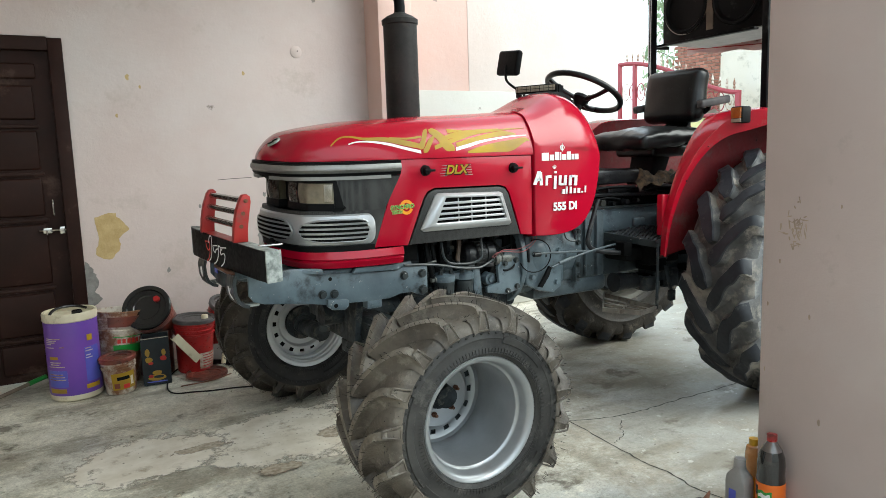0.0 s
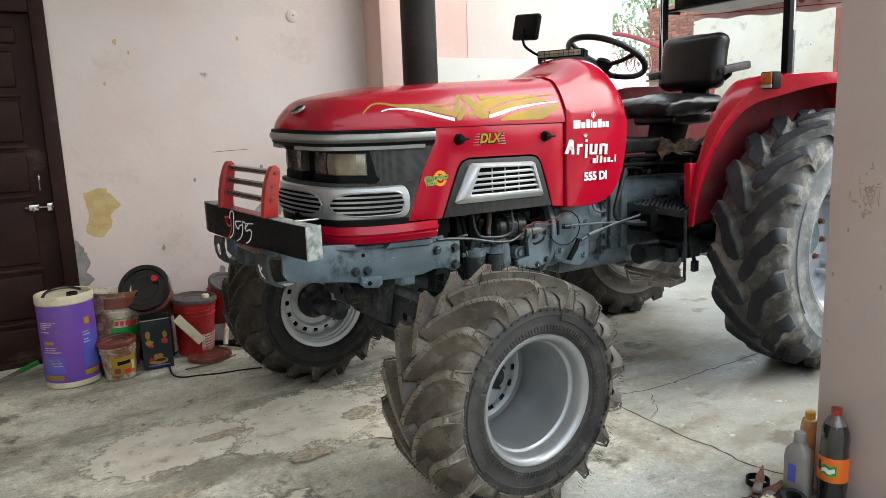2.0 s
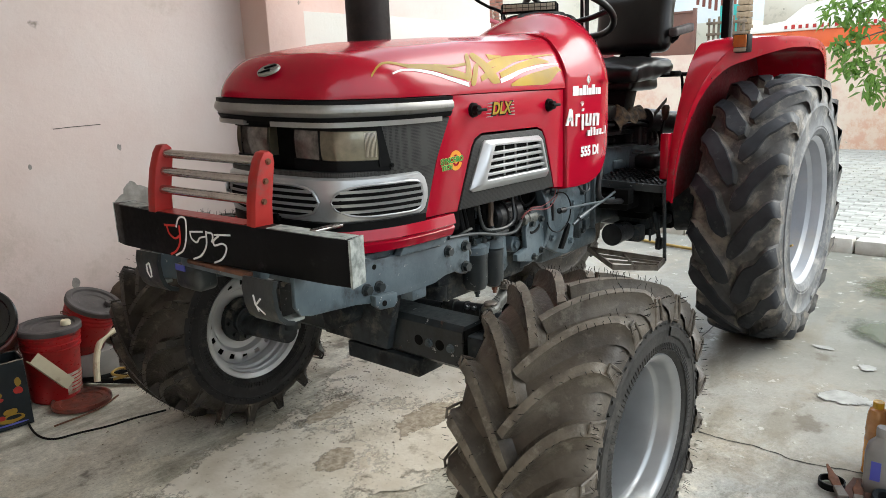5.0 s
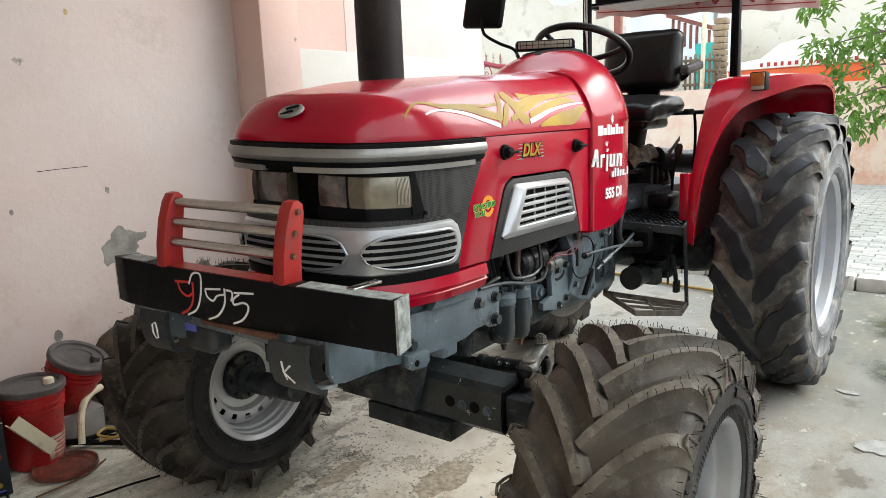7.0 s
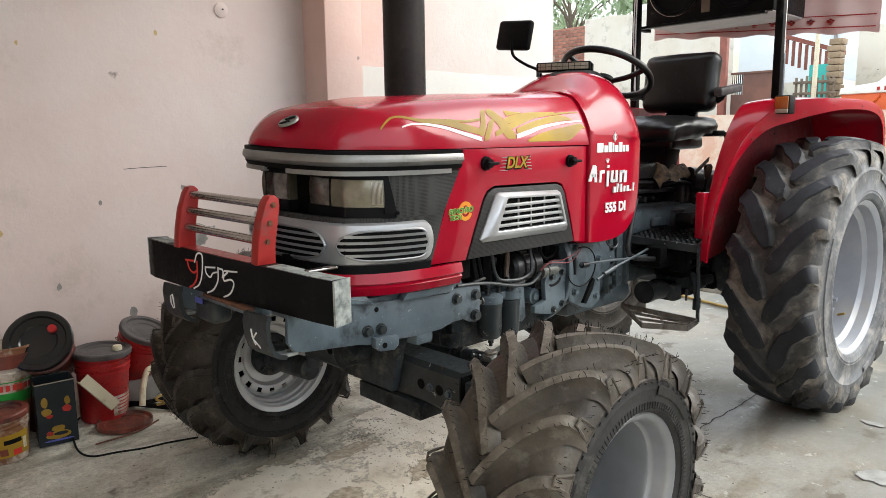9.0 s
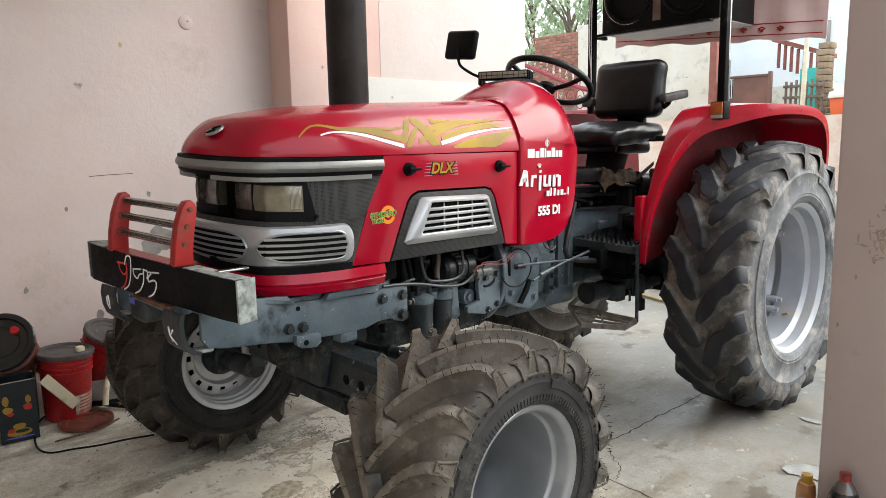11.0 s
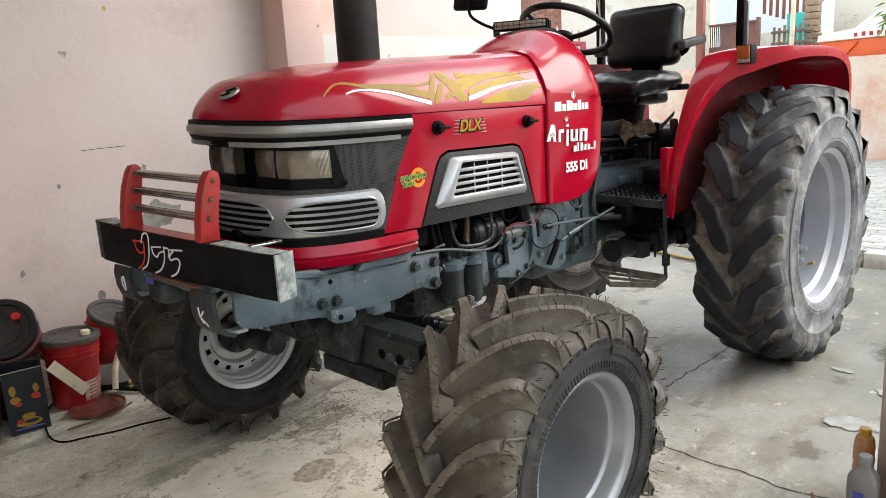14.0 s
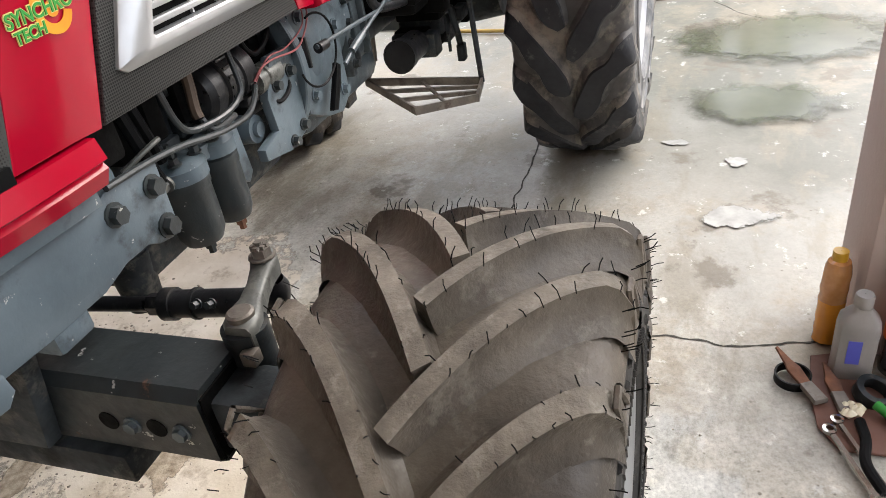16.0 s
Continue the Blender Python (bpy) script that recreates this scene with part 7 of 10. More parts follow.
for cx, r in ((1.588, 0.052), (1.697, 0.045)):
    lathe(bm, [(0.001, 0.775), (r * 0.7, 0.772), (r, 0.760), (r, 0.735)], (cx, 3.135, 0), "z", 24)
prism(bm, [(1.56, 0.742), (1.73, 0.736), (1.73, 0.768), (1.56, 0.772)], "y", 3.115, 3.175, 0.006)
head = part("filter_head", bm, M["grey"], engine, "cast filter head")
for x, y, z in ((1.560, 3.115, 0.772), (1.612, 3.108, 0.772), (1.588, 3.145, 0.774), (1.672, 3.110, 0.770), (1.718, 3.128, 0.770)):
    bm = B()
    bolt(bm, (x, y, z), (0, 0, 1), 0.010, 0.012)
    bolt(bm, (x, y, z + 0.012), (0, 0, 1), 0.006, 0.010)
    part("bolt", bm, M["axlegrey"], head)
bm = B()
tube(bm, [(1.515, 3.125, 0.748), (1.545, 3.128, 0.750)], 0.013, 6)
tube(bm, [(1.530, 3.126, 0.749), (1.536, 3.127, 0.750)], 0.018, 12)
part("union", bm, M["castolive"], head)
bm = B()
lathe(bm, [(0.001, 1.690), (0.030, 1.690), (0.050, 1.698), (0.060, 1.712), (0.060, 1.742), (0.054, 1.745), (0.054, 1.753), (0.061, 1.756), (0.061, 1.800), (0.055, 1.803), (0.055, 1.812), (0.060, 1.815), (0.058, 1.856), (0.030, 1.868), (0.001, 1.868)], (0, 3.155, 0.842), "x", 36)
alt = part("alternator", bm, M["oilblack"], engine, "black ribbed alternator", 30)
for k in range(9):
    a = 1.9 + 0.32 * k
    bm = B()
    p = Vector((1.778, 3.155 + 0.0605 * math.cos(a), 0.842 + 0.0605 * math.sin(a)))
    box(bm, p.x - 0.018, p.x + 0.018, p.y - 0.003, p.y + 0.003, p.z - 0.003, p.z + 0.003)
    part("rib", bm, M["oilblack"], alt)
bm = B()
lathe(bm, [(0.001, 1.842), (0.016, 1.842), (0.018, 1.850), (0.028, 1.853), (0.029, 1.872), (0.026, 1.875), (0.026, 1.884), (0.029, 1.887), (0.029, 1.940), (0.024, 1.944), (0.024, 1.962), (0.014, 1.966), (0.001, 1.966)], (0, 3.115, 0.812), "x", 28)
sol = part("solenoid", bm, M["castolive"], engine, "dull silver-grey starter solenoid", 30)
bm = B()
bolt(bm, (1.842, 3.108, 0.818), (-1, 0, 0), 0.010, 0.014)
bolt(bm, (1.842, 3.125, 0.800), (-1, 0, 0), 0.008, 0.010)
box(bm, 1.800, 1.846, 3.10, 3.135, 0.780, 0.800, 0.005)
part("terminal", bm, M["oilblack"], sol)
bm = B()
cyl(bm, (1.845, 3.165, 0.772), (1.99, 3.165, 0.768), 0.040, 0.040, 24)
part("starter", bm, M["oilblack"], engine)
bm = B()
prism(bm, [(1.745, 0.800), (1.785, 0.795), (1.800, 0.64), (1.780, 0.622), (1.752, 0.640)], "y", 3.135, 3.175, 0.006)
part("sump_boss", bm, M["grey"], engine)
bm = B()
prism(bm, [(1.86, 0.775), (1.905, 0.850), (2.005, 0.845), (1.987, 0.655), (1.902, 0.638), (1.80, 0.660), (1.80, 0.686), (1.868, 0.700)], "y", 3.092, 3.115, 0.004)
plate = part("engine_plate", bm, M["grey"], engine, "chipped blue-grey mounting plate")
for x, z in ((1.965, 0.80), (1.968, 0.672), (1.915, 0.655), (1.90, 0.79)):
    bm = B()
    bolt(bm, (x, 3.092, z), (0, -1, 0), 0.011, 0.012)
    part("bolt", bm, M["axlegrey"], plate)
bm = B()
cyl(bm, (1.845, 3.13, 0.715), (1.845, 3.17, 0.715), 0.030, 0.034, 20)
cyl(bm, (1.845, 3.12, 0.715), (1.845, 3.135, 0.715), 0.016, 0.018, 16)
part("boss", bm, M["grey"], engine)
PIPES = [
    ([(1.345, 3.052, 0.845), (1.44, 3.055, 0.838), (1.531, 3.06, 0.824), (1.60, 3.06, 0.808), (1.665, 3.06, 0.796), (1.742, 3.065, 0.791), (1.80, 3.08, 0.805), (1.84, 3.10, 0.812)], 0.006, "axlegrey"),
    ([(1.555, 3.12, 0.96), (1.553, 3.09, 0.925), (1.560, 3.08, 0.860), (1.585, 3.08, 0.828), (1.636, 3.08, 0.816), (1.70, 3.08, 0.812), (1.745, 3.08, 0.822), (1.765, 3.08, 0.85), (1.770, 3.10, 0.96)], 0.0062, "axlegrey"),
    ([(1.665, 3.13, 0.96), (1.660, 3.11, 0.905), (1.648, 3.105, 0.845), (1.645, 3.10, 0.825)], 0.0105, "brownhose"),
    ([(1.645, 3.095, 0.824), (1.650, 3.085, 0.803), (1.67, 3.08, 0.796), (1.722, 3.08, 0.799)], 0.0062, "axlegrey"),
    ([(1.495, 3.14, 0.95), (1.500, 3.12, 0.85), (1.515, 3.12, 0.78), (1.535, 3.13, 0.755)], 0.012, "plastic"),
    ([(1.53, 3.15, 0.95), (1.535, 3.13, 0.86), (1.55, 3.13, 0.785)], 0.010, "plastic"),
    ([(1.88, 3.13, 0.95), (1.86, 3.12, 0.90), (1.90, 3.12, 0.86), (1.98, 3.13, 0.88), (2.02, 3.15, 0.93)], 0.006, "plastic"),
    ([(1.827, 3.09, 0.826), (1.850, 3.08, 0.846), (1.90, 3.078, 0.848), (1.989, 3.075, 0.838), (2.04, 3.075, 0.858), (2.081, 3.08, 0.893), (2.09, 3.09, 0.93)], 0.0022, "pinkwire"),
    ([(1.835, 3.10, 0.812), (1.88, 3.08, 0.856), (1.96, 3.08, 0.852), (2.05, 3.08, 0.876), (2.075, 3.09, 0.93)], 0.0018, "pinkwire"),
    ([(2.26, 3.09, 0.91), (2.27, 3.08, 0.875), (2.31, 3.075, 0.86), (2.34, 3.08, 0.875), (2.335, 3.09, 0.91)], 0.0035, "axlegrey"),
    ([(1.88, 3.11, 0.775), (1.90, 3.09, 0.755), (1.95, 3.09, 0.77), (1.96, 3.11, 0.80)], 0.005, "plastic"),
    ([(1.45, 3.12, 0.815), (1.50, 3.10, 0.835), (1.53, 3.10, 0.838)], 0.005, "castolive"),
]
for pts, r, key in PIPES:
    bm = B()
    tube(bm, curve_pts(pts, 6), r, 8)
    part("pipe" if r > 0.005 else "wire", bm, M[key], engine)
rnd = random.Random(12)
for k in range(26):
    x, z = rnd.uniform(1.48, 2.02), rnd.uniform(0.68, 0.96)
    bm = B()
    if k % 3:
        w, h = rnd.uniform(0.015, 0.04), rnd.uniform(0.012, 0.035)
        box(bm, x - w, x + w, 3.17, 3.195, z - h, z + h, 0.005)
        part("casting_boss", bm, M["greyold"], engine)
    else:
        bolt(bm, (x, 3.185, z), (0, -1, 0), rnd.uniform(0.008, 0.013), 0.012)
        part("bolt", bm, M["greyold"], engine)
bm = B()
cyl(bm, (1.50, 3.25, 0.50), (1.50, 3.25, 0.62), 0.035, 0.045, 18)
part("drain_plug", bm, M["greyold"], engine)

# gearbox, bell housing, rear axle
gear = group_part("transmission", "oily blue-grey gearbox and rear axle housing")
bm = B()
lathe(bm, [(0.14, 2.05), (0.20, 2.06), (0.215, 2.10), (0.215, 2.14), (0.19, 2.20), (0.165, 2.34), (0.165, 2.42)], (0, CY, 0.80), "x", 40)
part("bell_housing", bm, M["grey"], gear)
for k in range(12):
    a = 2 * math.pi * k / 12
    bm = B()
    bolt(bm, (2.148, CY - 0.200 * math.cos(a), 0.80 + 0.200 * math.sin(a)), (1, 0, 0), 0.010, 0.012)
    part("bolt", bm, M["greyold"], gear)
bm = B()
box(bm, 2.10, 2.30, 3.13, 3.49, 0.635, 0.99, 0.03)
part("clutch_housing", bm, M["grey"], gear)
bm = B()
box(bm, 2.28, 2.62, 3.18, 3.45, 0.635, 0.99, 0.03)
box(bm, 2.58, 3.10, 3.25, 3.39, 0.62, 0.985, 0.02)
box(bm, 3.05, 3.62, 3.14, 3.50, 0.55, 0.98, 0.05)
box(bm, 2.14, 2.64, 3.19, 3.44, 0.555, 0.65, 0.03)
part("gearbox", bm, M["gearboxgrey"], gear)
# bolted flange and ribs on the housing's side
bm = B()
box(bm, 2.385, 2.415, 3.150, 3.19, 0.63, 0.985, 0.006)
for x in (2.46, 2.54):
    box(bm, x, x + 0.012, 3.160, 3.20, 0.65, 0.97, 0.004)
part("flange", bm, M["gearboxgrey"], gear)
for k in range(6):
    bm = B()
    bolt(bm, (2.40, 3.150, 0.665 + 0.058 * k), (0, -1, 0), 0.011, 0.013)
    part("bolt", bm, M["axlegrey"], gear)
bm = B()
lathe(bm, [(0.20, 1.992), (0.236, 1.992), (0.239, 1.996), (0.239, 2.016), (0.236, 2.020), (0.20, 2.020)], (0, CY, 0.79), "x", 56)
part("bell_flange", bm, M["grey"], gear)
bm = B()
tube(bm, [(2.062 + 0.094 * math.cos(a), 3.065, 0.812 + 0.080 * math.sin(a)) for a in [0.2 * q for q in range(-14, 10)]], 0.0028, 6)
part("cable_loop", bm, M["plastic"], gear)
bm = B()
prism(bm, [(2.035, 0.665), (2.12, 0.625), (2.20, 0.605), (2.255, 0.635), (2.265, 0.86), (2.20, 0.905), (2.035, 0.905)], "y", 3.105, 3.14, 0.010)
for x, z in ((2.07, 0.70), (2.22, 0.66), (2.235, 0.82), (2.07, 0.885)):
    bolt(bm, (x, 3.105, z), (0, -1, 0), 0.012, 0.012)
part("side_cover", bm, M["grey"], gear)
bm = B()
cyl(bm, (3.395, 2.72, 0.662), (3.395, 3.90, 0.662), 0.085, None, 28)
cyl(bm, (3.395, 2.95, 0.662), (3.395, 3.08, 0.662), 0.15, 0.17, 28)
part("rear_axle", bm, M["greyold"], gear)
bm = B()
cyl(bm, (2.64, 3.10, 0.61), (2.75, 3.10, 0.605), 0.045, None, 22)
cyl(bm, (2.60, 3.10, 0.612), (2.642, 3.10, 0.610), 0.052, 0.050, 22)
part("hydraulic_filter", bm, M["oilblack"], gear)
RODS = [
    ([(2.035, 3.05, 0.826), (2.28, 3.05, 0.813), (2.42, 3.055, 0.802), (2.80, 3.13, 0.775)], 0.0055),
    ([(2.152, 3.05, 0.747), (2.228, 3.05, 0.771), (2.36, 3.05, 0.798), (2.44, 3.055, 0.808), (2.80, 3.13, 0.83)], 0.0055),
    ([(2.195, 3.048, 0.764), (2.275, 3.048, 0.782)], 0.0095),
]
for pts, r in RODS:
    bm = B()
    tube(bm, pts, r, 10)
    part("linkage_rod", bm, M["gearboxgrey"], gear)
bm = B()
prism(bm, [(2.085, 0.655), (2.108, 0.648), (2.150, 0.70), (2.168, 0.742), (2.152, 0.752), (2.128, 0.715)], "y", 3.07, 3.085, 0.003)
part("lever", bm, M["black"], gear)
bm = B()
box(bm, 2.024, 2.034, 3.068, 3.10, 0.782, 0.852, 0.003)
cyl(bm, (2.04, 3.05, 0.822), (2.08, 3.05, 0.82), 0.012, None, 12)
part("clevis", bm, M["oilblack"], gear)
rnd = random.Random(31)
for k in range(18):
    x, z = rnd.uniform(2.82, 3.25), rnd.uniform(0.56, 0.76)
    bm = B()
    w, h = rnd.uniform(0.02, 0.06), rnd.uniform(0.015, 0.05)
    yy = rnd.uniform(3.04, 3.10)
    box(bm, x - w, x + w, yy, 3.20, z - h, z + h, 0.008)
    part("linkage_piece", bm, M["dark"] if k % 2 else M["greyold"], gear)
bm = B()
tube(bm, [(2.90, 3.02, 0.68), (2.92, 3.01, 0.58), (2.94, 3.01, 0.52)], 0.011, 10)
box(bm, 2.915, 2.955, 2.995, 3.022, 0.485, 0.545, 0.006)
tube(bm, [(2.85, 3.02, 0.60), (2.85, 3.02, 0.545)], 0.006, 8)
part("pto_lever", bm, M["greyold"], gear)
bm = B()
tube(bm, [(3.55, 3.12, 0.52), (4.05, 2.98, 0.40)], 0.022, 10)
part("lift_arm", bm, M["greyold"], gear)
bm = B()
tube(bm, [(3.55, 3.50, 0.52), (4.05, 3.64, 0.40)], 0.022, 10)
part("lift_arm", bm, M["greyold"], gear)

# platform, step
plat = group_part("footboard", "black ribbed footboard with a hanging step")
FA, FB, FC = Vector((2.693, 2.898, 0.845)), Vector((2.640, 3.210, 0.866)), Vector((3.06, 2.965, 0.858))


def board(u, v, h=0.0):
    """Place on the footboard: u inwards, v to the rear, h above it."""
    q = FA + (FB - FA) * u + (FC - FA) * v
    return Vector((q.x, q.y, q.z + h))


def slab(bm, u0, u1, v0, v1, h0, h1):
    lo = [bm.verts.new(board(u, v, h0)) for u, v in ((u0, v0), (u1, v0), (u1, v1), (u0, v1))]
    hi = [bm.verts.new(board(u, v, h1)) for u, v in ((u0, v0), (u1, v0), (u1, v1), (u0, v1))]
    bm.faces.new(lo[::-1])
    bm.faces.new(hi)
    for k in range(4):
        bm.faces.new((lo[k], lo[(k + 1) % 4], hi[(k + 1) % 4], hi[k]))


bm = B()
slab(bm, 0, 1, 0, 1, -0.022, -0.004)
bmesh.ops.bevel(bm, geom=list(bm.edges), offset=0.004, segments=2, affect="EDGES", profile=0.5)
part("plate", bm, M["axlegrey"], plat)
# rubber mat of uneven scales with gaps between them
bm = B()
slab(bm, 0.04, 0.98, 0.04, 0.98, -0.006, -0.002)
part("mat", bm, M["plastic"], plat, "black rubber mat")
bm = B()
rnd = random.Random(3)
for i in range(12):
    for j in range(13):
        u, v = 0.06 + 0.077 * i + (0.038 if j % 2 else 0), 0.06 + 0.07 * j
        if u > 0.93:
            continue
        du, dv = 0.036 * rnd.uniform(0.75, 1.05), 0.036 * rnd.uniform(0.75, 1.05)
        h = 0.003 + rnd.uniform(0, 0.005)
        base = [bm.verts.new(board(u + du * x, v + dv * y, -0.003)) for x, y in ((-1, 0), (0, -1), (1, 0), (0, 1))]
        top = [bm.verts.new(board(u + du * 0.72 * x, v + dv * 0.72 * y, h + rnd.uniform(-0.002, 0.002))) for x, y in ((-1, 0), (0, -1), (1, 0), (0, 1))]
        bm.faces.new(top)
        for k in range(4):
            bm.faces.new((base[k], base[(k + 1) % 4], top[(k + 1) % 4], top[k]))
ob = part("tread_pattern", bm, M["vinyl"], plat)
tagged(ob, kind="stuff")
bm = B()
slab(bm, -0.012, 1.0, -0.02, 0.035, -0.034, 0.0)
slab(bm, -0.012, 0.035, -0.02, 1.0, -0.034, 0.0)
part("edge", bm, M["axlegrey"], plat, "worn pale steel edge")
# Bracket mass coloured black to carry the shade under the footboard.
bm = B()
box(bm, 2.62, 2.98, 3.03, 3.20, 0.725, 0.80, 0.02)
box(bm, 2.60, 2.66, 3.02, 3.10, 0.76, 0.83, 0.008)
box(bm, 2.74, 2.80, 2.98, 3.06, 0.70, 0.82, 0.008)
part("bracket", bm, M["dark"], plat, "bracket blackened for the shade under the footboard")
bm = B()
tube(bm, curve_pts([(2.475, 3.08, 1.06), (2.43, 3.07, 0.96), (2.395, 3.065, 0.87), (2.405, 3.065, 0.825), (2.45, 3.065, 0.80), (2.53, 3.06, 0.785), (2.66, 3.05, 0.77)], 6), 0.0125, 12)
part("support_tube", bm, M["oilblack"], plat)
bm = B()
for a, b in (((2.712, 2.90, 0.83), (2.70, 2.888, 0.70)), ((2.70, 2.888, 0.70), (2.680, 2.872, 0.498))):
    tube(bm, [a, b], 0.0085, 6)
part("strut", bm, M["greyold"], plat)
STEP = [(2.69, 3.27, 0.505), (2.445, 3.01, 0.502), (2.55, 2.852, 0.498), (2.680, 2.872, 0.502)]
bm = B()
for a, b in list(zip(STEP, STEP[1:] + STEP[:1])) + [((2.80, 3.28, 0.54), STEP[0])]:
    a, b = Vector(a), Vector(b)
    t = (b - a).normalized()
    s = t.cross(Vector((0, 0, 1))).normalized() * 0.004
    rows = []
    for p in (a - t * 0.003, b + t * 0.003):
        rows.append([p - s - Vector((0, 0, 0.012)), p + s - Vector((0, 0, 0.012)), p + s + Vector((0, 0, 0.012)), p - s + Vector((0, 0, 0.012))])
    vs = sheet(bm, rows, closed=True)
    bm.faces.new(vs[0])
    bm.faces.new(vs[1][::-1])
tube(bm, [(2.80, 3.28, 0.54), (2.80, 3.27, 0.66)], 0.012, 6)
step = part("step", bm, M["ironbare"], plat, "dusty dark flat-bar step")
for f in (0.36, 0.66):
    a = Vector(STEP[0]).lerp(Vector(STEP[1]), f)
    b = Vector(STEP[3]).lerp(Vector(STEP[2]), f)
    bm = B()
    tube(bm, [a, b], 0.008, 4)
    part("slat", bm, M["ironbare"], step)
bm = B()
tube(bm, [Vector(STEP[1]).lerp(Vector(STEP[2]), 0.5), Vector(STEP[0]).lerp(Vector(STEP[3]), 0.5)], 0.006, 4)
part("cross_bar", bm, M["ironbare"], step)

# controls, levers, rag, console between cowl and seat
ctrl = group_part("controls", "black gear console with levers and hoses")
bm = B()
prism(bm, [(2.58, 0.862), (3.12, 0.868), (3.10, 0.982), (2.58, 0.996)], "y", 3.232, 3.40, 0.008)
panel = part("gear_panel", bm, M["grey"], ctrl, "blue-grey panel behind the footboard")
bm = B()
box(bm, 2.862, 2.945, 3.212, 3.236, 0.882, 0.928, 0.010, 3)
part("boss", bm, M["grey"], panel)
bm = B()
prism(bm, [(2.56, 0.998), (3.11, 0.984), (3.11, 0.990), (2.56, 1.004)], "y", 3.214, 3.30, 0.002)
part("ledge", bm, M["axlegrey"], panel)
# A solid black block stands in for the shade inside the recess.
bm = B()
box(bm, 2.56, 3.16, 3.30, 3.46, 0.99, 1.05, 0.004)
part("recess", bm, M["dark"], ctrl)
for x, z, r in ((2.68, 1.018, 0.022), (2.76, 1.012, 0.014), (2.86, 1.016, 0.018), (2.94, 1.020, 0.012)):
    bm = B()
    cyl(bm, (x, 3.30, z), (x, 3.262, z), r, r * 0.85, 16)
    part("plug", bm, M["castolive"] if r > 0.02 else M["oilblack"], ctrl)
bm = B()
prism(bm, [(2.54, 1.058), (3.17, 1.040), (3.19, 1.052), (3.19, 1.062), (2.54, 1.076)], "y", 3.252, 3.50, 0.006)
prism(bm, [(3.12, 0.99), (3.19, 0.99), (3.20, 1.050), (3.14, 1.050)], "y", 3.258, 3.45, 0.006)
part("lid", bm, M["oilblack"], ctrl, "oily black lid over the gears")
bm = B()
box(bm, 3.055, 3.105, 3.275, 3.34, 1.055, 1.125, 0.008)
box(bm, 2.60, 2.66, 3.27, 3.34, 1.065, 1.13, 0.008)
box(bm, 2.74, 2.98, 3.29, 3.42, 1.060, 1.095, 0.012)
part("block", bm, M["oilblack"], ctrl)
bm = B()
box(bm, 3.14, 3.42, 3.20, 3.50, 0.86, 1.095, 0.03, 3)
box(bm, 3.20, 3.30, 3.175, 3.22, 0.93, 1.01, 0.012)
for k in range(3):
    box(bm, 3.15 + 0.07 * k, 3.165 + 0.07 * k, 3.19, 3.21, 0.88, 1.07, 0.003)
part("hydraulic_body", bm, M["oilblack"], ctrl, "oily black hydraulic housing")
bm = B()
box(bm, 3.02, 3.22, 3.08, 3.20, 0.868, 0.945, 0.025, 3)
part("pedal_box", bm, M["oilblack"], ctrl)
bm = B()
cyl(bm, (3.20, 3.22, 1.105), (3.43, 3.12, 1.075), 0.062, 0.060, 28)
cyl(bm, (3.43, 3.12, 1.075), (3.445, 3.113, 1.073), 0.064, 0.064, 28)
cyl(bm, (3.445, 3.113, 1.073), (3.46, 3.107, 1.071), 0.03, 0.028, 18)
part("lift_cylinder", bm, M["axlegrey"], ctrl)
for pts, r, key in (([(2.98, 3.25, 1.085), (3.08, 3.225, 1.095), (3.16, 3.20, 1.085), (3.225, 3.18, 1.045), (3.235, 3.175, 0.995), (3.19, 3.18, 0.975)], 0.009, "oilblack"), ([(2.95, 3.25, 1.105), (3.10, 3.22, 1.115), (3.20, 3.19, 1.09), (3.265, 3.165, 1.03), (3.27, 3.16, 0.95), (3.22, 3.16, 0.915)], 0.008, "plastic"), ([(2.56, 3.26, 1.09), (2.70, 3.24, 1.105), (2.90, 3.25, 1.10)], 0.008, "plastic"), ([(3.02, 3.20, 0.95), (3.10, 3.16, 0.955), (3.22, 3.15, 0.945)], 0.006, "axlegrey"), ([(2.58, 3.25, 1.03), (2.66, 3.22, 1.05), (2.78, 3.24, 1.035)], 0.006, "plastic")):
    bm = B()
    tube(bm, curve_pts(pts, 6), r, 8)
    part("hose", bm, M[key], ctrl)
bm = B()
tube(bm, [(3.235, 3.15, 0.93), (3.205, 3.129, 1.054), (3.160, 3.095, 1.12)], 0.007, 8)
lever = part("gear_lever", bm, M["oilblack"], ctrl, "thin lever with a dark knob")
bm = B()
lathe(bm, [(0.001, 1.186), (0.015, 1.184), (0.021, 1.172), (0.019, 1.145), (0.012, 1.115), (0.009, 1.108)], (3.152, 3.089, 0), "z", 18)
part("knob", bm, M["brownhose"], lever, "dark brown pear-shaped knob")
bm = B()
tube(bm, curve_pts([(3.20, 3.03, 1.05), (3.22, 3.03, 1.20), (3.20, 3.03, 1.32), (3.175, 3.04, 1.338)], 6), 0.0075, 8)
box(bm, 3.10, 3.19, 3.025, 3.055, 1.325, 1.352, 0.009)
part("hand_lever", bm, M["plastic"], ctrl)
bm = B()
prism(bm, [(2.99, 1.135), (3.13, 1.200), (3.135, 1.222), (2.99, 1.158)], "y", 3.075, 3.081, 0.002)
part("link_bar", bm, M["castolive"], ctrl)
bm = B()
rows = []
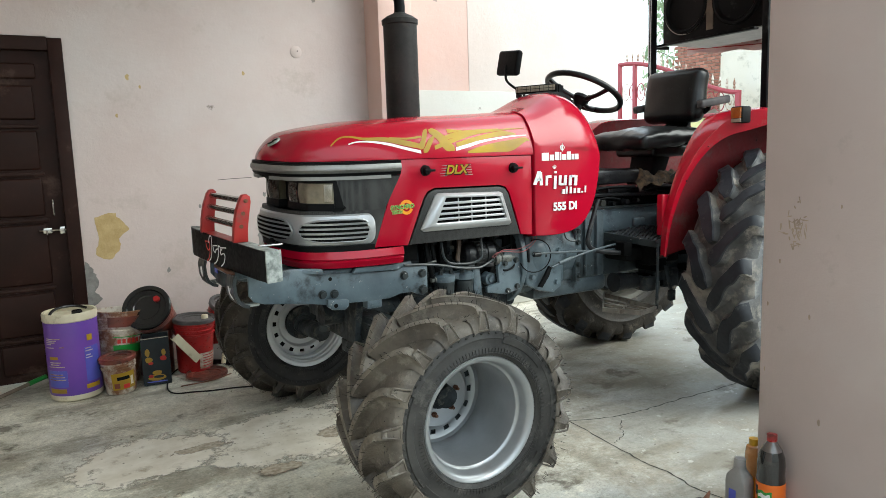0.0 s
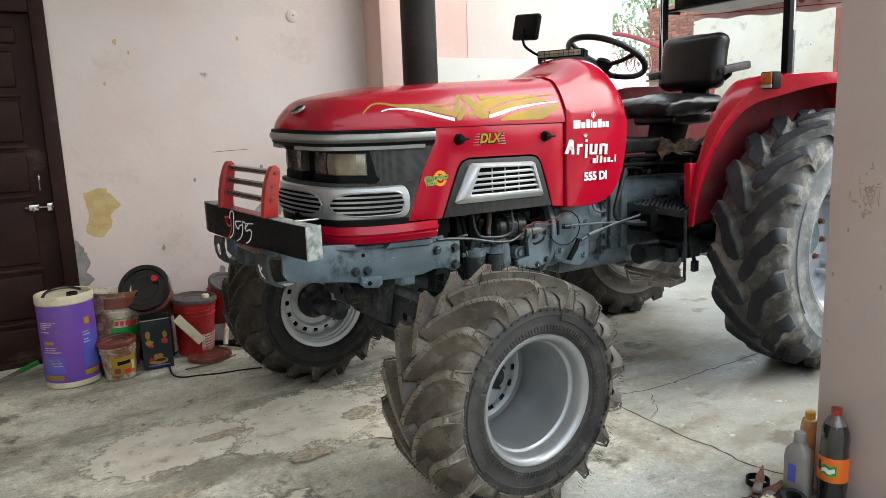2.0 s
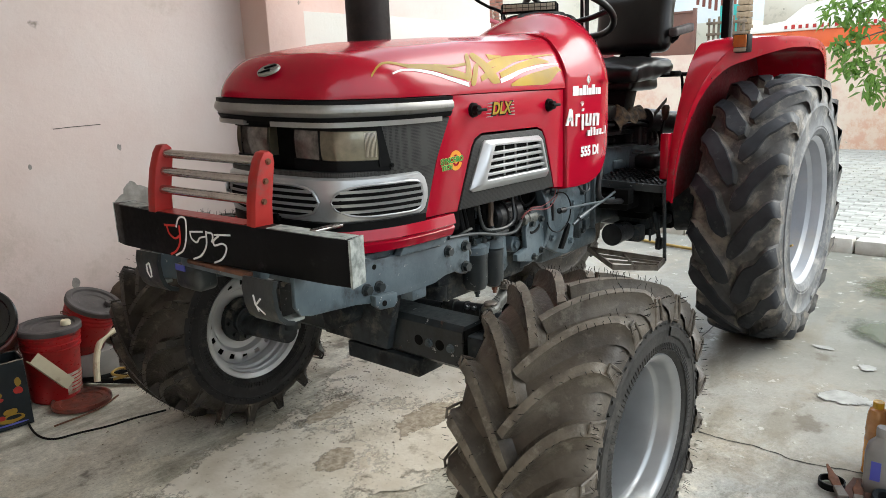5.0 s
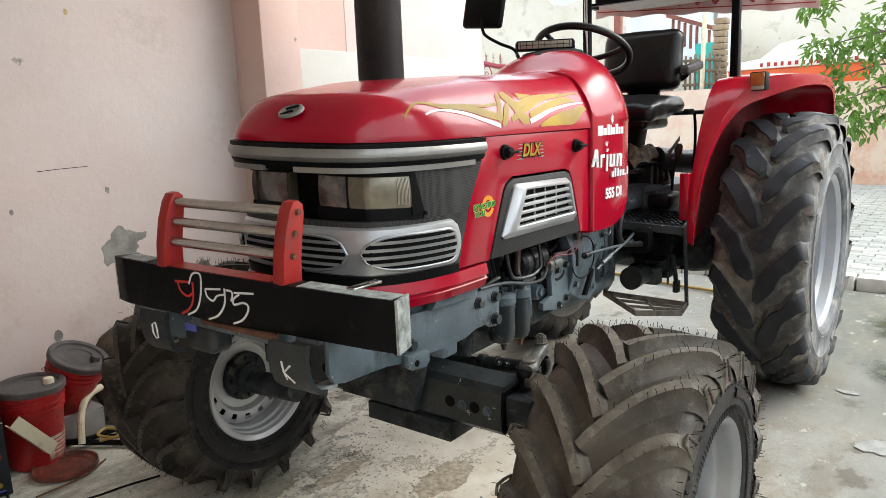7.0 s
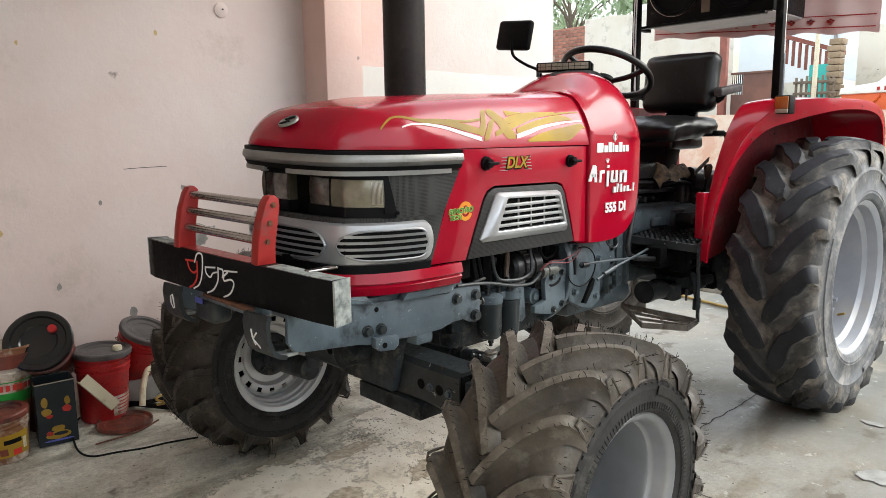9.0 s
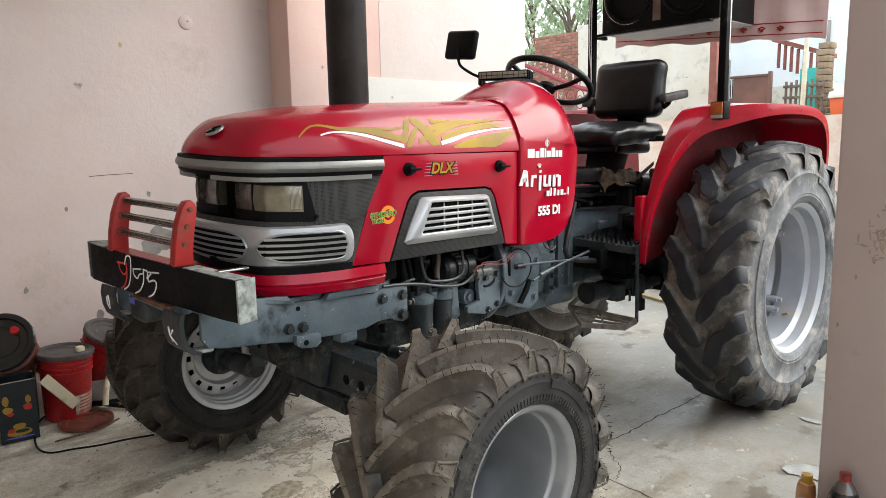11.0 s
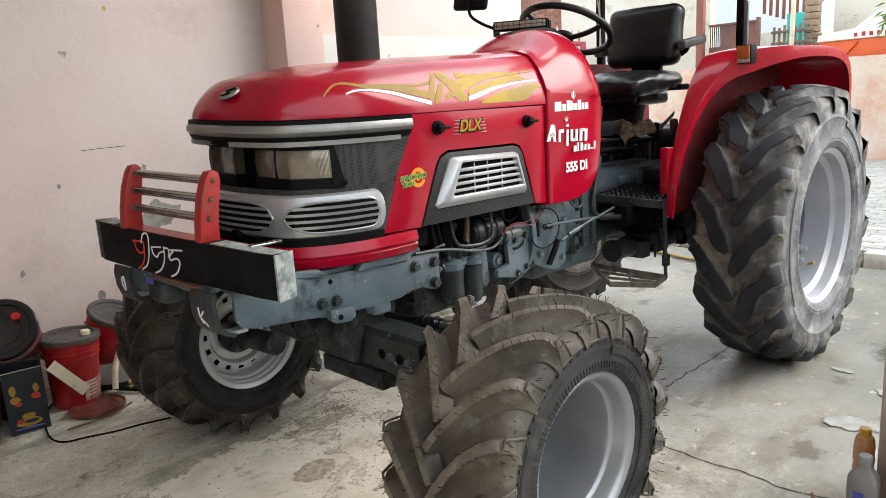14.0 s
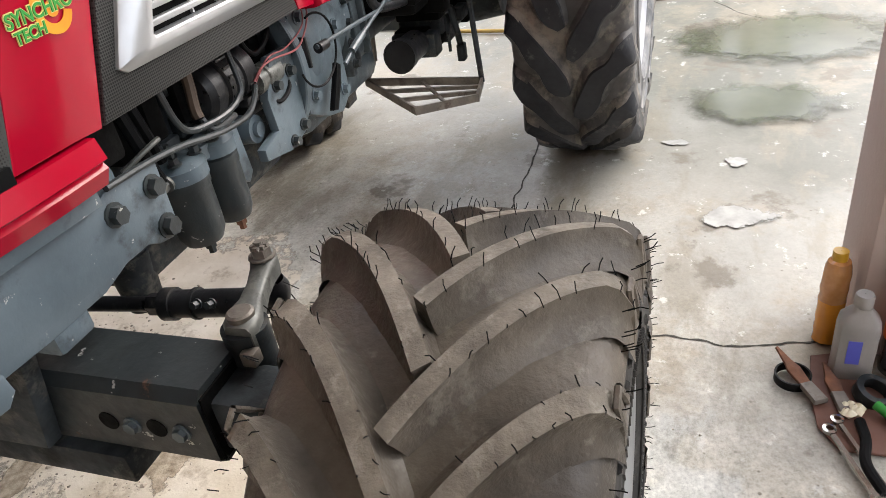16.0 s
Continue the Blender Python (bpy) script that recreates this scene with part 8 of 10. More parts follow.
for i in range(41):
    row = []
    for j in range(31):
        x, y = 2.90 + 0.33 * i / 40, 3.20 + 0.20 * j / 30
        h = noise.noise((x * 13, y * 15, 1)) * 0.030 + noise.noise((x * 29, y * 31, 4)) * 0.014
        edge = min(1, i / 4, (40 - i) / 4, (30 - j) / 4)
        drop = -0.06 * (1 - j / 8) ** 2 if j < 8 else 0
        row.append((x + 0.02 * noise.noise((y * 17, x * 9, 7)), y + 0.02 * noise.noise((x * 17, y * 9, 3)), 1.122 + (0.050 + h) * max(edge, 0.12) + drop))
    rows.append(row)
sheet(bm, rows, 0.003)
rag = solo("rag", bm, M["cloth"], "crumpled oily brown checked rag on the console", "rag", angle=60)
bm = B()
box(bm, 2.56, 2.95, 3.25, 3.62, 1.12, 1.20, 0.02)
part("under_seat_plate", bm, M["oilblack"], ctrl)

# seat
seat = group_part("seat", "black vinyl driver's seat with armrests")


def cushion(name, x0, x1, y0, y1, z0, z1, bev, rot, label, puff=0.02, seed=0):
    bm = B()
    box(bm, x0, x1, y0, y1, z0, z1, bev, 4)
    bmesh.ops.subdivide_edges(bm, edges=[e for e in bm.edges if e.calc_length() > 0.08], cuts=9, use_grid_fill=True)
    cx, cy, cz = (x0 + x1) / 2, (y0 + y1) / 2, (z0 + z1) / 2
    for v in bm.verts:
        a = 1 - min(1, abs((v.co.x - cx) / (x1 - x0) * 2)) ** 2
        b = 1 - min(1, abs((v.co.y - cy) / (y1 - y0) * 2)) ** 2
        c = 1 - min(1, abs((v.co.z - cz) / (z1 - z0) * 2)) ** 2
        if x1 - x0 < 0.2:
            v.co.x += puff * b * c * (1 if v.co.x > cx else -1)
        else:
            v.co.z += puff * a * b * (1 if v.co.z > cz else -0.3)
        v.co += 0.006 * noise.noise_vector(v.co * 9 + Vector((seed, 0, 0))) + (0.012 * noise.noise_vector(Vector((v.co.x * 11, v.co.y * 24, v.co.z * 30))) if seed == 2 else Vector((0, 0, 0)))
    bmesh.ops.transform(bm, matrix=rot, verts=bm.verts)
    return part(name, bm, M["vinyl"], seat, label, 60)


cushion("seat_cushion", -0.24, 0.23, -0.235, 0.235, -0.055, 0.030, 0.035, Matrix.Translation((3.05, 3.335, 1.372)) @ Euler((0, radians(-4), 0)).to_matrix().to_4x4(), "creased black vinyl cushion", 0.03, 2)
cushion("seat_base", -0.12, 0.20, -0.15, 0.15, -0.035, 0.03, 0.02, Matrix.Translation((3.10, 3.345, 1.295)), "black seat base", 0.005, 4)
cushion("backrest", -0.055, 0.055, -0.205, 0.205, -0.155, 0.155, 0.045, Matrix.Translation((3.315, 3.345, 1.602)) @ Euler((0, radians(9), 0)).to_matrix().to_4x4(), "padded black backrest", 0.018, 7)
for s in (-1, 1):
    bm = B()
    y = 3.345 + s * 0.245
    rot = Matrix.Translation((3.335, y, 1.555)) @ Euler((0, radians(-8), 0)).to_matrix().to_4x4()
    box(bm, -0.10, 0.14, -0.022, 0.022, -0.022, 0.022, 0.012, 3, rot)
    part("armrest", bm, M["lidgrey"], seat, "dark grey armrest")
    bm = B()
    tube(bm, [(3.32, y, 1.55), (3.34, y - s * 0.025, 1.52), (3.33, y - s * 0.05, 1.50)], 0.014, 10)
    part("armrest_bracket", bm, M["black"], seat)
bm = B()
prism(bm, [(3.02, 1.10), (3.12, 1.10), (3.20, 1.28), (3.36, 1.40), (3.36, 1.48), (3.30, 1.40), (3.06, 1.28)], "y", 3.26, 3.44, 0.01)
part("pedestal", bm, M["black"], seat)
bm = B()
tube(bm, [(3.15, 3.13, 1.333), (3.46, 2.90, 1.333)], 0.011, 10)
part("cross_rod", bm, M["black"], seat)

# fenders
FEN = [(2.728, 0.762, 2.874), (2.742, 0.90, 2.870), (2.775, 1.03, 2.862), (2.825, 1.16, 2.846), (2.89, 1.28, 2.818), (2.965, 1.385, 2.772), (3.05, 1.455, 2.728), (3.14, 1.483, 2.685), (3.30, 1.492, 2.61), (3.50, 1.492, 2.565), (3.72, 1.482, 2.545), (3.88, 1.447, 2.542), (3.965, 1.38, 2.545), (4.01, 1.27, 2.55), (4.03, 1.10, 2.56)]


def fender(s):
    f = group_part("fender", "red rear fender with bolt holes and scratches")
    pts = curve_pts([(x, z, y) for x, z, y in FEN], 4)
    inner = 2.898
    fy = (lambda y: y) if s < 0 else (lambda y: 2 * 3.31 - y)
    bm = B()
    rows = []
    for p in pts:
        rows.append([(p.x, fy(inner + (p.z - inner) * g), p.y + 0.010 * math.sin(g * math.pi)) for g in (0, 0.15, 0.35, 0.6, 0.85, 1.0)])
    sheet(bm, rows, 0.004)
    part("top", bm, M["redold"], f, "red fender top")
    bm = B()
    rows = []
    n = len(pts)
    for i, p in enumerate(pts):
        k = i / (n - 1)
        d = 0.012 + 0.034 * min(1, k / 0.35) + 0.050 * math.exp(-((k - 0.47) / 0.10) ** 2)
        c = Vector((3.395, 0.66))
        v = (c - Vector((p.x, p.y))).normalized()
        rows.append([(p.x, fy(p.z - 0.001), p.y), (p.x + v.x * d * 0.5, fy(p.z - 0.004), p.y + v.y * d * 0.5), (p.x + v.x * d, fy(p.z - 0.002), p.y + v.y * d)])
    sheet(bm, rows, 0.004)
    lip = part("lip", bm, M["redold"], f)
    for k in (12, 18, 24, 33, 38, 43, 48):
        p = pts[k]
        v = (Vector((3.395, 0.66)) - Vector((p.x, p.y))).normalized()
        bm = B()
        d = 0.03
        cyl(bm, (p.x + v.x * d, fy(p.z - 0.008), p.y + v.y * d), (p.x + v.x * d, fy(p.z + 0.004), p.y + v.y * d), 0.005, None, 10)
        part("hole", bm, M["dark"], lip)
    # Inner wall in a darker red: shade under the arch put into its paint.
    bm = B()
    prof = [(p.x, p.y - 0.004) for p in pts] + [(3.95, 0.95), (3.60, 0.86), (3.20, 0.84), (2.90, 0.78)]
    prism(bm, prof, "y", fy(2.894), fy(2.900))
    part("inner_wall", bm, M["redshade"], f, "dusty red inner wall, darkened for the shade under the fender")
    bm = B()
    box(bm, 2.745, 2.80, min(fy(2.90), fy(2.94)), max(fy(2.90), fy(2.94)), 0.865, 1.075, 0.006)
    part("front_bracket", bm, M["redold"], f)
    # indicator lamp
    bm = B()
    y = fy(2.705)
    box(bm, 3.042, 3.11, y - 0.035, y + 0.035, 1.420, 1.502, 0.008, 2)
    lp = part("indicator_lamp", bm, M["plastic"], f, "black indicator with amber lens")
    bm = B()
    box(bm, 3.036, 3.044, y - 0.029, y + 0.029, 1.443, 1.497, 0.003, 2)
    part("amber_lens", bm, M["amber"], lp, "amber lens")
    bm = B()
    box(bm, 3.036, 3.044, y - 0.029, y + 0.029, 1.424, 1.442, 0.003, 2)
    part("clear_lens", bm, M["clearplastic"], lp)
    return f


fender(-1)
fender(1)

# canopy frame, loudspeaker box, cloth
frame_c = group_part("canopy", "black canopy frame with a pinkish cloth")
for y, x in ((2.965, 3.62), (3.80, 3.60)):
    bm = B()
    box(bm, x - 0.020, x + 0.020, y - 0.020, y + 0.020, 1.40, 2.50, 0.003)
    part("post", bm, M["black"], frame_c, "black square canopy post")
bm = B()
box(bm, 3.645, 3.665, 2.945, 2.985, 1.46, 1.75, 0.002)
part("post_sleeve", bm, M["grey"], frame_c)
bm = B()
tube(bm, [(3.66, 2.965, 1.70), (3.67, 2.965, 2.45)], 0.013, 12)
part("bright_tube", bm, M["steel"], frame_c, "bright steel tube on the post")
for pts in ([(3.575, 3.78, 2.45), (3.572, 3.79, 2.0), (3.578, 3.785, 1.55)], [(3.57, 3.79, 2.45), (3.565, 3.80, 1.95), (3.574, 3.79, 1.75), (3.566, 3.785, 1.6)]):
    bm = B()
    tube(bm, curve_pts(pts, 6), 0.0035, 6)
    part("cable", bm, M["white"], frame_c)
bm = B()
rows = []
for x in (3.10, 3.40, 3.80, 4.20, 4.36):
    rows.append([(x, y, 2.50 + 0.03 * math.sin((y - 2.6) * 2.2) - (0.03 if x > 4.3 else 0)) for y in (2.62, 2.9, 3.2, 3.5, 3.8, 4.02)])
sheet(bm, rows, 0.006)
part("cloth_top", bm, M["canopy"], frame_c)
# hanging valance behind, bottom edge wavy
bm = B()
rows = []
for k in range(41):
    y = 2.70 + (4.02 - 2.70) * k / 40
    x = 4.30 - 0.12 * (y - 2.9)
    zb = 1.90 + 0.06 * (y - 2.9) + 0.008 * math.sin(y * 23)
    rows.append([(x + 0.012 * math.sin(y * 31 + g * 3) * g, y, 2.50 + (zb - 2.50) * g) for g in (0, 0.25, 0.5, 0.75, 0.9, 1.0)])
sheet(bm, rows, 0.003)
val = part("valance", bm, M["canopy"], frame_c, "pinkish cloth valance with a red border pattern")
for k in range(9):
    y = 2.95 + 0.105 * k
    x = 4.30 - 0.12 * (y - 2.9) - 0.016
    z = 1.962 + 0.06 * (y - 2.9)
    bm = B()
    for dy, dz, w, h in ((0, 0, 0.022, 0.005), (-0.014, 0.009, 0.010, 0.005), (0.014, 0.009, 0.010, 0.005), (0, 0.016, 0.008, 0.005), (0, -0.01, 0.012, 0.003)):
        prism(bm, [(y + dy - w, z + dz), (y + dy, z + dz - h), (y + dy + w, z + dz), (y + dy, z + dz + h)], "x", x - 0.001 - abs(dy) * 0.01, x + 0.012)
    part("border_motif", bm, M["barred"], val)
bm = B()
for dz in (-0.03, 0.035):
    rows = []
    for k in range(30):
        y = 2.72 + 1.28 * k / 29
        x = 4.30 - 0.12 * (y - 2.9) - 0.014
        z = 1.962 + 0.06 * (y - 2.9) + dz
        rows.append([(x, y, z - 0.003), (x, y, z + 0.003)])
    sheet(bm, rows, 0.002)
part("border_line", bm, M["barred"], val)

spk = thing("loudspeaker_box", 3.9, 3.42, 1.98, "black double loudspeaker box with grey underside under the canopy", "loudspeaker")
bm = B()
box(bm, 3.69, 4.12, 3.035, 3.795, 1.985, 2.42, 0.006)
part("cabinet", bm, M["black"], spk)
bm = B()
box(bm, 3.695, 4.115, 3.04, 3.79, 1.978, 1.985)
part("base_board", bm, M["canplastic"], spk, "grey underside board")
for y in (3.225, 3.605):
    bm = B()
    lathe(bm, [(0.165, 0.0), (0.165, -0.014), (0.150, -0.018), (0.142, -0.006), (0.10, 0.03), (0.06, 0.05)], (3.69, y, 2.19), "x", 48)
    lathe(bm, [(0.001, 0.035), (0.03, 0.038), (0.052, 0.048), (0.062, 0.052)], (3.69, y, 2.19), "x", 32)
    dr = part("driver", bm, M["plastic"], spk, "black loudspeaker cone")
    bm = B()
    lathe(bm, [(0.166, -0.008), (0.172, -0.010), (0.174, -0.002)], (3.69, y, 2.19), "x", 48)
    part("ring", bm, M["steel"] if y > 3.4 else M["plastic"], dr)
bm = B()
box(bm, 3.683, 3.69, 3.39, 3.44, 2.02, 2.40, 0.002)
part("divider", bm, M["wood"], spk)
bm = B()
box(bm, 3.60, 3.76, 3.80, 3.83, 1.955, 1.975, 0.002)
box(bm, 3.62, 3.66, 3.05, 3.83, 1.962, 1.976, 0.002)
part("hanger", bm, M["black"], spk)

# ---- buckets, drum and clutter along the side wall ----
def placed(bm, m):
    bmesh.ops.transform(bm, matrix=m, verts=bm.verts)
    return bm


def bands(bm, prof, n=40):
    lathe(bm, prof, (0, 0, 0), "z", n)
    return bm


def bucket(name, m, r0, r1, h, body, lid, label, category="bucket", rings=3, cap=None, dent=0.0, open_top=False, labelparts=()):
    """A tapered pail: body with rim rings, lid with raised edge, wire handle."""
    p = m.translation
    t = thing(name, p.x, p.y, p.z, label, category)
    bm = B()
    prof = [(0.001, 0.0), (r0 * 0.97, 0.0), (r0, 0.006)]
    for k in range(rings):
        z = h * (0.74 + 0.075 * k)
        r = r0 + (r1 - r0) * z / h
        prof += [(r, z - 0.006), (r + 0.006, z - 0.004), (r + 0.006, z + 0.003), (r, z + 0.005)]
    prof += [(r1, h - 0.012), (r1 + 0.008, h - 0.008), (r1 + 0.008, h), (r1 - 0.002, h)]
    prof += [(r1 - 0.006, h - 0.02), (r0 - 0.004, 0.05 if open_top else h - 0.03), (0.001, 0.045 if open_top else h - 0.03)]
    bands(bm, prof)
    if dent:
        for v in bm.verts:
            v.co.xy *= 1 + dent * noise.noise(v.co * 7)
    part("body", placed(bm, m), body, t)
    if lid is not None:
        bm = B()
        bands(bm, [(0.001, h - 0.004), (r1 * 0.55, h - 0.004), (r1 * 0.60, h + 0.001), (r1 * 0.84, h + 0.001), (r1 * 0.88, h + 0.010), (r1 + 0.006, h + 0.011), (r1 + 0.011, h + 0.006), (r1 + 0.011, h - 0.014), (r1 + 0.007, h - 0.016)])
        ld = part("lid", placed(bm, m), lid, t)
        if cap is not None:
            bm = B()
            lathe(bm, [(0.001, h + 0.022), (0.018, h + 0.022), (0.021, h + 0.018), (0.022, h)], (r1 * 0.5, -r1 * 0.25, 0), "z", 20)
            part("cap", placed(bm, m), cap, ld)
    bm = B()
    z = h * 0.86
    r = r0 + (r1 - r0) * 0.86 + 0.008
    tube(bm, curve_pts([(r * math.cos(a), r * math.sin(a) * 1.03, z - 0.10 * math.sin(a) ** 2 * (1 if a < 3.2 else 0)) for a in (0, 0.5, 1.0, 1.57, 2.1, 2.6, 3.14)], 4), 0.0018, 6)
    part("handle", placed(bm, m @ Matrix.Rotation(radians(20), 4, "Z")), M["rust"], t)
    return t


def wrap(t, m, r0, r1, h, a0, a1, z0, z1, mat, name="label_print", off=0.001):
    """A printed patch on the side of a pail, from angle a0 to a1."""
    bm = B()
    rows = []
    for k in range(13):
        a = a0 + (a1 - a0) * k / 12
        rows.append([((r0 + (r1 - r0) * z / h + off) * math.cos(a), (r0 + (r1 - r0) * z / h + off) * math.sin(a), z) for z in (z0, z1)])
    sheet(bm, rows, 0.0006)
    return part(name, placed(bm, m), mat, t)


T = Matrix.Translation
# purple drum
m = T((0.086, 4.855, 0)) @ Matrix.Rotation(radians(-8), 4, "Z")
drum = thing("oil_drum", 0.086, 4.855, 0, "tall purple plastic oil drum with cream lid and base", "drum")
bm = B()
bands(bm, [(0.001, 0.0), (0.132, 0.0), (0.138, 0.006), (0.139, 0.03), (0.1385, 0.034)])
part("base_ring", placed(bm, m), M["cream"], drum)
bm = B()
bands(bm, [(0.1385, 0.033), (0.1395, 0.04), (0.1395, 0.448), (0.1385, 0.452)])
body = part("body", placed(bm, m), M["purple"], drum, "purple printed body")
bm = B()
bands(bm, [(0.1385, 0.45), (0.143, 0.456), (0.143, 0.492), (0.139, 0.50), (0.130, 0.498), (0.126, 0.478), (0.001, 0.476)])
top = part("top", placed(bm, m), M["cream"], drum, "grubby cream top")
bm = B()
lathe(bm, [(0.001, 0.506), (0.024, 0.506), (0.028, 0.502), (0.029, 0.477)], (0.045, -0.055, 0), "z", 24)
part("cap", placed(bm, m), M["lidblack"], top)
bm = B()
tube(bm, curve_pts([(-0.10, -0.05, 0.482), (-0.085, 0.02, 0.50), (-0.05, 0.08, 0.505), (0.02, 0.105, 0.503), (0.08, 0.08, 0.49)], 5), 0.008, 8)
part("handle", placed(bm, m), M["lidblack"], top)
wrap(drum, m, 0.1395, 0.1395, 0.5, radians(-62), radians(-25), 0.06, 0.085, M["yellow"], "yellow_band")
wrap(drum, m, 0.1395, 0.1395, 0.5, radians(-150), radians(-105), 0.05, 0.075, M["yellow"], "yellow_band")
wrap(drum, m, 0.1395, 0.1395, 0.5, radians(-60), radians(-20), 0.10, 0.30, M["blueprint"], "blue_panel")
wrap(drum, m, 0.1395, 0.1395, 0.5, radians(-150), radians(-100), 0.085, 0.18, M["blueprint"], "blue_panel")
for a0, a1, z in ((-148, -108, 0.36), (-148, -118, 0.35), (-148, -122, 0.34), (-148, -132, 0.33), (-150, -126, 0.31), (-112, -102, 0.312), (-142, -112, 0.225), (-140, -116, 0.213), (-146, -104, 0.20), (-146, -110, 0.155), (-144, -106, 0.14), (-147, -104, 0.125), (-58, -44, 0.29), (-58, -40, 0.275), (-57, -46, 0.25), (-58, -42, 0.235)):
    wrap(drum, m, 0.1395, 0.1395, 0.5, radians(a0), radians(a1), z, z + 0.0055, M["dirtywhite"], "print_line", 0.0018)
wrap(drum, m, 0.1395, 0.1395, 0.5, radians(-141), radians(-118), 0.245, 0.262, M["yellow"], "print_mark", 0.0018)
wrap(drum, m, 0.1395, 0.1395, 0.5, radians(-52), radians(-38), 0.335, 0.37, M["yellow"], "print_mark", 0.0018)

# open oily white pail behind the drum
m = T((0.325, 4.99, 0)) @ Euler((radians(-3), radians(4), 0)).to_matrix().to_4x4()
t = bucket("grease_pail", m, 0.118, 0.138, 0.44, M["dirtywhite"], None, "open dirty white pail with oily dark red inside", open_top=True)
bm = B()
bands(bm, [(0.137, 0.43), (0.124, 0.22), (0.001, 0.22)])
part("oily_lining", placed(bm, m), M["oilyred"], t)
wrap(t, m, 0.118, 0.138, 0.44, radians(-110), radians(-20), 0.19, 0.29, M["green"], off=0.0015)
wrap(t, m, 0.118, 0.138, 0.44, radians(-115), radians(-30), 0.24, 0.285, M["dirtywhite"], off=0.0025)
for k in range(6):
    wrap(t, m, 0.118, 0.138, 0.44, radians(-100 + 12 * k), radians(-92 + 12 * k), 0.25, 0.276, M["redpaint"], "print_mark", 0.0035)
wrap(t, m, 0.118, 0.138, 0.44, radians(-16), radians(8), 0.17, 0.30, M["yellow"], off=0.002)
wrap(t, m, 0.118, 0.138, 0.44, radians(-120), radians(10), 0.35, 0.41, M["oilyred"], "oil_smear", 0.012)

# small pail with a yellow label
m = T((0.315, 4.775, 0)) @ Euler((radians(2), radians(-3), 0)).to_matrix().to_4x4()
t = bucket("small_pail", m, 0.082, 0.092, 0.205, M["dirtywhite"], M["oilyred"], "small dirty white pail with yellow label and stained lid", rings=2)
wrap(t, m, 0.082, 0.092, 0.205, radians(-125), radians(-35), 0.03, 0.13, M["yellow"])
for a0, a1, z0, z1, key in ((-105, -60, 0.088, 0.108, "plastic"), (-118, -98, 0.04, 0.07, "oilyred"), (-85, -62, 0.035, 0.06, "redpaint"), (-56, -44, 0.05, 0.10, "cream")):
    wrap(t, m, 0.082, 0.092, 0.205, radians(a0), radians(a1), z0, z1, M[key], "print_mark", 0.002)

# black-lidded pail tipped towards the room
m = T((0.570, 5.060, 0.335)) @ Euler((radians(56), radians(0), radians(-24))).to_matrix().to_4x4() @ T((0, 0, -0.10))
t = bucket("tipped_pail", m, 0.115, 0.132, 0.30, M["oilyred"], M["lidblack"], "dark red pail with black lid tipped against the wall", rings=2)
bm = B()
lathe(bm, [(0.001, 0.318), (0.018, 0.318), (0.020, 0.302)], (0.055, 0.05, 0), "z", 18)
part("bung", placed(bm, m), M["redplastic"], t, "dark red bung")
# what it leans on: a low stained can
m = T((0.55, 5.03, 0)) @ Matrix.Identity(4)
bm = B()
bands(bm, [(0.001, 0.0), (0.10, 0.0), (0.102, 0.006), (0.102, 0.27), (0.096, 0.276), (0.001, 0.276)])
solo("paint_can", placed(bm, m), M["oilyred"], "oily dark can under the tipped pail", "can")

# printed tin
m = T((0.522, 4.828, 0)) @ Matrix.Rotation(radians(-8), 4, "Z")
tin = thing("oil_tin", 0.522, 4.828, 0, "square dark tin can with yellow pictures, top cut open", "tin")
bm = B()
for x0, x1, y0, y1 in ((-0.078, 0.078, -0.072, -0.069), (-0.078, 0.078, 0.069, 0.072), (-0.078, -0.075, -0.069, 0.069), (0.075, 0.078, -0.069, 0.069)):
    box(bm, x0, x1, y0, y1, 0.002, 0.285)
box(bm, -0.078, 0.078, -0.072, 0.072, 0, 0.004)
part("body", placed(bm, m), M["tin"], tin)
bm = B()
tube(bm, [(-0.078, -0.072, 0.285), (0.078, -0.072, 0.288), (0.078, 0.072, 0.285), (-0.078, 0.072, 0.285), (-0.078, -0.072, 0.285)], 0.003, 6)
part("rim", placed(bm, m), M["steel"], tin)
for cx, cz, w, h, key in ((-0.045, 0.20, 0.013, 0.024, "yellow"), (-0.040, 0.155, 0.02, 0.018, "yellow"), (-0.03, 0.135, 0.014, 0.008, "barred"), (0.045, 0.195, 0.012, 0.02, "yellow"), (0.04, 0.16, 0.018, 0.016, "barred"), (0.0, 0.075, 0.026, 0.014, "yellow"), (0.0, 0.045, 0.05, 0.018, "yellow"), (0.01, 0.05, 0.03, 0.008, "tin"), (-0.035, 0.055, 0.014, 0.01, "barred"), (0.0, 0.02, 0.06, 0.004, "blueprint")):
    bm = B()
    prism(bm, [(cx + w * math.cos(a) * (1 + 0.25 * noise.noise((a, cx * 40, cz * 40))), cz + h * math.sin(a) * (1 + 0.25 * noise.noise((a, cz * 50, cx * 30)))) for a in [2 * math.pi * k / 12 for k in range(12)]], "y", -0.0735 - 0.0004 * (cz * 3 % 1) - (0.001 if key in ("tin", "barred") else 0), -0.071)
    part("print", placed(bm, m), M[key], tin, "yellow and orange printed picture")
# bent sheet metal angle leaning on the tin
bm = B()
prism(bm, [(0.0, 0.0), (0.05, 0.0), (0.05, 0.004), (0.004, 0.004), (0.004, 0.035), (0.0, 0.035)], "z", 0.0, 0.215)
mm = T((0.735, 4.735, 0.10)) @ Euler((0, radians(-38), radians(8))).to_matrix().to_4x4()
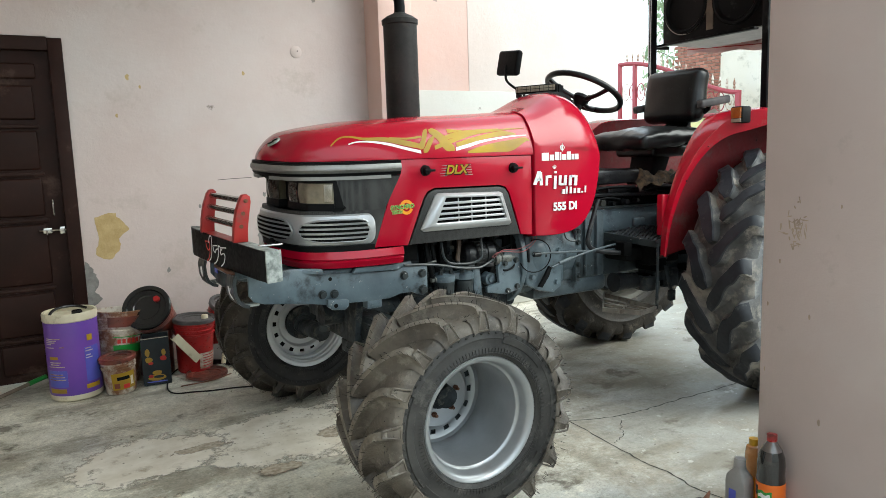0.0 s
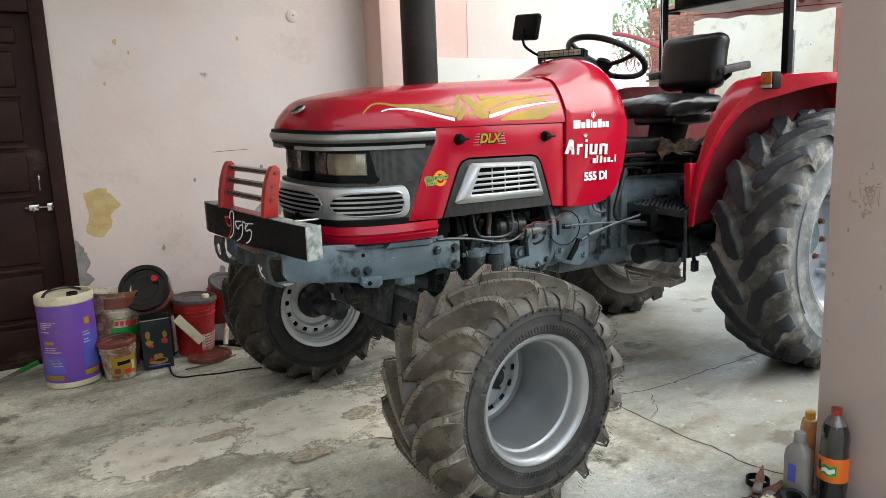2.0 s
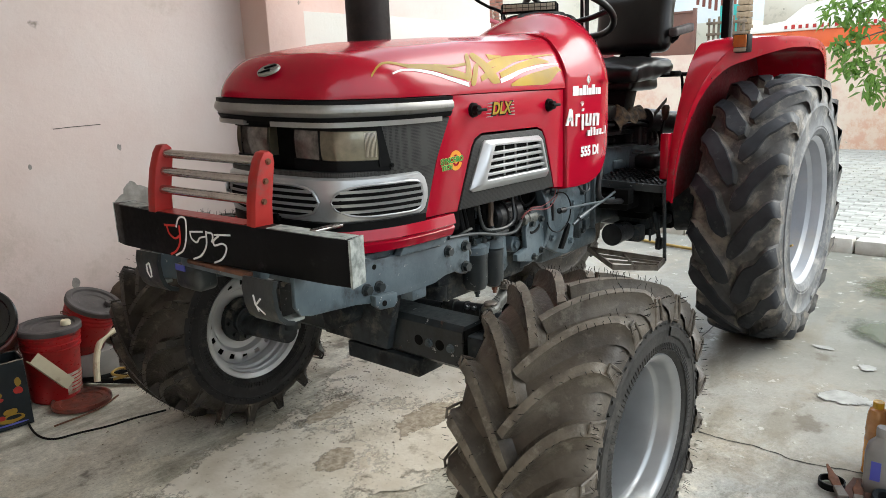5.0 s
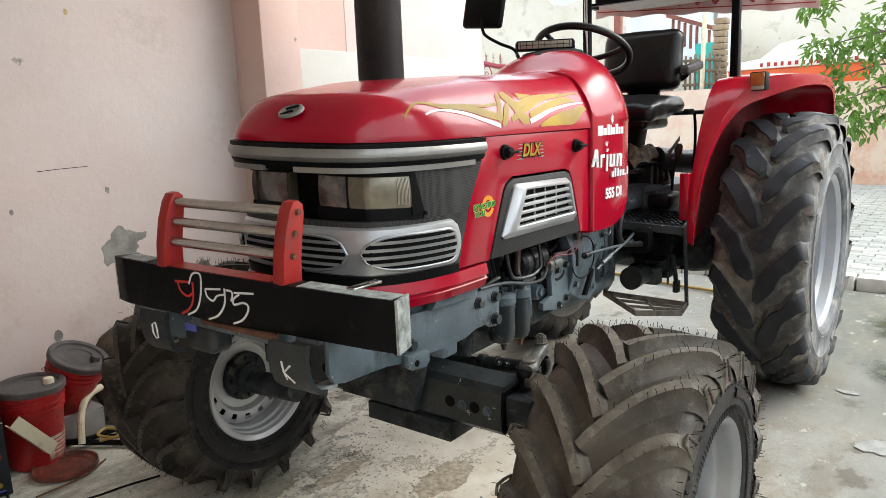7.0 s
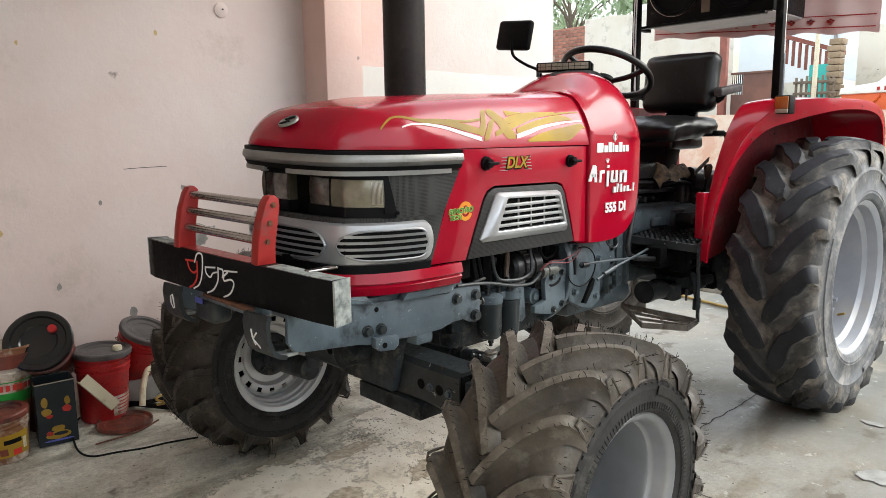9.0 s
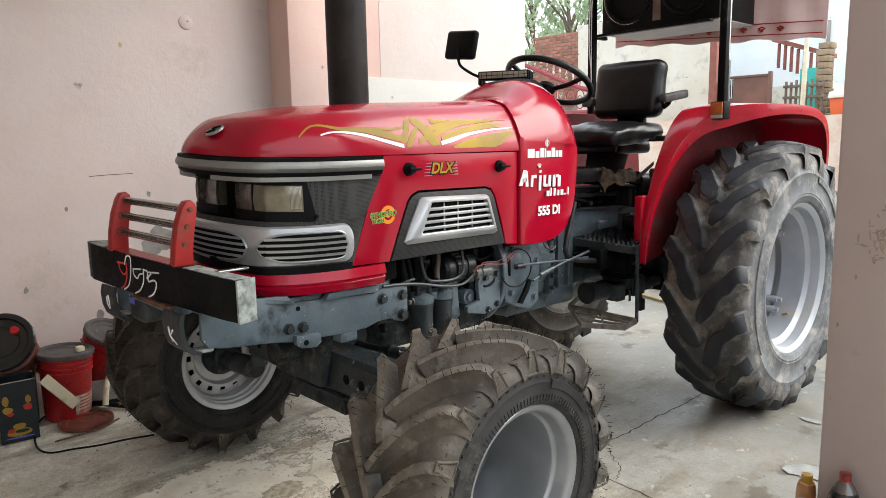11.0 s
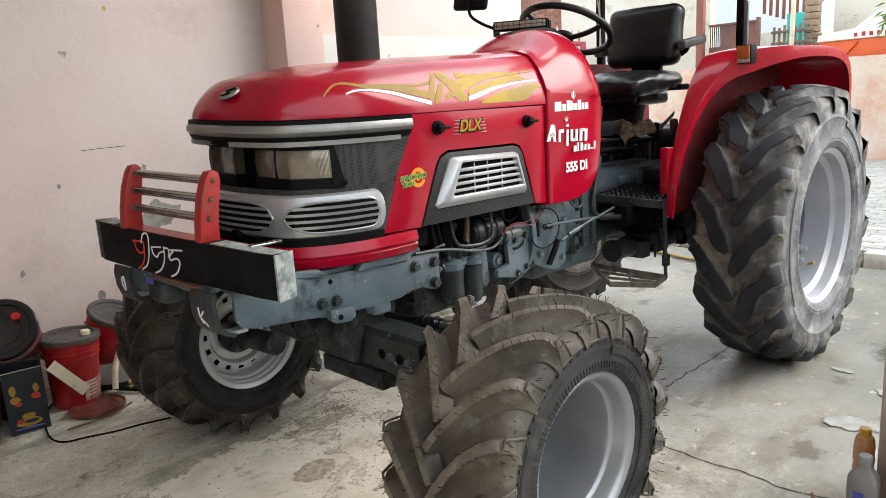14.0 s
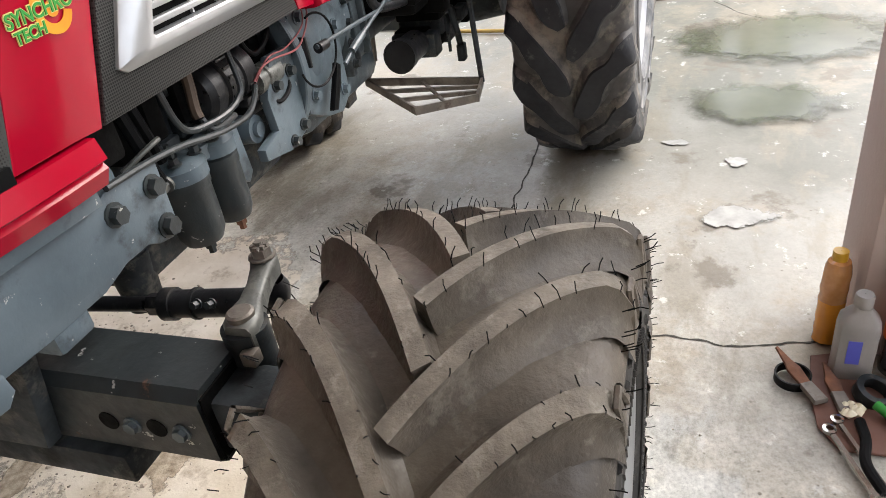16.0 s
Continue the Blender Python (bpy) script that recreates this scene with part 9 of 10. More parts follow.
solo("sheet_angle", placed(bm, mm), M["cream"], "bent pale sheet-metal angle leaning on the tin", "metal angle")

# red pail, second red pail behind, loose lid
m = T((0.765, 4.955, 0)) @ Euler((radians(2), radians(2), 0)).to_matrix().to_4x4()
t = bucket("red_pail", m, 0.105, 0.122, 0.335, M["redplastic"], M["lidgrey"], "red plastic pail with dusty dark lid", cap=M["cream"])
wrap(t, m, 0.105, 0.122, 0.335, radians(-85), radians(-15), 0.03, 0.13, M["dirtywhite"], off=0.0015)
for k in range(5):
    wrap(t, m, 0.105, 0.122, 0.335, radians(-75), radians(-25), 0.045 + 0.017 * k, 0.05 + 0.017 * k, M["redplastic"], "print_line", 0.003)
m = T((0.945, 5.115, 0.115)) @ Euler((radians(22), radians(15), radians(0))).to_matrix().to_4x4()
bucket("red_pail", m, 0.10, 0.118, 0.29, M["redplastic"], M["lidgrey"], "red plastic pail with dark lid standing on a crate", cap=M["lidgrey"])
bm = B()
box(bm, 0.86, 1.08, 4.98, 5.22, 0, 0.13, 0.006)
solo("plastic_box", bm, M["canplastic"], "dusty pale grey plastic box under a red pail", "box")
bm = B()
bands(bm, [(0.001, 0.006), (0.085, 0.006), (0.09, 0.010), (0.112, 0.010), (0.118, 0.020), (0.124, 0.020), (0.126, 0.002), (0.122, 0.0)])
solo("loose_lid", placed(bm, T((0.80, 4.775, 0.002))), M["oilyred"], "dark red pail lid lying on the floor", "lid")

# cables, hoses and scrap
HOSES = [
    ("electric_cable", [(0.98, 4.37, 0.006), (0.86, 4.41, 0.006), (0.76, 4.43, 0.006), (0.66, 4.47, 0.006), (0.575, 4.50, 0.006), (0.545, 4.58, 0.006), (0.56, 4.72, 0.006), (0.61, 4.90, 0.006), (0.70, 5.02, 0.008), (0.86, 4.98, 0.010), (1.02, 4.95, 0.008), (1.15, 4.80, 0.006)], 0.0045, "plastic", "thin dark cable looped on the floor", "cable"),
    ("black_hose", [(0.90, 4.98, 0.02), (0.98, 4.86, 0.018), (1.06, 4.74, 0.016), (1.14, 4.60, 0.015), (1.22, 4.50, 0.015)], 0.013, "plastic", "black rubber hose on the floor", "hose"),
    ("black_hose", [(0.82, 5.05, 0.02), (0.94, 4.92, 0.03), (1.05, 4.90, 0.03), (1.16, 4.92, 0.02)], 0.011, "plastic", "black rubber hose beside a red pail", "hose"),
    ("white_pipe", [(0.93, 4.90, 0.02), (0.95, 4.93, 0.10), (0.985, 4.96, 0.17), (1.03, 4.98, 0.20), (1.09, 5.0, 0.21)], 0.015, "cream", "short curved whitish plastic pipe", "pipe"),
    ("yellow_cord", [(0.98, 4.84, 0.03), (1.03, 4.79, 0.045), (1.08, 4.84, 0.04), (1.04, 4.90, 0.05), (0.99, 4.87, 0.045), (1.05, 4.80, 0.03), (1.12, 4.80, 0.02)], 0.006, "hose", "tangled dirty yellow cord", "cord"),
    ("thin_rod", [(0.62, 4.62, 0.006), (0.80, 4.63, 0.006), (0.93, 4.70, 0.006)], 0.004, "rust", "thin rusty rod on the floor", "rod"),
]
for name, pts, r, key, label, cat in HOSES:
    bm = B()
    tube(bm, curve_pts(pts, 7), r, 10)
    solo(name, bm, M[key], label, cat)
bm = B()
rows = []
for k in range(15):
    f = k / 14
    r = 0.20 * (0.80 + 0.35 * math.sin(math.pi * min(1.0, f * 0.9 + 0.12))) * (1 if f < 0.8 else 1 - 0.75 * ((f - 0.8) / 0.2) ** 2)
    rows.append([(1.37 + r * 1.15 * math.cos(a) + 0.02 * noise.noise((a * 2, f * 5, 1)), 5.06 + 0.62 * r * math.sin(a) + 0.06 * f + 0.02 * noise.noise((a * 2, f * 5, 7)), 0.46 * f + 0.012 * noise.noise((a * 3, f * 4, 4))) for a in [2 * math.pi * q / 28 for q in range(28)]])
vs = sheet(bm, rows, closed=True)
bm.faces.new(vs[0])
bm.faces.new(vs[-1][::-1])
solo("sack", bm, M["sacking"], "slumped dark brown sack against the wall behind the wheel", "sack", angle=60)
broom = thing("broom", -0.2, 5.05, 0, "stick with a green end leaning by the door", "broom")
bm = B()
tube(bm, [(-0.42, 4.86, 0.016), (-0.16, 5.06, 0.05)], 0.011, 12)
part("stick", bm, M["wood"], broom)
bm = B()
tube(bm, [(-0.16, 5.06, 0.05), (-0.07, 5.13, 0.062)], 0.014, 12)
part("green_grip", bm, M["green"], broom)
bm = B()
for k in range(24):
    a = 0.03 * (k % 6 - 2.5)
    tube(bm, [(-0.42, 4.86, 0.016), (-0.55 + 0.01 * (k // 6), 4.76 + a, 0.012)], 0.003, 4)
part("bristles", bm, M["wood"], broom)

# grit under the nose of the tractor
bm = B()
rnd = random.Random(77)
for k in range(420):
    a, r = rnd.uniform(0, 2 * math.pi), abs(rnd.gauss(0, 0.34))
    x, y = 1.52 + 1.1 * r * math.cos(a), 3.86 + 0.55 * r * math.sin(a)
    if k % 5 == 0:
        x, y = rnd.uniform(0.2, 2.4), rnd.uniform(2.2, 4.4)
    s = rnd.uniform(0.002, 0.006) * (2 if k % 60 == 0 else 1)
    vs = [bm.verts.new((x + s * dx * rnd.uniform(0.7, 1.4), y + s * dy * rnd.uniform(0.7, 1.4), s * dz * 0.7 + 0.002)) for dx, dy, dz in ((1, 0, 0), (0, 1, 0), (-1, 0, 0), (0, -1, 0), (0.1, 0.1, 1))]
    for i in range(4):
        bm.faces.new((vs[i], vs[(i + 1) % 4], vs[4]))
solo("grit", bm, M["joint"], "scattered sandy grit and crumbs on the floor", "grit", "stuff")

# ---- bottles and tools at the foot of the near pillar ----
def turned(bm, prof, x, y, n=32):
    lathe(bm, prof, (x, y, 0), "z", n)
    return bm


bx, by = 2.068, 1.775
cola = thing("soda_bottle", bx, by, 0, "dark soda bottle with orange label and red cap", "bottle")
bm = turned(B(), [(0.001, 0.004), (0.03, 0.0), (0.044, 0.008), (0.046, 0.03), (0.043, 0.05), (0.046, 0.08), (0.046, 0.19), (0.044, 0.215), (0.045, 0.245), (0.042, 0.272), (0.034, 0.294)], bx, by)
part("body", bm, M["cola"], cola)
bm = turned(B(), [(0.034, 0.294), (0.026, 0.308), (0.017, 0.322), (0.0145, 0.334)], bx, by)
part("neck", bm, M["petdark"], cola, "empty clear neck")
bm = turned(B(), [(0.0165, 0.326), (0.017, 0.330), (0.0165, 0.348), (0.001, 0.350)], bx, by, 20)
part("cap", bm, M["redplastic"], cola)
bm = turned(B(), [(0.0468, 0.102), (0.0472, 0.104), (0.0472, 0.184), (0.0468, 0.186)], bx, by)
lab = part("label", bm, M["orangelabel"], cola, "orange label")
for a0, a1, z0, z1, key, o in ((-200, -140, 0.125, 0.160, "green", 0.0006), (-195, -146, 0.135, 0.150, "white", 0.0012), (-168, -150, 0.112, 0.126, "yellow", 0.0006), (-215, -200, 0.140, 0.172, "lidblack", 0.0006)):
    bm = B()
    rows = []
    for k in range(9):
        a = radians(a0 + (a1 - a0) * k / 8)
        rows.append([(bx + (0.0472 + o) * math.cos(a), by + (0.0472 + o) * math.sin(a), z) for z in (z0 + 0.004 * math.sin(k), z1 - 0.003 * math.cos(k * 1.3))])
    sheet(bm, rows, 0.0004)
    part("label_shape", bm, M[key], lab)

can = thing("oil_can", 2.045, 1.88, 0, "grey plastic oil can with grey cap", "oil can")
bm = B()
rows = []
for z, a, b in ((0.0, 0.026, 0.038), (0.006, 0.029, 0.042), (0.05, 0.0285, 0.041), (0.145, 0.029, 0.042), (0.166, 0.027, 0.039), (0.182, 0.020, 0.027), (0.192, 0.0165, 0.018), (0.204, 0.0155, 0.0165)):
    rows.append([(2.045 + a * sx, 1.88 + b * sy, z) for sx, sy in ((-1, -0.6), (-0.9, -0.9), (-0.6, -1), (0.6, -1), (0.9, -0.9), (1, -0.6), (1, 0.6), (0.9, 0.9), (0.6, 1), (-0.6, 1), (-0.9, 0.9), (-1, 0.6))])
vs = sheet(bm, rows, closed=True)
bm.faces.new(vs[0])
part("body", bm, M["canplastic"], can, "", 50)
bm = turned(B(), [(0.0185, 0.200), (0.0195, 0.203), (0.0195, 0.226), (0.0175, 0.231), (0.001, 0.232)], 2.045, 1.88, 28)
part("cap", bm, M["canplastic"], can)
bm = B()
box(bm, 2.0150, 2.0165, 1.872, 1.900, 0.055, 0.12)
part("blue_mark", bm, M["blueprint"], can, "worn blue print")

bx, by = 2.165, 1.915
oil = thing("oil_bottle", bx, by, 0, "crumpled bottle of golden oil with yellow cap", "bottle")
bm = turned(B(), [(0.001, 0.003), (0.024, 0.0), (0.031, 0.006), (0.0295, 0.025), (0.0315, 0.042), (0.0295, 0.060), (0.0315, 0.078), (0.0295, 0.105), (0.0305, 0.125)], bx, by, 28)
for v in bm.verts:
    v.co += 0.0025 * noise.noise_vector(v.co * 40)
part("oil_filled_part", bm, M["oil"], oil)
bm = turned(B(), [(0.0305, 0.125), (0.0290, 0.145), (0.0310, 0.16), (0.0295, 0.18), (0.0300, 0.20), (0.0280, 0.222), (0.0240, 0.234), (0.0150, 0.240)], bx, by, 28)
for v in bm.verts:
    v.co += 0.003 * noise.noise_vector(v.co * 40)
part("empty_part", bm, M["pet"], oil)
bm = turned(B(), [(0.0165, 0.237), (0.017, 0.241), (0.0165, 0.262), (0.001, 0.263)], bx, by, 24)
part("cap", bm, M["capyellow"], oil, "yellow cap")

bm = B()
prism(bm, [(2.09, 1.955), (2.12, 1.86), (2.02, 1.83), (1.90, 1.80), (1.80, 1.84), (1.80, 1.93), (1.86, 1.965), (1.96, 1.97)], "z", 0.0, 0.008, 0.003)
solo("oily_board", bm, M["rustsheet"], "oily brown scrap of board under the tools", "board")


def ring_part(name, x, y, z, r0, r1, h, key, label, cat, tilt=(0, 0)):
    bm = B()
    lathe(bm, [(r0, 0), (r1, 0), (r1, h), (r0, h)], (0, 0, 0), "z", 36, closed=True)
    placed(bm, Matrix.Translation((x, y, z)) @ Euler((radians(tilt[0]), radians(tilt[1]), 0)).to_matrix().to_4x4())
    return solo(name, bm, M[key], label, cat)


ring_part("piston_ring_clamp", 2.003, 2.002, 0.001, 0.036, 0.040, 0.022, "black", "dark steel ring clamp lying on the floor", "clamp")
ring_part("bearing_race", 1.965, 1.848, 0.009, 0.026, 0.040, 0.03, "greyold", "greasy steel bearing ring among the tools", "bearing", (12, -8))
ring_part("washer", 1.90, 1.80, 0.009, 0.012, 0.026, 0.010, "steel", "large steel washer among the tools", "washer")


def spanner(p0, p1, r, key, label):
    """A combination spanner lying between two points: shank, ring end, open end."""
    a, b = Vector(p0), Vector(p1)
    d = (b - a).normalized()
    s = Vector((-d.y, d.x, 0))
    t = thing("spanner", a.x, a.y, a.z, label, "spanner", "spanners by the pillar")
    bm = B()
    rows = []
    for q in (a + d * r * 1.2, b - d * r * 1.2):
        rows.append([q - s * r * 0.45 - Vector((0, 0, 0.003)), q + s * r * 0.45 - Vector((0, 0, 0.003)), q + s * r * 0.35 + Vector((0, 0, 0.003)), q - s * r * 0.35 + Vector((0, 0, 0.003))])
    vs = sheet(bm, rows, closed=True)
    bm.faces.new(vs[0])
    bm.faces.new(vs[1][::-1])
    part("shank", bm, M[key], t)
    bm = B()
    lathe(bm, [(r * 0.6, -0.005), (r * 1.1, -0.004), (r * 1.1, 0.004), (r * 0.6, 0.005)], a, "z", 20, closed=True)
    part("ring_end", bm, M[key], t)
    bm = B()
    rows = []
    for k in range(10):
        f = -2.3 + 4.6 * k / 9 + math.atan2(d.y, d.x) + math.pi
        u = Vector((math.cos(f), math.sin(f), 0))
        rows.append([b + u * r * 0.62 - Vector((0, 0, 0.004)), b + u * r * 1.25 - Vector((0, 0, 0.004)), b + u * r * 1.25 + Vector((0, 0, 0.004)), b + u * r * 0.62 + Vector((0, 0, 0.004))])
    vs = sheet(bm, rows, closed=True)
    bm.faces.new(vs[0])
    bm.faces.new(vs[-1][::-1])
    part("open_end", bm, M[key], t)
    return t


spanner((1.845, 1.945, 0.016), (1.675, 1.882, 0.014), 0.013, "steel", "bright steel combination spanner on the floor")
spanner((1.872, 1.928, 0.020), (1.70, 1.862, 0.016), 0.012, "steel", "bright steel combination spanner on the floor")
spanner((1.935, 1.80, 0.022), (1.85, 1.79, 0.018), 0.011, "steel", "short steel spanner among the tools")


def puller(x, y, ang, key, label, L=0.13):
    t = thing("gear_puller", x, y, 0, label, "tool", "copper tools by the pillar")
    bm = B()
    prism(bm, [(0.0, -0.012), (L * 0.45, -0.016), (L * 0.62, -0.010), (L, -0.003), (L, 0.003), (L * 0.62, 0.010), (L * 0.45, 0.016), (0.0, 0.012)], "z", 0.014, 0.024, 0.003)
    placed(bm, Matrix.Translation((x, y, 0)) @ Euler((0, radians(-6), radians(ang))).to_matrix().to_4x4())
    part("blade", bm, M[key], t)
    bm = B()
    prism(bm, [(-0.05, -0.016), (0.01, -0.014), (0.01, 0.014), (-0.05, 0.016)], "z", 0.012, 0.028, 0.004)
    placed(bm, Matrix.Translation((x, y, 0)) @ Euler((0, 0, radians(ang))).to_matrix().to_4x4())
    part("head", bm, M["ironbare"], t)


puller(1.965, 1.975, 27, "rust", "copper-coloured tool with steel head")
puller(1.945, 1.915, 12, "rust", "copper-coloured tool with steel head", 0.10)
bm = B()
for k in range(10):
    lathe(bm, [(0.001, -0.012), (0.014, 0.0), (0.001, 0.012)], (1.905 + 0.012 * math.cos(k * 2.4), 1.895 + 0.014 * math.sin(k * 1.7), 0.022), "z", 8)
for v in bm.verts:
    v.co += 0.006 * noise.noise_vector(v.co * 60)
    v.co.z = max(v.co.z, 0.009)
solo("cotton_waste", bm, M["cream"], "small wad of yellowish cotton waste", "rag", angle=60)
bm = B()
tube(bm, curve_pts([(1.875, 1.885, 0.02), (1.82, 1.882, 0.022), (1.76, 1.89, 0.018), (1.69, 1.868, 0.016)], 6), 0.011, 10)
solo("rubber_tube", bm, M["plastic"], "short black rubber tube among the tools", "hose")
dr = thing("screwdriver", 1.90, 1.835, 0, "screwdriver with green plastic handle", "screwdriver")
bm = B()
tube(bm, [(1.915, 1.85, 0.034), (1.86, 1.80, 0.026)], 0.011, 12)
part("handle", bm, M["green"], dr)
bm = B()
tube(bm, [(1.86, 1.80, 0.026), (1.79, 1.74, 0.012)], 0.0035, 8)
part("blade", bm, M["steel"], dr)

# puddles and lime patches on the floor
M["grit"] = surface("mortar_grit", (0.60, 0.55, 0.46), (0.34, 0.30, 0.24), 40, (0.8, 0.95), bump=0.3)
M["puddle"] = surface("shallow_puddle", (0.105, 0.108, 0.075), (0.075, 0.078, 0.055), 3, (0.10, 0.2), bump=0.0, spec=0.3)
M["lime"] = surface("lime_patch", (0.36, 0.36, 0.34), (0.24, 0.24, 0.225), 14, (0.6, 0.75), bump=0.0)


def ragged(m, low, high, rough=1.5):
    """Let a stain thin out towards its rim in ragged islands."""
    n, l = m.node_tree.nodes, m.node_tree.links
    tc = n.new("ShaderNodeTexCoord")
    mp = n.new("ShaderNodeMapping")
    mp.inputs["Location"].default_value = (-1, -1, 0)
    mp.inputs["Scale"].default_value = (2, 2, 0)
    l.new(tc.outputs["Generated"], mp.inputs["Vector"])
    ln = n.new("ShaderNodeVectorMath")
    ln.operation = "LENGTH"
    l.new(mp.outputs["Vector"], ln.inputs[0])
    nz = noise_node(n, l, tc.outputs["Object"], 9, 8, 0.7)
    ad = n.new("ShaderNodeMath")
    ad.operation = "MULTIPLY_ADD"
    ad.inputs[1].default_value = rough
    l.new(nz.outputs["Fac"], ad.inputs[0])
    l.new(ln.outputs["Value"], ad.inputs[2])
    mr = n.new("ShaderNodeMapRange")
    mr.inputs["From Min"].default_value, mr.inputs["From Max"].default_value = low, high
    mr.inputs["To Min"].default_value, mr.inputs["To Max"].default_value = 1, 0
    l.new(ad.outputs["Value"], mr.inputs["Value"])
    l.new(mr.outputs["Result"], n["Principled BSDF"].inputs["Alpha"])


M["sand"] = surface("dried_sandy_mortar", (0.74, 0.69, 0.60), (0.60, 0.54, 0.44), 7, (0.75, 0.9), bump=0.5, fine=55, dirt=(0.36, 0.30, 0.22), dirt_amount=0.3, dirt_scale=9)
M["gravel"] = surface("brown_gravelly_dirt", (0.52, 0.45, 0.35), (0.26, 0.21, 0.15), 45, (0.85, 0.95), bump=0.9, fine=70)
ragged(M["sand"], 1.50, 1.66)
ragged(M["gravel"], 1.02, 1.09, 1.2)
ragged(M["puddle"], 0.86, 1.12, 0.8)
ragged(M["lime"], 1.17, 1.20, 1.3)


def floor_patch(cx, cy, rx, ry, key, name, label, seed, z=0.004, n=40):
    bm = B()
    pts = []
    for k in range(n):
        a = 2 * math.pi * k / n
        f = 1 + 0.35 * noise.noise((math.cos(a) * 1.5 + seed, math.sin(a) * 1.5, seed)) + 0.12 * noise.noise((math.cos(a) * 6, math.sin(a) * 6, seed))
        pts.append((cx + 1.35 * rx * f * math.cos(a), cy + 1.35 * ry * f * math.sin(a)))
    bm.faces.new([bm.verts.new((x, y, z)) for x, y in pts])
    part(name, bm, M[key], floor, label)


floor_patch(4.60, 1.78, 0.42, 0.55, "puddle", "puddle", "shallow greenish puddle", 1.3, 0.0032)
floor_patch(3.72, 1.98, 0.26, 0.30, "puddle", "puddle", "shallow greenish puddle", 4.1, 0.0050)
for cx, cy, rx, ry, s in ((2.735, 2.10, 0.085, 0.13, 2.0), (3.14, 2.09, 0.05, 0.05, 5.0), (3.3, 2.3, 0.04, 0.07, 13.0)):
    floor_patch(cx, cy, rx, ry, "lime", "lime_patch", "whitish dried patch", s, 0.0006 + 0.00005 * s)
# Sandy mortar in a paler colour, standing in for light reaching under the tractor.
for k, (cx, cy, rx, ry, s) in enumerate(((1.50, 3.50, 0.60, 0.34, 3.0), (0.95, 3.55, 0.34, 0.26, 6.0), (0.15, 2.75, 0.45, 0.30, 8.0), (1.95, 3.75, 0.40, 0.30, 10.0), (0.30, 3.65, 0.30, 0.22, 12.0), (-0.6, 3.3, 0.45, 0.25, 14.0))):
    floor_patch(cx, cy, rx, ry, "sand", "sandy_patch", "dried patch of sandy mortar, made paler to brighten the floor", s, 0.0010 + 0.0004 * k)
for k, (cx, cy, rx, ry, s) in enumerate(((1.62, 3.42, 0.22, 0.12, 21.0), (1.38, 3.78, 0.26, 0.07, 23.0), (1.15, 3.45, 0.12, 0.10, 25.0), (0.80, 3.20, 0.14, 0.08, 27.0), (0.55, 3.62, 0.18, 0.06, 29.0), (0.2, 3.2, 0.20, 0.07, 31.0))):
    floor_patch(cx, cy, rx, ry, "gravel", "gravel_patch", "brown gravelly dirt", s, 0.0036 + 0.0003 * k)
# loose grit and crumbs of mortar on the floor, thickest beside the far front wheel
bm = B()
rnd = random.Random(77)
for k in range(1500):
    if k < 420:
        x, y = rnd.gauss(0.95, 0.28), rnd.gauss(3.35, 0.42)
    elif k < 1250:
        f = rnd.random()
        x, y = 1.20 + 0.75 * f + rnd.gauss(0, 0.16), 3.50 + 0.45 * f + rnd.gauss(0, 0.16)
    else:
        x, y = rnd.uniform(-0.6, 2.6), rnd.uniform(2.2, 5.1)
    r = rnd.uniform(0.0016, 0.0042) if rnd.random() < 0.95 else rnd.uniform(0.005, 0.009)
    q = [Vector((x + r * rnd.uniform(0.7, 1.3) * math.cos(a), y + r * rnd.uniform(0.7, 1.3) * math.sin(a), 0.002)) for a in (0.3, 1.6, 2.8, 4.1, 5.3)]
    top = bm.verts.new((x, y, 0.002 + r * rnd.uniform(0.4, 0.8)))
    ring = [bm.verts.new(p) for p in q]
    for a, b in zip(ring, ring[1:] + ring[:1]):
        bm.faces.new((a, b, top))
solo("grit", bm, M["grit"], "loose grit and mortar crumbs on the floor", "grit", "stuff")
bm = B()
tube(bm, curve_pts([(4.80, 2.95, 0.012), (4.87, 3.29, 0.012), (4.93, 3.70, 0.012), (5.02, 4.05, 0.012), (5.12, 4.35, 0.012)], 8), 0.012, 10)
solo("garden_hose", bm, M["hose"], "dirty yellow hose lying under the tractor", "hose")

# ---- the yard: kerb, paving, gate, far walls, tree ----
rnd = random.Random(21)
y = -1.6
while y < 6.4:
    L = rnd.uniform(0.17, 0.27)
    if rnd.random() > 0.12:
        bm = B()
        x0 = 5.50 + rnd.uniform(-0.02, 0.02)
        box(bm, x0, x0 + rnd.uniform(0.12, 0.16), y, y + L - 0.015, -0.03, 0.075 + rnd.uniform(-0.025, 0.015), 0.008, 2)
        for v in bm.verts:
            v.co += 0.006 * noise.noise_vector(v.co * 11)
        solo("kerb_stone", bm, M["kerb"], "worn whitish kerb stone at the edge of the paving", "kerb stone", group="kerb stones")
    y += L

paving = thing("pavement", 9, 2.5, 0, "yard paved with worn grey interlocking blocks", "paving", kind="structure")
bm = B()
box(bm, 5.62, 12.5, -6, 13.5, -0.08, 0.030)
part("bed", bm, M["joint"], paving)


def paver_mesh():
    bm = B()
    box(bm, -0.108, 0.108, -0.052, 0.052, 0, 0.028, 0.006, 1)
    return mesh_of("paver", bm, M["paver"])


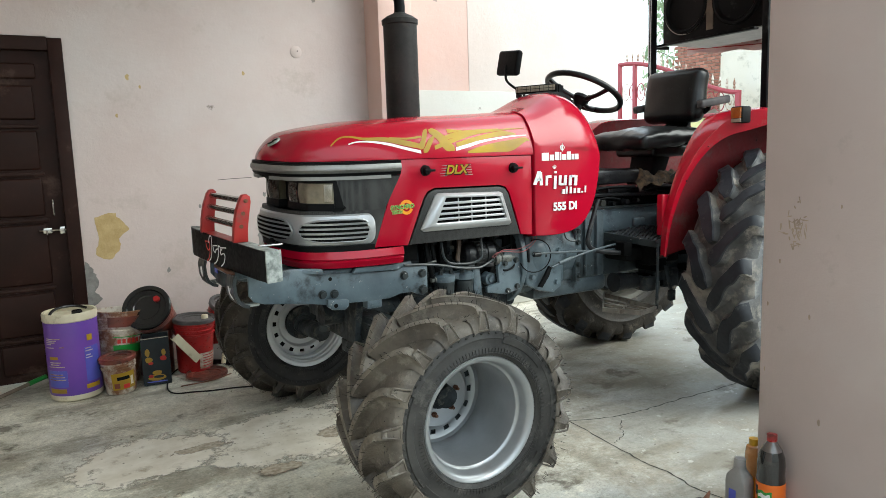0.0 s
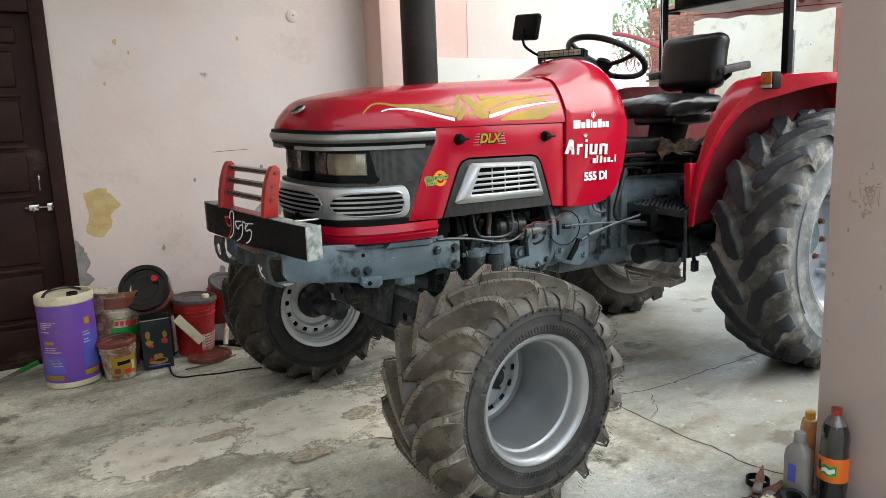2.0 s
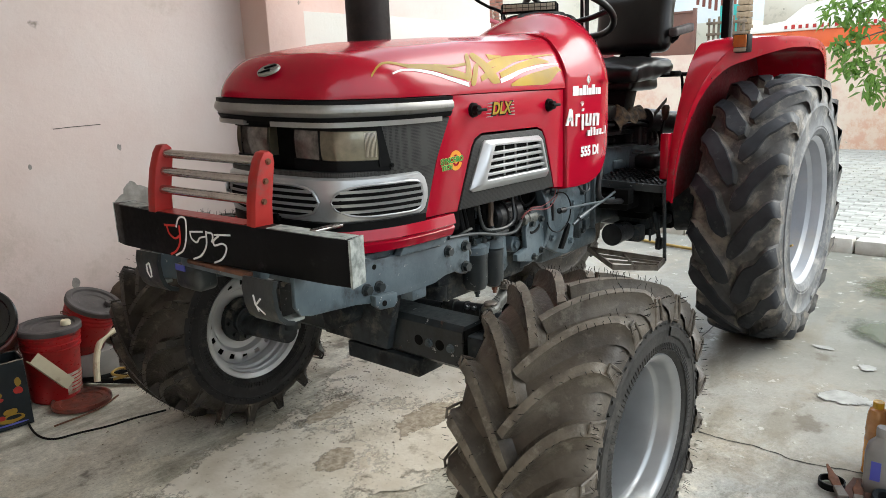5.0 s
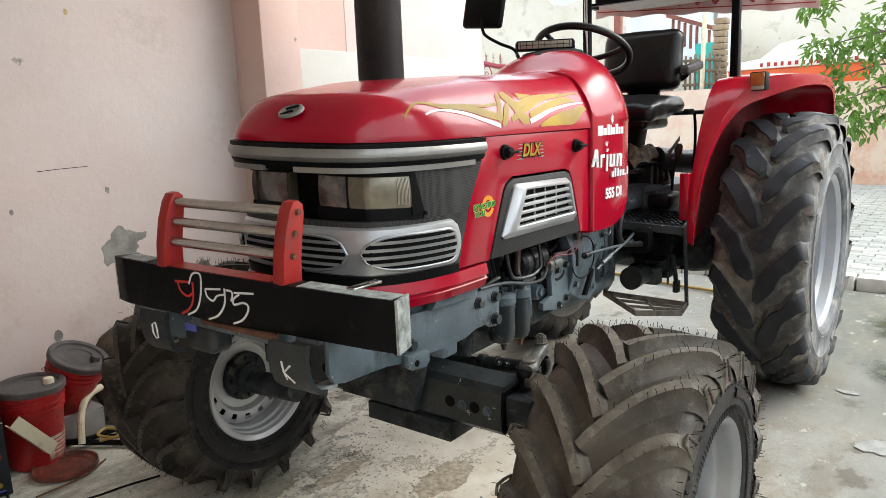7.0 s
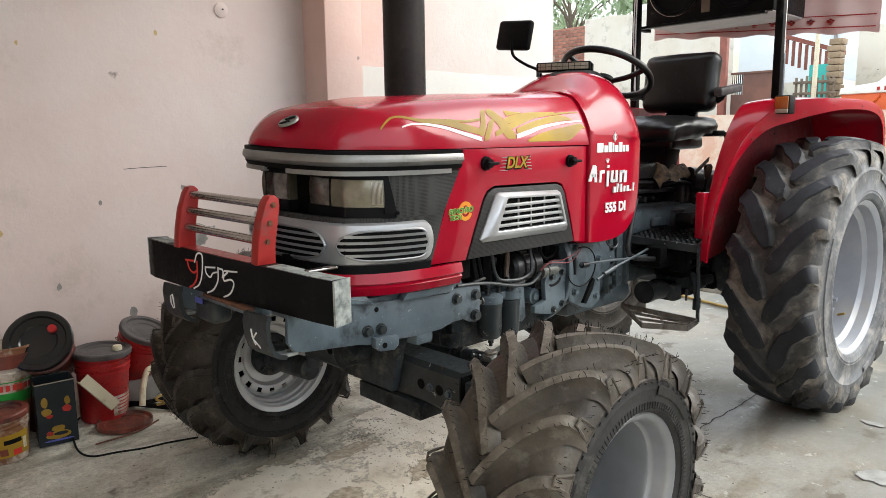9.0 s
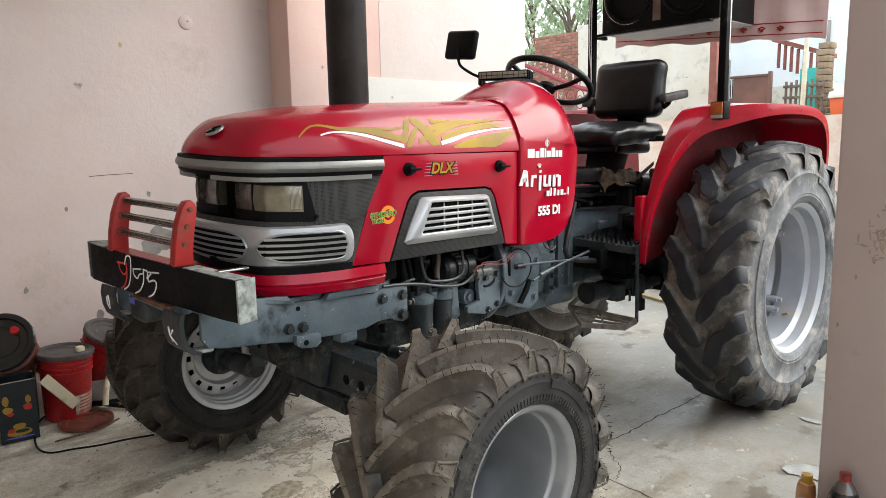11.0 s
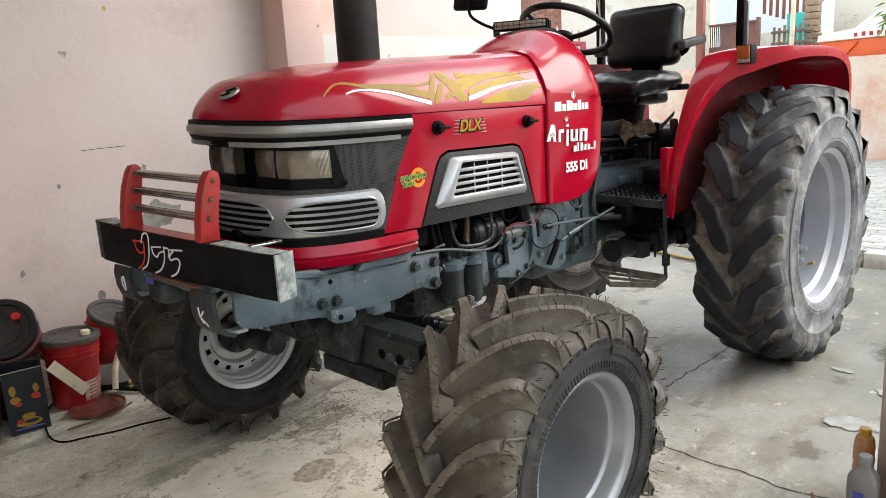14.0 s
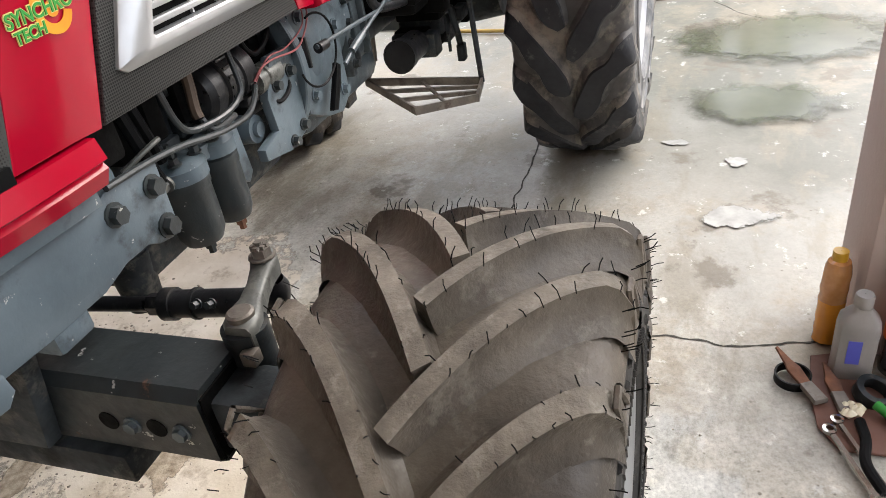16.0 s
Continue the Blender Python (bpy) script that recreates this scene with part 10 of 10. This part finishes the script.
pm = paver_mesh()
rnd = random.Random(8)
rest_v, rest_f = [], []
vv = [tuple(v.co) for v in pm.vertices]
ff = [tuple(p.vertices) for p in pm.polygons]
count = 0
for i in range(62):
    for j in range(75):
        x = 5.78 + 0.109 * i
        yy = -3.2 + 0.222 * j + (0.111 if i % 2 else 0)
        if yy > 13:
            continue
        z = 0.026 + rnd.uniform(-0.004, 0.004)
        a = rnd.uniform(-0.02, 0.02)
        if x < 7.75 and 1.3 < yy < 3.3 and count < 290:
            ob = new("paver", pm)
            ob.parent = paving
            ob.matrix_parent_inverse = BASE[paving].inverted()
            ob.matrix_basis = Matrix.Translation((x, yy, z)) @ Matrix.Rotation(a + math.pi / 2, 4, "Z")
            count += 1
        else:
            c, s = math.cos(a + math.pi / 2), math.sin(a + math.pi / 2)
            k = len(rest_v)
            rest_v += [(x + c * px - s * py, yy + s * px + c * py, z + pz) for px, py, pz in vv]
            rest_f += [tuple(k + q for q in f) for f in ff]
me = bpy.data.meshes.new("pavers_rest")
me.from_pydata(rest_v, [], rest_f)
me.materials.append(M["paver"])
ob = new("paver_field", me)
ob.parent = paving
ob.matrix_parent_inverse = BASE[paving].inverted()
tagged(ob, kind="stuff")

# wrought gate in the boundary, left part of the yard's end
gate = thing("yard_gate", 12.6, 11.3, 0, "dark pink iron gate with scrolls above pale yellow sheets", "gate")
def gate_top(y):
    f = (y - 9.75) / 3.4
    return 2.35 + 0.95 * (0.5 - 0.5 * math.cos(math.pi * min(1, max(0, f)) ** 0.8))
for y in (9.75, 12.65, 13.15):
    bm = B()
    box(bm, 12.56, 12.64, y - 0.05, y + 0.05, 0.03, gate_top(y) + 0.04, 0.005)
    part("upright", bm, M["roofred"], gate)
bm = B()
tube(bm, [(12.6, 9.75 + 3.4 * k / 20, gate_top(9.75 + 3.4 * k / 20)) for k in range(21)], 0.05, 8)
part("top_rail", bm, M["roofred"], gate)
for z in (1.92, 0.25):
    bm = B()
    tube(bm, [(12.6, 9.75, z), (12.6, 13.15, z)], 0.045, 8)
    part("rail", bm, M["roofred"], gate)
for k in range(8):
    y0 = 9.78 + 0.42 * k
    bm = B()
    box(bm, 12.605, 12.62, y0, y0 + 0.40, 0.28, 1.90)
    part("sheet", bm, M["gateyellow"], gate, "pale yellow sheet")
for k in range(13):
    y = 9.95 + 0.25 * k
    r = min(0.20, (gate_top(y) - 1.98) / 2 - 0.02)
    bm = B()
    cz = (gate_top(y) + 1.95) / 2
    tube(bm, [(12.6, y + r * 0.6 * math.cos(2 * math.pi * q / 16), cz + r * math.sin(2 * math.pi * q / 16)) for q in range(17)], 0.012, 6)
    tube(bm, [(12.6, y + 0.06 * (1 - q / 14) * math.cos(q * 0.7), cz + 0.10 * (1 - q / 14) * math.sin(q * 0.7)) for q in range(13)], 0.009, 6)
    part("scroll", bm, M["dirtywhite"] if k % 3 == 0 else M["roofred"], gate)
for k in range(18):
    y = 9.85 + 0.18 * k
    bm = B()
    z = gate_top(y) + 0.05
    lathe(bm, [(0.012, 0), (0.03, 0.05), (0.012, 0.09), (0.03, 0.12), (0.001, 0.24)], (12.6, y, z), "z", 8)
    part("spear", bm, M["dirtywhite"], gate)

# old plastered wall, brick stub, far house, brown gate, stacked junk
bm = B()
rows = []
for k in range(30):
    y = 7.86 + 3.52 * k / 29
    t = 3.62 + 0.10 * noise.noise((y * 1.9, 4, 0)) + (0.30 if y > 9.6 else 0)
    rows.append([(13.6, y, 0), (13.6, y, t), (13.85, y, t), (13.85, y, 0)])
vs = sheet(bm, rows, closed=True)
bm.faces.new(vs[0])
bm.faces.new(vs[-1][::-1])
solo("old_wall", bm, M["oldwall"], "old yellowed plaster wall with damp stains", "wall", "structure")
brick = thing("brick_wall", 14.2, 10.9, 0, "old bare red brick wall", "wall", kind="structure")
bm = B()
box(bm, 14.13, 14.35, 10.16, 11.9, 0, 3.44)
part("mortar", bm, M["joint"], brick)
bm = B()
box(bm, -0.006, 0.05, -0.107, 0.107, -0.032, 0.032, 0.005, 1)
bme = mesh_of("brick", bm, M["brickred"])
for i in range(23):
    for j in range(8):
        ob = new("brick", bme)
        ob.parent = brick
        ob.matrix_parent_inverse = BASE[brick].inverted()
        ob.matrix_basis = Matrix.Translation((14.125, 10.29 + 0.228 * j - (0.1 if i % 2 else 0), 1.72 + 0.077 * i))
gate.location.y += 0.37
brick.location += Vector((0, 1.2, 0.45))
bm = B()
box(bm, 12.97, 13.08, 7.70, 7.84, 0, 3.2, 0.01)
solo("red_post", bm, M["brownred"], "red painted gate post", "post")
house = thing("far_house", 17, 6.6, 0, "pale blue house wall behind the lane", "house")
bm = B()
box(bm, 16.5, 20.5, 6.2, 11.5, 0, 4.4)
part("wall", bm, M["houseblue"], house)
bm = B()
box(bm, 16.3, 20.7, 6.0, 11.7, 4.4, 4.6)
part("roof", bm, M["ceil"], house)
bm = B()
box(bm, 16.44, 16.50, 6.95, 7.02, 3.25, 3.75, 0.01)
part("spout", bm, M["canplastic"], house)
bg = thing("brown_gate", 13.2, 6.8, 0, "rust-brown sheet gate with a barred top", "gate")
bm = B()
box(bm, 13.15, 13.19, 6.38, 7.05, 0.1, 2.43)
part("sheet", bm, M["rustsheet"], bg)
bm = B()
box(bm, 13.15, 13.19, 7.05, 7.27, 0.1, 2.05)
part("sheet", bm, M["rustsheet"], bg)
for k in range(6):
    bm = B()
    tube(bm, [(13.17, 7.07 + 0.037 * k, 2.05), (13.17, 7.07 + 0.037 * k, 2.42)], 0.008, 6)
    part("bar", bm, M["black"], bg)
bm = B()
box(bm, 13.13, 13.21, 6.34, 6.40, 0, 2.5, 0.004)
box(bm, 13.13, 13.21, 6.40, 7.28, 2.42, 2.46, 0.004)
part("frame", bm, M["rustsheet"], bg)
bg.location.y += 0.39
stair = thing("stair_rail", 15.4, 6.4, 0, "reddish concrete balustrade of an outside stair", "balustrade")
for k in range(9):
    bm = B()
    y = 5.75 + 0.13 * k
    box(bm, 15.4, 15.46, y, y + 0.05, 2.35 + 0.05 * k, 2.85 + 0.05 * k, 0.005)
    part("baluster", bm, M["brownred"], stair)
bm = B()
rows = [[(15.36, 5.7, 2.84), (15.5, 5.7, 2.84), (15.5, 5.7, 2.93), (15.36, 5.7, 2.93)], [(15.36, 6.95, 3.30), (15.5, 6.95, 3.30), (15.5, 6.95, 3.39), (15.36, 6.95, 3.39)]]
vs = sheet(bm, rows, closed=True)
bm.faces.new(vs[0])
bm.faces.new(vs[1][::-1])
part("coping", bm, M["brownred"], stair)
bm = B()
box(bm, 15.35, 16.4, 5.7, 6.95, 0, 2.36)
part("base", bm, M["oldwall"], stair)
stair.location.y += 0.75
bm = B()
box(bm, 14.6, 14.7, 6.30, 6.80, 0, 2.62, 0.01)
solo("teal_sheet", bm, M["teal"], "turquoise painted sheet behind the lattice", "sheet")
lat = thing("timber_lattice", 13.6, 5.85, 0, "grey timber lattice gate leaning behind the wall", "lattice")
for k in range(8):
    bm = B()
    box(bm, 13.55, 13.58, 5.56 + 0.09 * k, 5.60 + 0.09 * k, 0, 2.30 + 0.02 * (k % 3), 0.003)
    part("slat", bm, M["wood"], lat)
for z in (1.75, 2.0, 2.2):
    bm = B()
    box(bm, 13.52, 13.55, 5.52, 6.25, z, z + 0.05, 0.003)
    part("rail", bm, M["wood"], lat)
lat.location.y += 0.42
bm = B()
cyl(bm, (13.3, 6.25, 0), (13.3, 6.21, 3.2), 0.045, 0.04, 14)
solo("pole", bm, M["cream"], "pale wooden pole in the lane", "pole")
stack = thing("block_stack", 13.9, 5.4, 0, "stack of brown blocks against the wall", "blocks")
for k in range(26):
    bm = B()
    box(bm, 13.75, 14.0, 5.36 + 0.04 * noise.noise((k * 1.7, 0, 0)), 5.58 + 0.06 * noise.noise((k * 2.3, 4, 0)), 0.115 * k, 0.115 * k + 0.103, 0.008)
    part("block", bm, M["blockbrown"], stack)
stack.location.y += 0.62
bm = B()
rows = []
for k in range(40):
    y = -9.0 + 14.9 * k / 39
    t = 3.22 + 0.06 * noise.noise((y * 1.3, 2, 0))
    rows.append([(14.4, y, 0), (14.4, y, t), (14.65, y, t), (14.65, y, 0)])
vs = sheet(bm, rows, closed=True)
bm.faces.new(vs[0])
bm.faces.new(vs[-1][::-1])
solo("mouldy_wall", bm, M["oldwall"], "pale wall with black damp streaks behind the lane", "wall", "structure")

reaper = thing("reaper_machine", 13.4, 4.2, 0, "orange and white farm reaper parked behind the wall", "farm machine")
bm = B()
prism(bm, [(5.25, 1.55), (5.30, 1.95), (5.05, 2.02), (3.1, 1.98), (2.9, 1.55)], "x", 13.05, 13.9, 0.02)
part("body", bm, M["orange"], reaper, "orange sheet body")
bm = B()
prism(bm, [(5.32, 1.95), (5.30, 2.06), (4.75, 2.13), (4.45, 2.36), (4.0, 2.44), (3.55, 2.36), (3.2, 2.14), (2.9, 2.05), (2.9, 1.97)], "x", 13.0, 13.95, 0.03)
part("hood", bm, M["whitesheet"], reaper, "white sheet cover")
for k in range(14):
    bm = B()
    y = 4.72 - 0.11 * k
    box(bm, 12.992, 13.0, y - (0.028 if k % 3 else 0.018), y + 0.026, 1.995, 2.055 + 0.008 * (k % 2))
    part("name_bar", bm, M["barred"], reaper)
for yy, rr in ((5.0, 0.0), (4.0, 0.0), (3.2, 0.0)):
    bm = B()
    tube(bm, [(13.04, yy, 1.58), (13.04, yy - 0.3, 1.92)], 0.02, 6)
    part("brace", bm, M["orange"], reaper)
for yy in (3.3, 4.9):
    bm = B()
    lathe(bm, [(0.25, -0.1), (0.42, -0.1), (0.45, 0), (0.42, 0.1), (0.25, 0.1)], (13.5, yy, 0.45), "x", 32)
    part("wheel", bm, M["rubberdusty"], reaper)
bm = B()
box(bm, 13.2, 13.8, 3.0, 5.1, 0.45, 1.56, 0.02)
part("frame", bm, M["greyold"], reaper)

reaper.location.y += 0.40


def leaf_cloud(bm, centre, radius, n, size, rnd, droop=0.5):
    """Small bent leaves in drooping sprays round a centre."""
    for k in range(n):
        d = Vector((rnd.gauss(0, 1), rnd.gauss(0, 1), rnd.gauss(0, 0.8)))
        p = Vector(centre) + d.normalized() * radius * rnd.uniform(0.2, 1.0) ** 0.6
        t = Vector((rnd.uniform(-1, 1), rnd.uniform(-1, 1), -droop + rnd.uniform(-0.7, 0.5))).normalized()
        s = t.cross(Vector((rnd.uniform(-0.4, 0.4), rnd.uniform(-0.4, 0.4), 1))).normalized()
        u = s.cross(t)
        L, w = size * rnd.uniform(0.7, 1.3), size * rnd.uniform(0.18, 0.27)
        pts = [p, p + t * L * 0.35 + s * w + u * 0.01, p + t * L * 0.75 + s * w * 0.7 - u * L * 0.05, p + t * L - u * L * 0.14, p + t * L * 0.75 - s * w * 0.7 - u * L * 0.05, p + t * L * 0.35 - s * w + u * 0.01]
        mid = p + t * L * 0.5 - u * L * 0.03 - u * w * 0.3
        vs = [bm.verts.new(q) for q in pts]
        c = bm.verts.new(mid)
        for i in range(6):
            bm.faces.new((vs[i], vs[(i + 1) % 6], c))


def tree(name, base, limbs, clouds, label, size, seed, leaf):
    rnd = random.Random(seed)
    t = thing(name, base[0], base[1], base[2], label, "tree")
    bm = B()
    for pts, r0, r1 in limbs:
        line = curve_pts(pts, 6)
        n = len(line)
        tube(bm, line, r0, 10, True, [r0 + (r1 - r0) * i / (n - 1) for i in range(n)])
    part("trunk", bm, M["bark"], t, "brown bark")
    bm = B()
    for c, r, n in clouds:
        leaf_cloud(bm, c, r, n, size, rnd)
    ob = part("crown", bm, leaf, t, "bright green leaves" if leaf == M["leaf"] else "green leaves paled by haze in their colour")
    tagged(ob, kind="stuff")
    return t


b = (9.4, 2.05, 0.03)
limbs = [([b, (9.42, 2.08, 0.8), (9.35, 2.15, 1.5), (9.3, 2.1, 2.2), (9.35, 2.0, 3.0), (9.4, 1.95, 3.8)], 0.09, 0.03)]
clouds = []
rnd = random.Random(41)
for k in range(34):
    z = rnd.uniform(1.15, 3.9)
    y = rnd.uniform(0.9, 3.35 if z > 1.9 else 2.95)
    x = rnd.uniform(8.2, 10.2)
    clouds.append(((x, y, z), rnd.uniform(0.18, 0.34), 95))
    limbs.append(([(9.35, 2.1, max(0.9, z - 0.7)), ((9.35 + x) / 2, (2.1 + y) / 2, z - 0.25), (x, y, z)], 0.025, 0.006))
for c in ((8.6, 3.45, 1.95), (8.5, 3.3, 1.6), (8.7, 3.5, 2.4), (8.4, 3.2, 1.35), (8.3, 2.95, 1.15)):
    clouds.append((c, 0.20, 60))
    limbs.append(([(9.35, 2.1, c[2] + 0.1), (9.0, 2.8, c[2] + 0.15), c], 0.018, 0.005))
tree("yard_tree", b, limbs, clouds, "small bushy tree with drooping bright green leaves", 0.12, 3, M["leaf"])
rnd = random.Random(52)
for i, (bx, by, hh) in enumerate(((24, 19.5, 8.5), (27, 24.0, 10.0), (22, 14.0, 6.6))):
    limbs = [([(bx, by, 0), (bx + 0.1, by, hh * 0.4), (bx, by + 0.2, hh * 0.85)], 0.22, 0.06)]
    clouds = []
    for k in range(26):
        c = (bx + rnd.uniform(-1.8, 1.8), by + rnd.uniform(-2.2, 2.2), hh * rnd.uniform(0.42, 1.0))
        clouds.append((c, rnd.uniform(0.5, 0.9), 60))
        limbs.append(([(bx, by, c[2] * 0.75), ((bx + c[0]) / 2, (by + c[1]) / 2, c[2] * 0.92), c], 0.05, 0.012))
    tree("far_tree", (bx, by, 0), limbs, clouds, "tall leafy pale tree beyond the gate", 0.32, 60 + i, M["farleaf"])
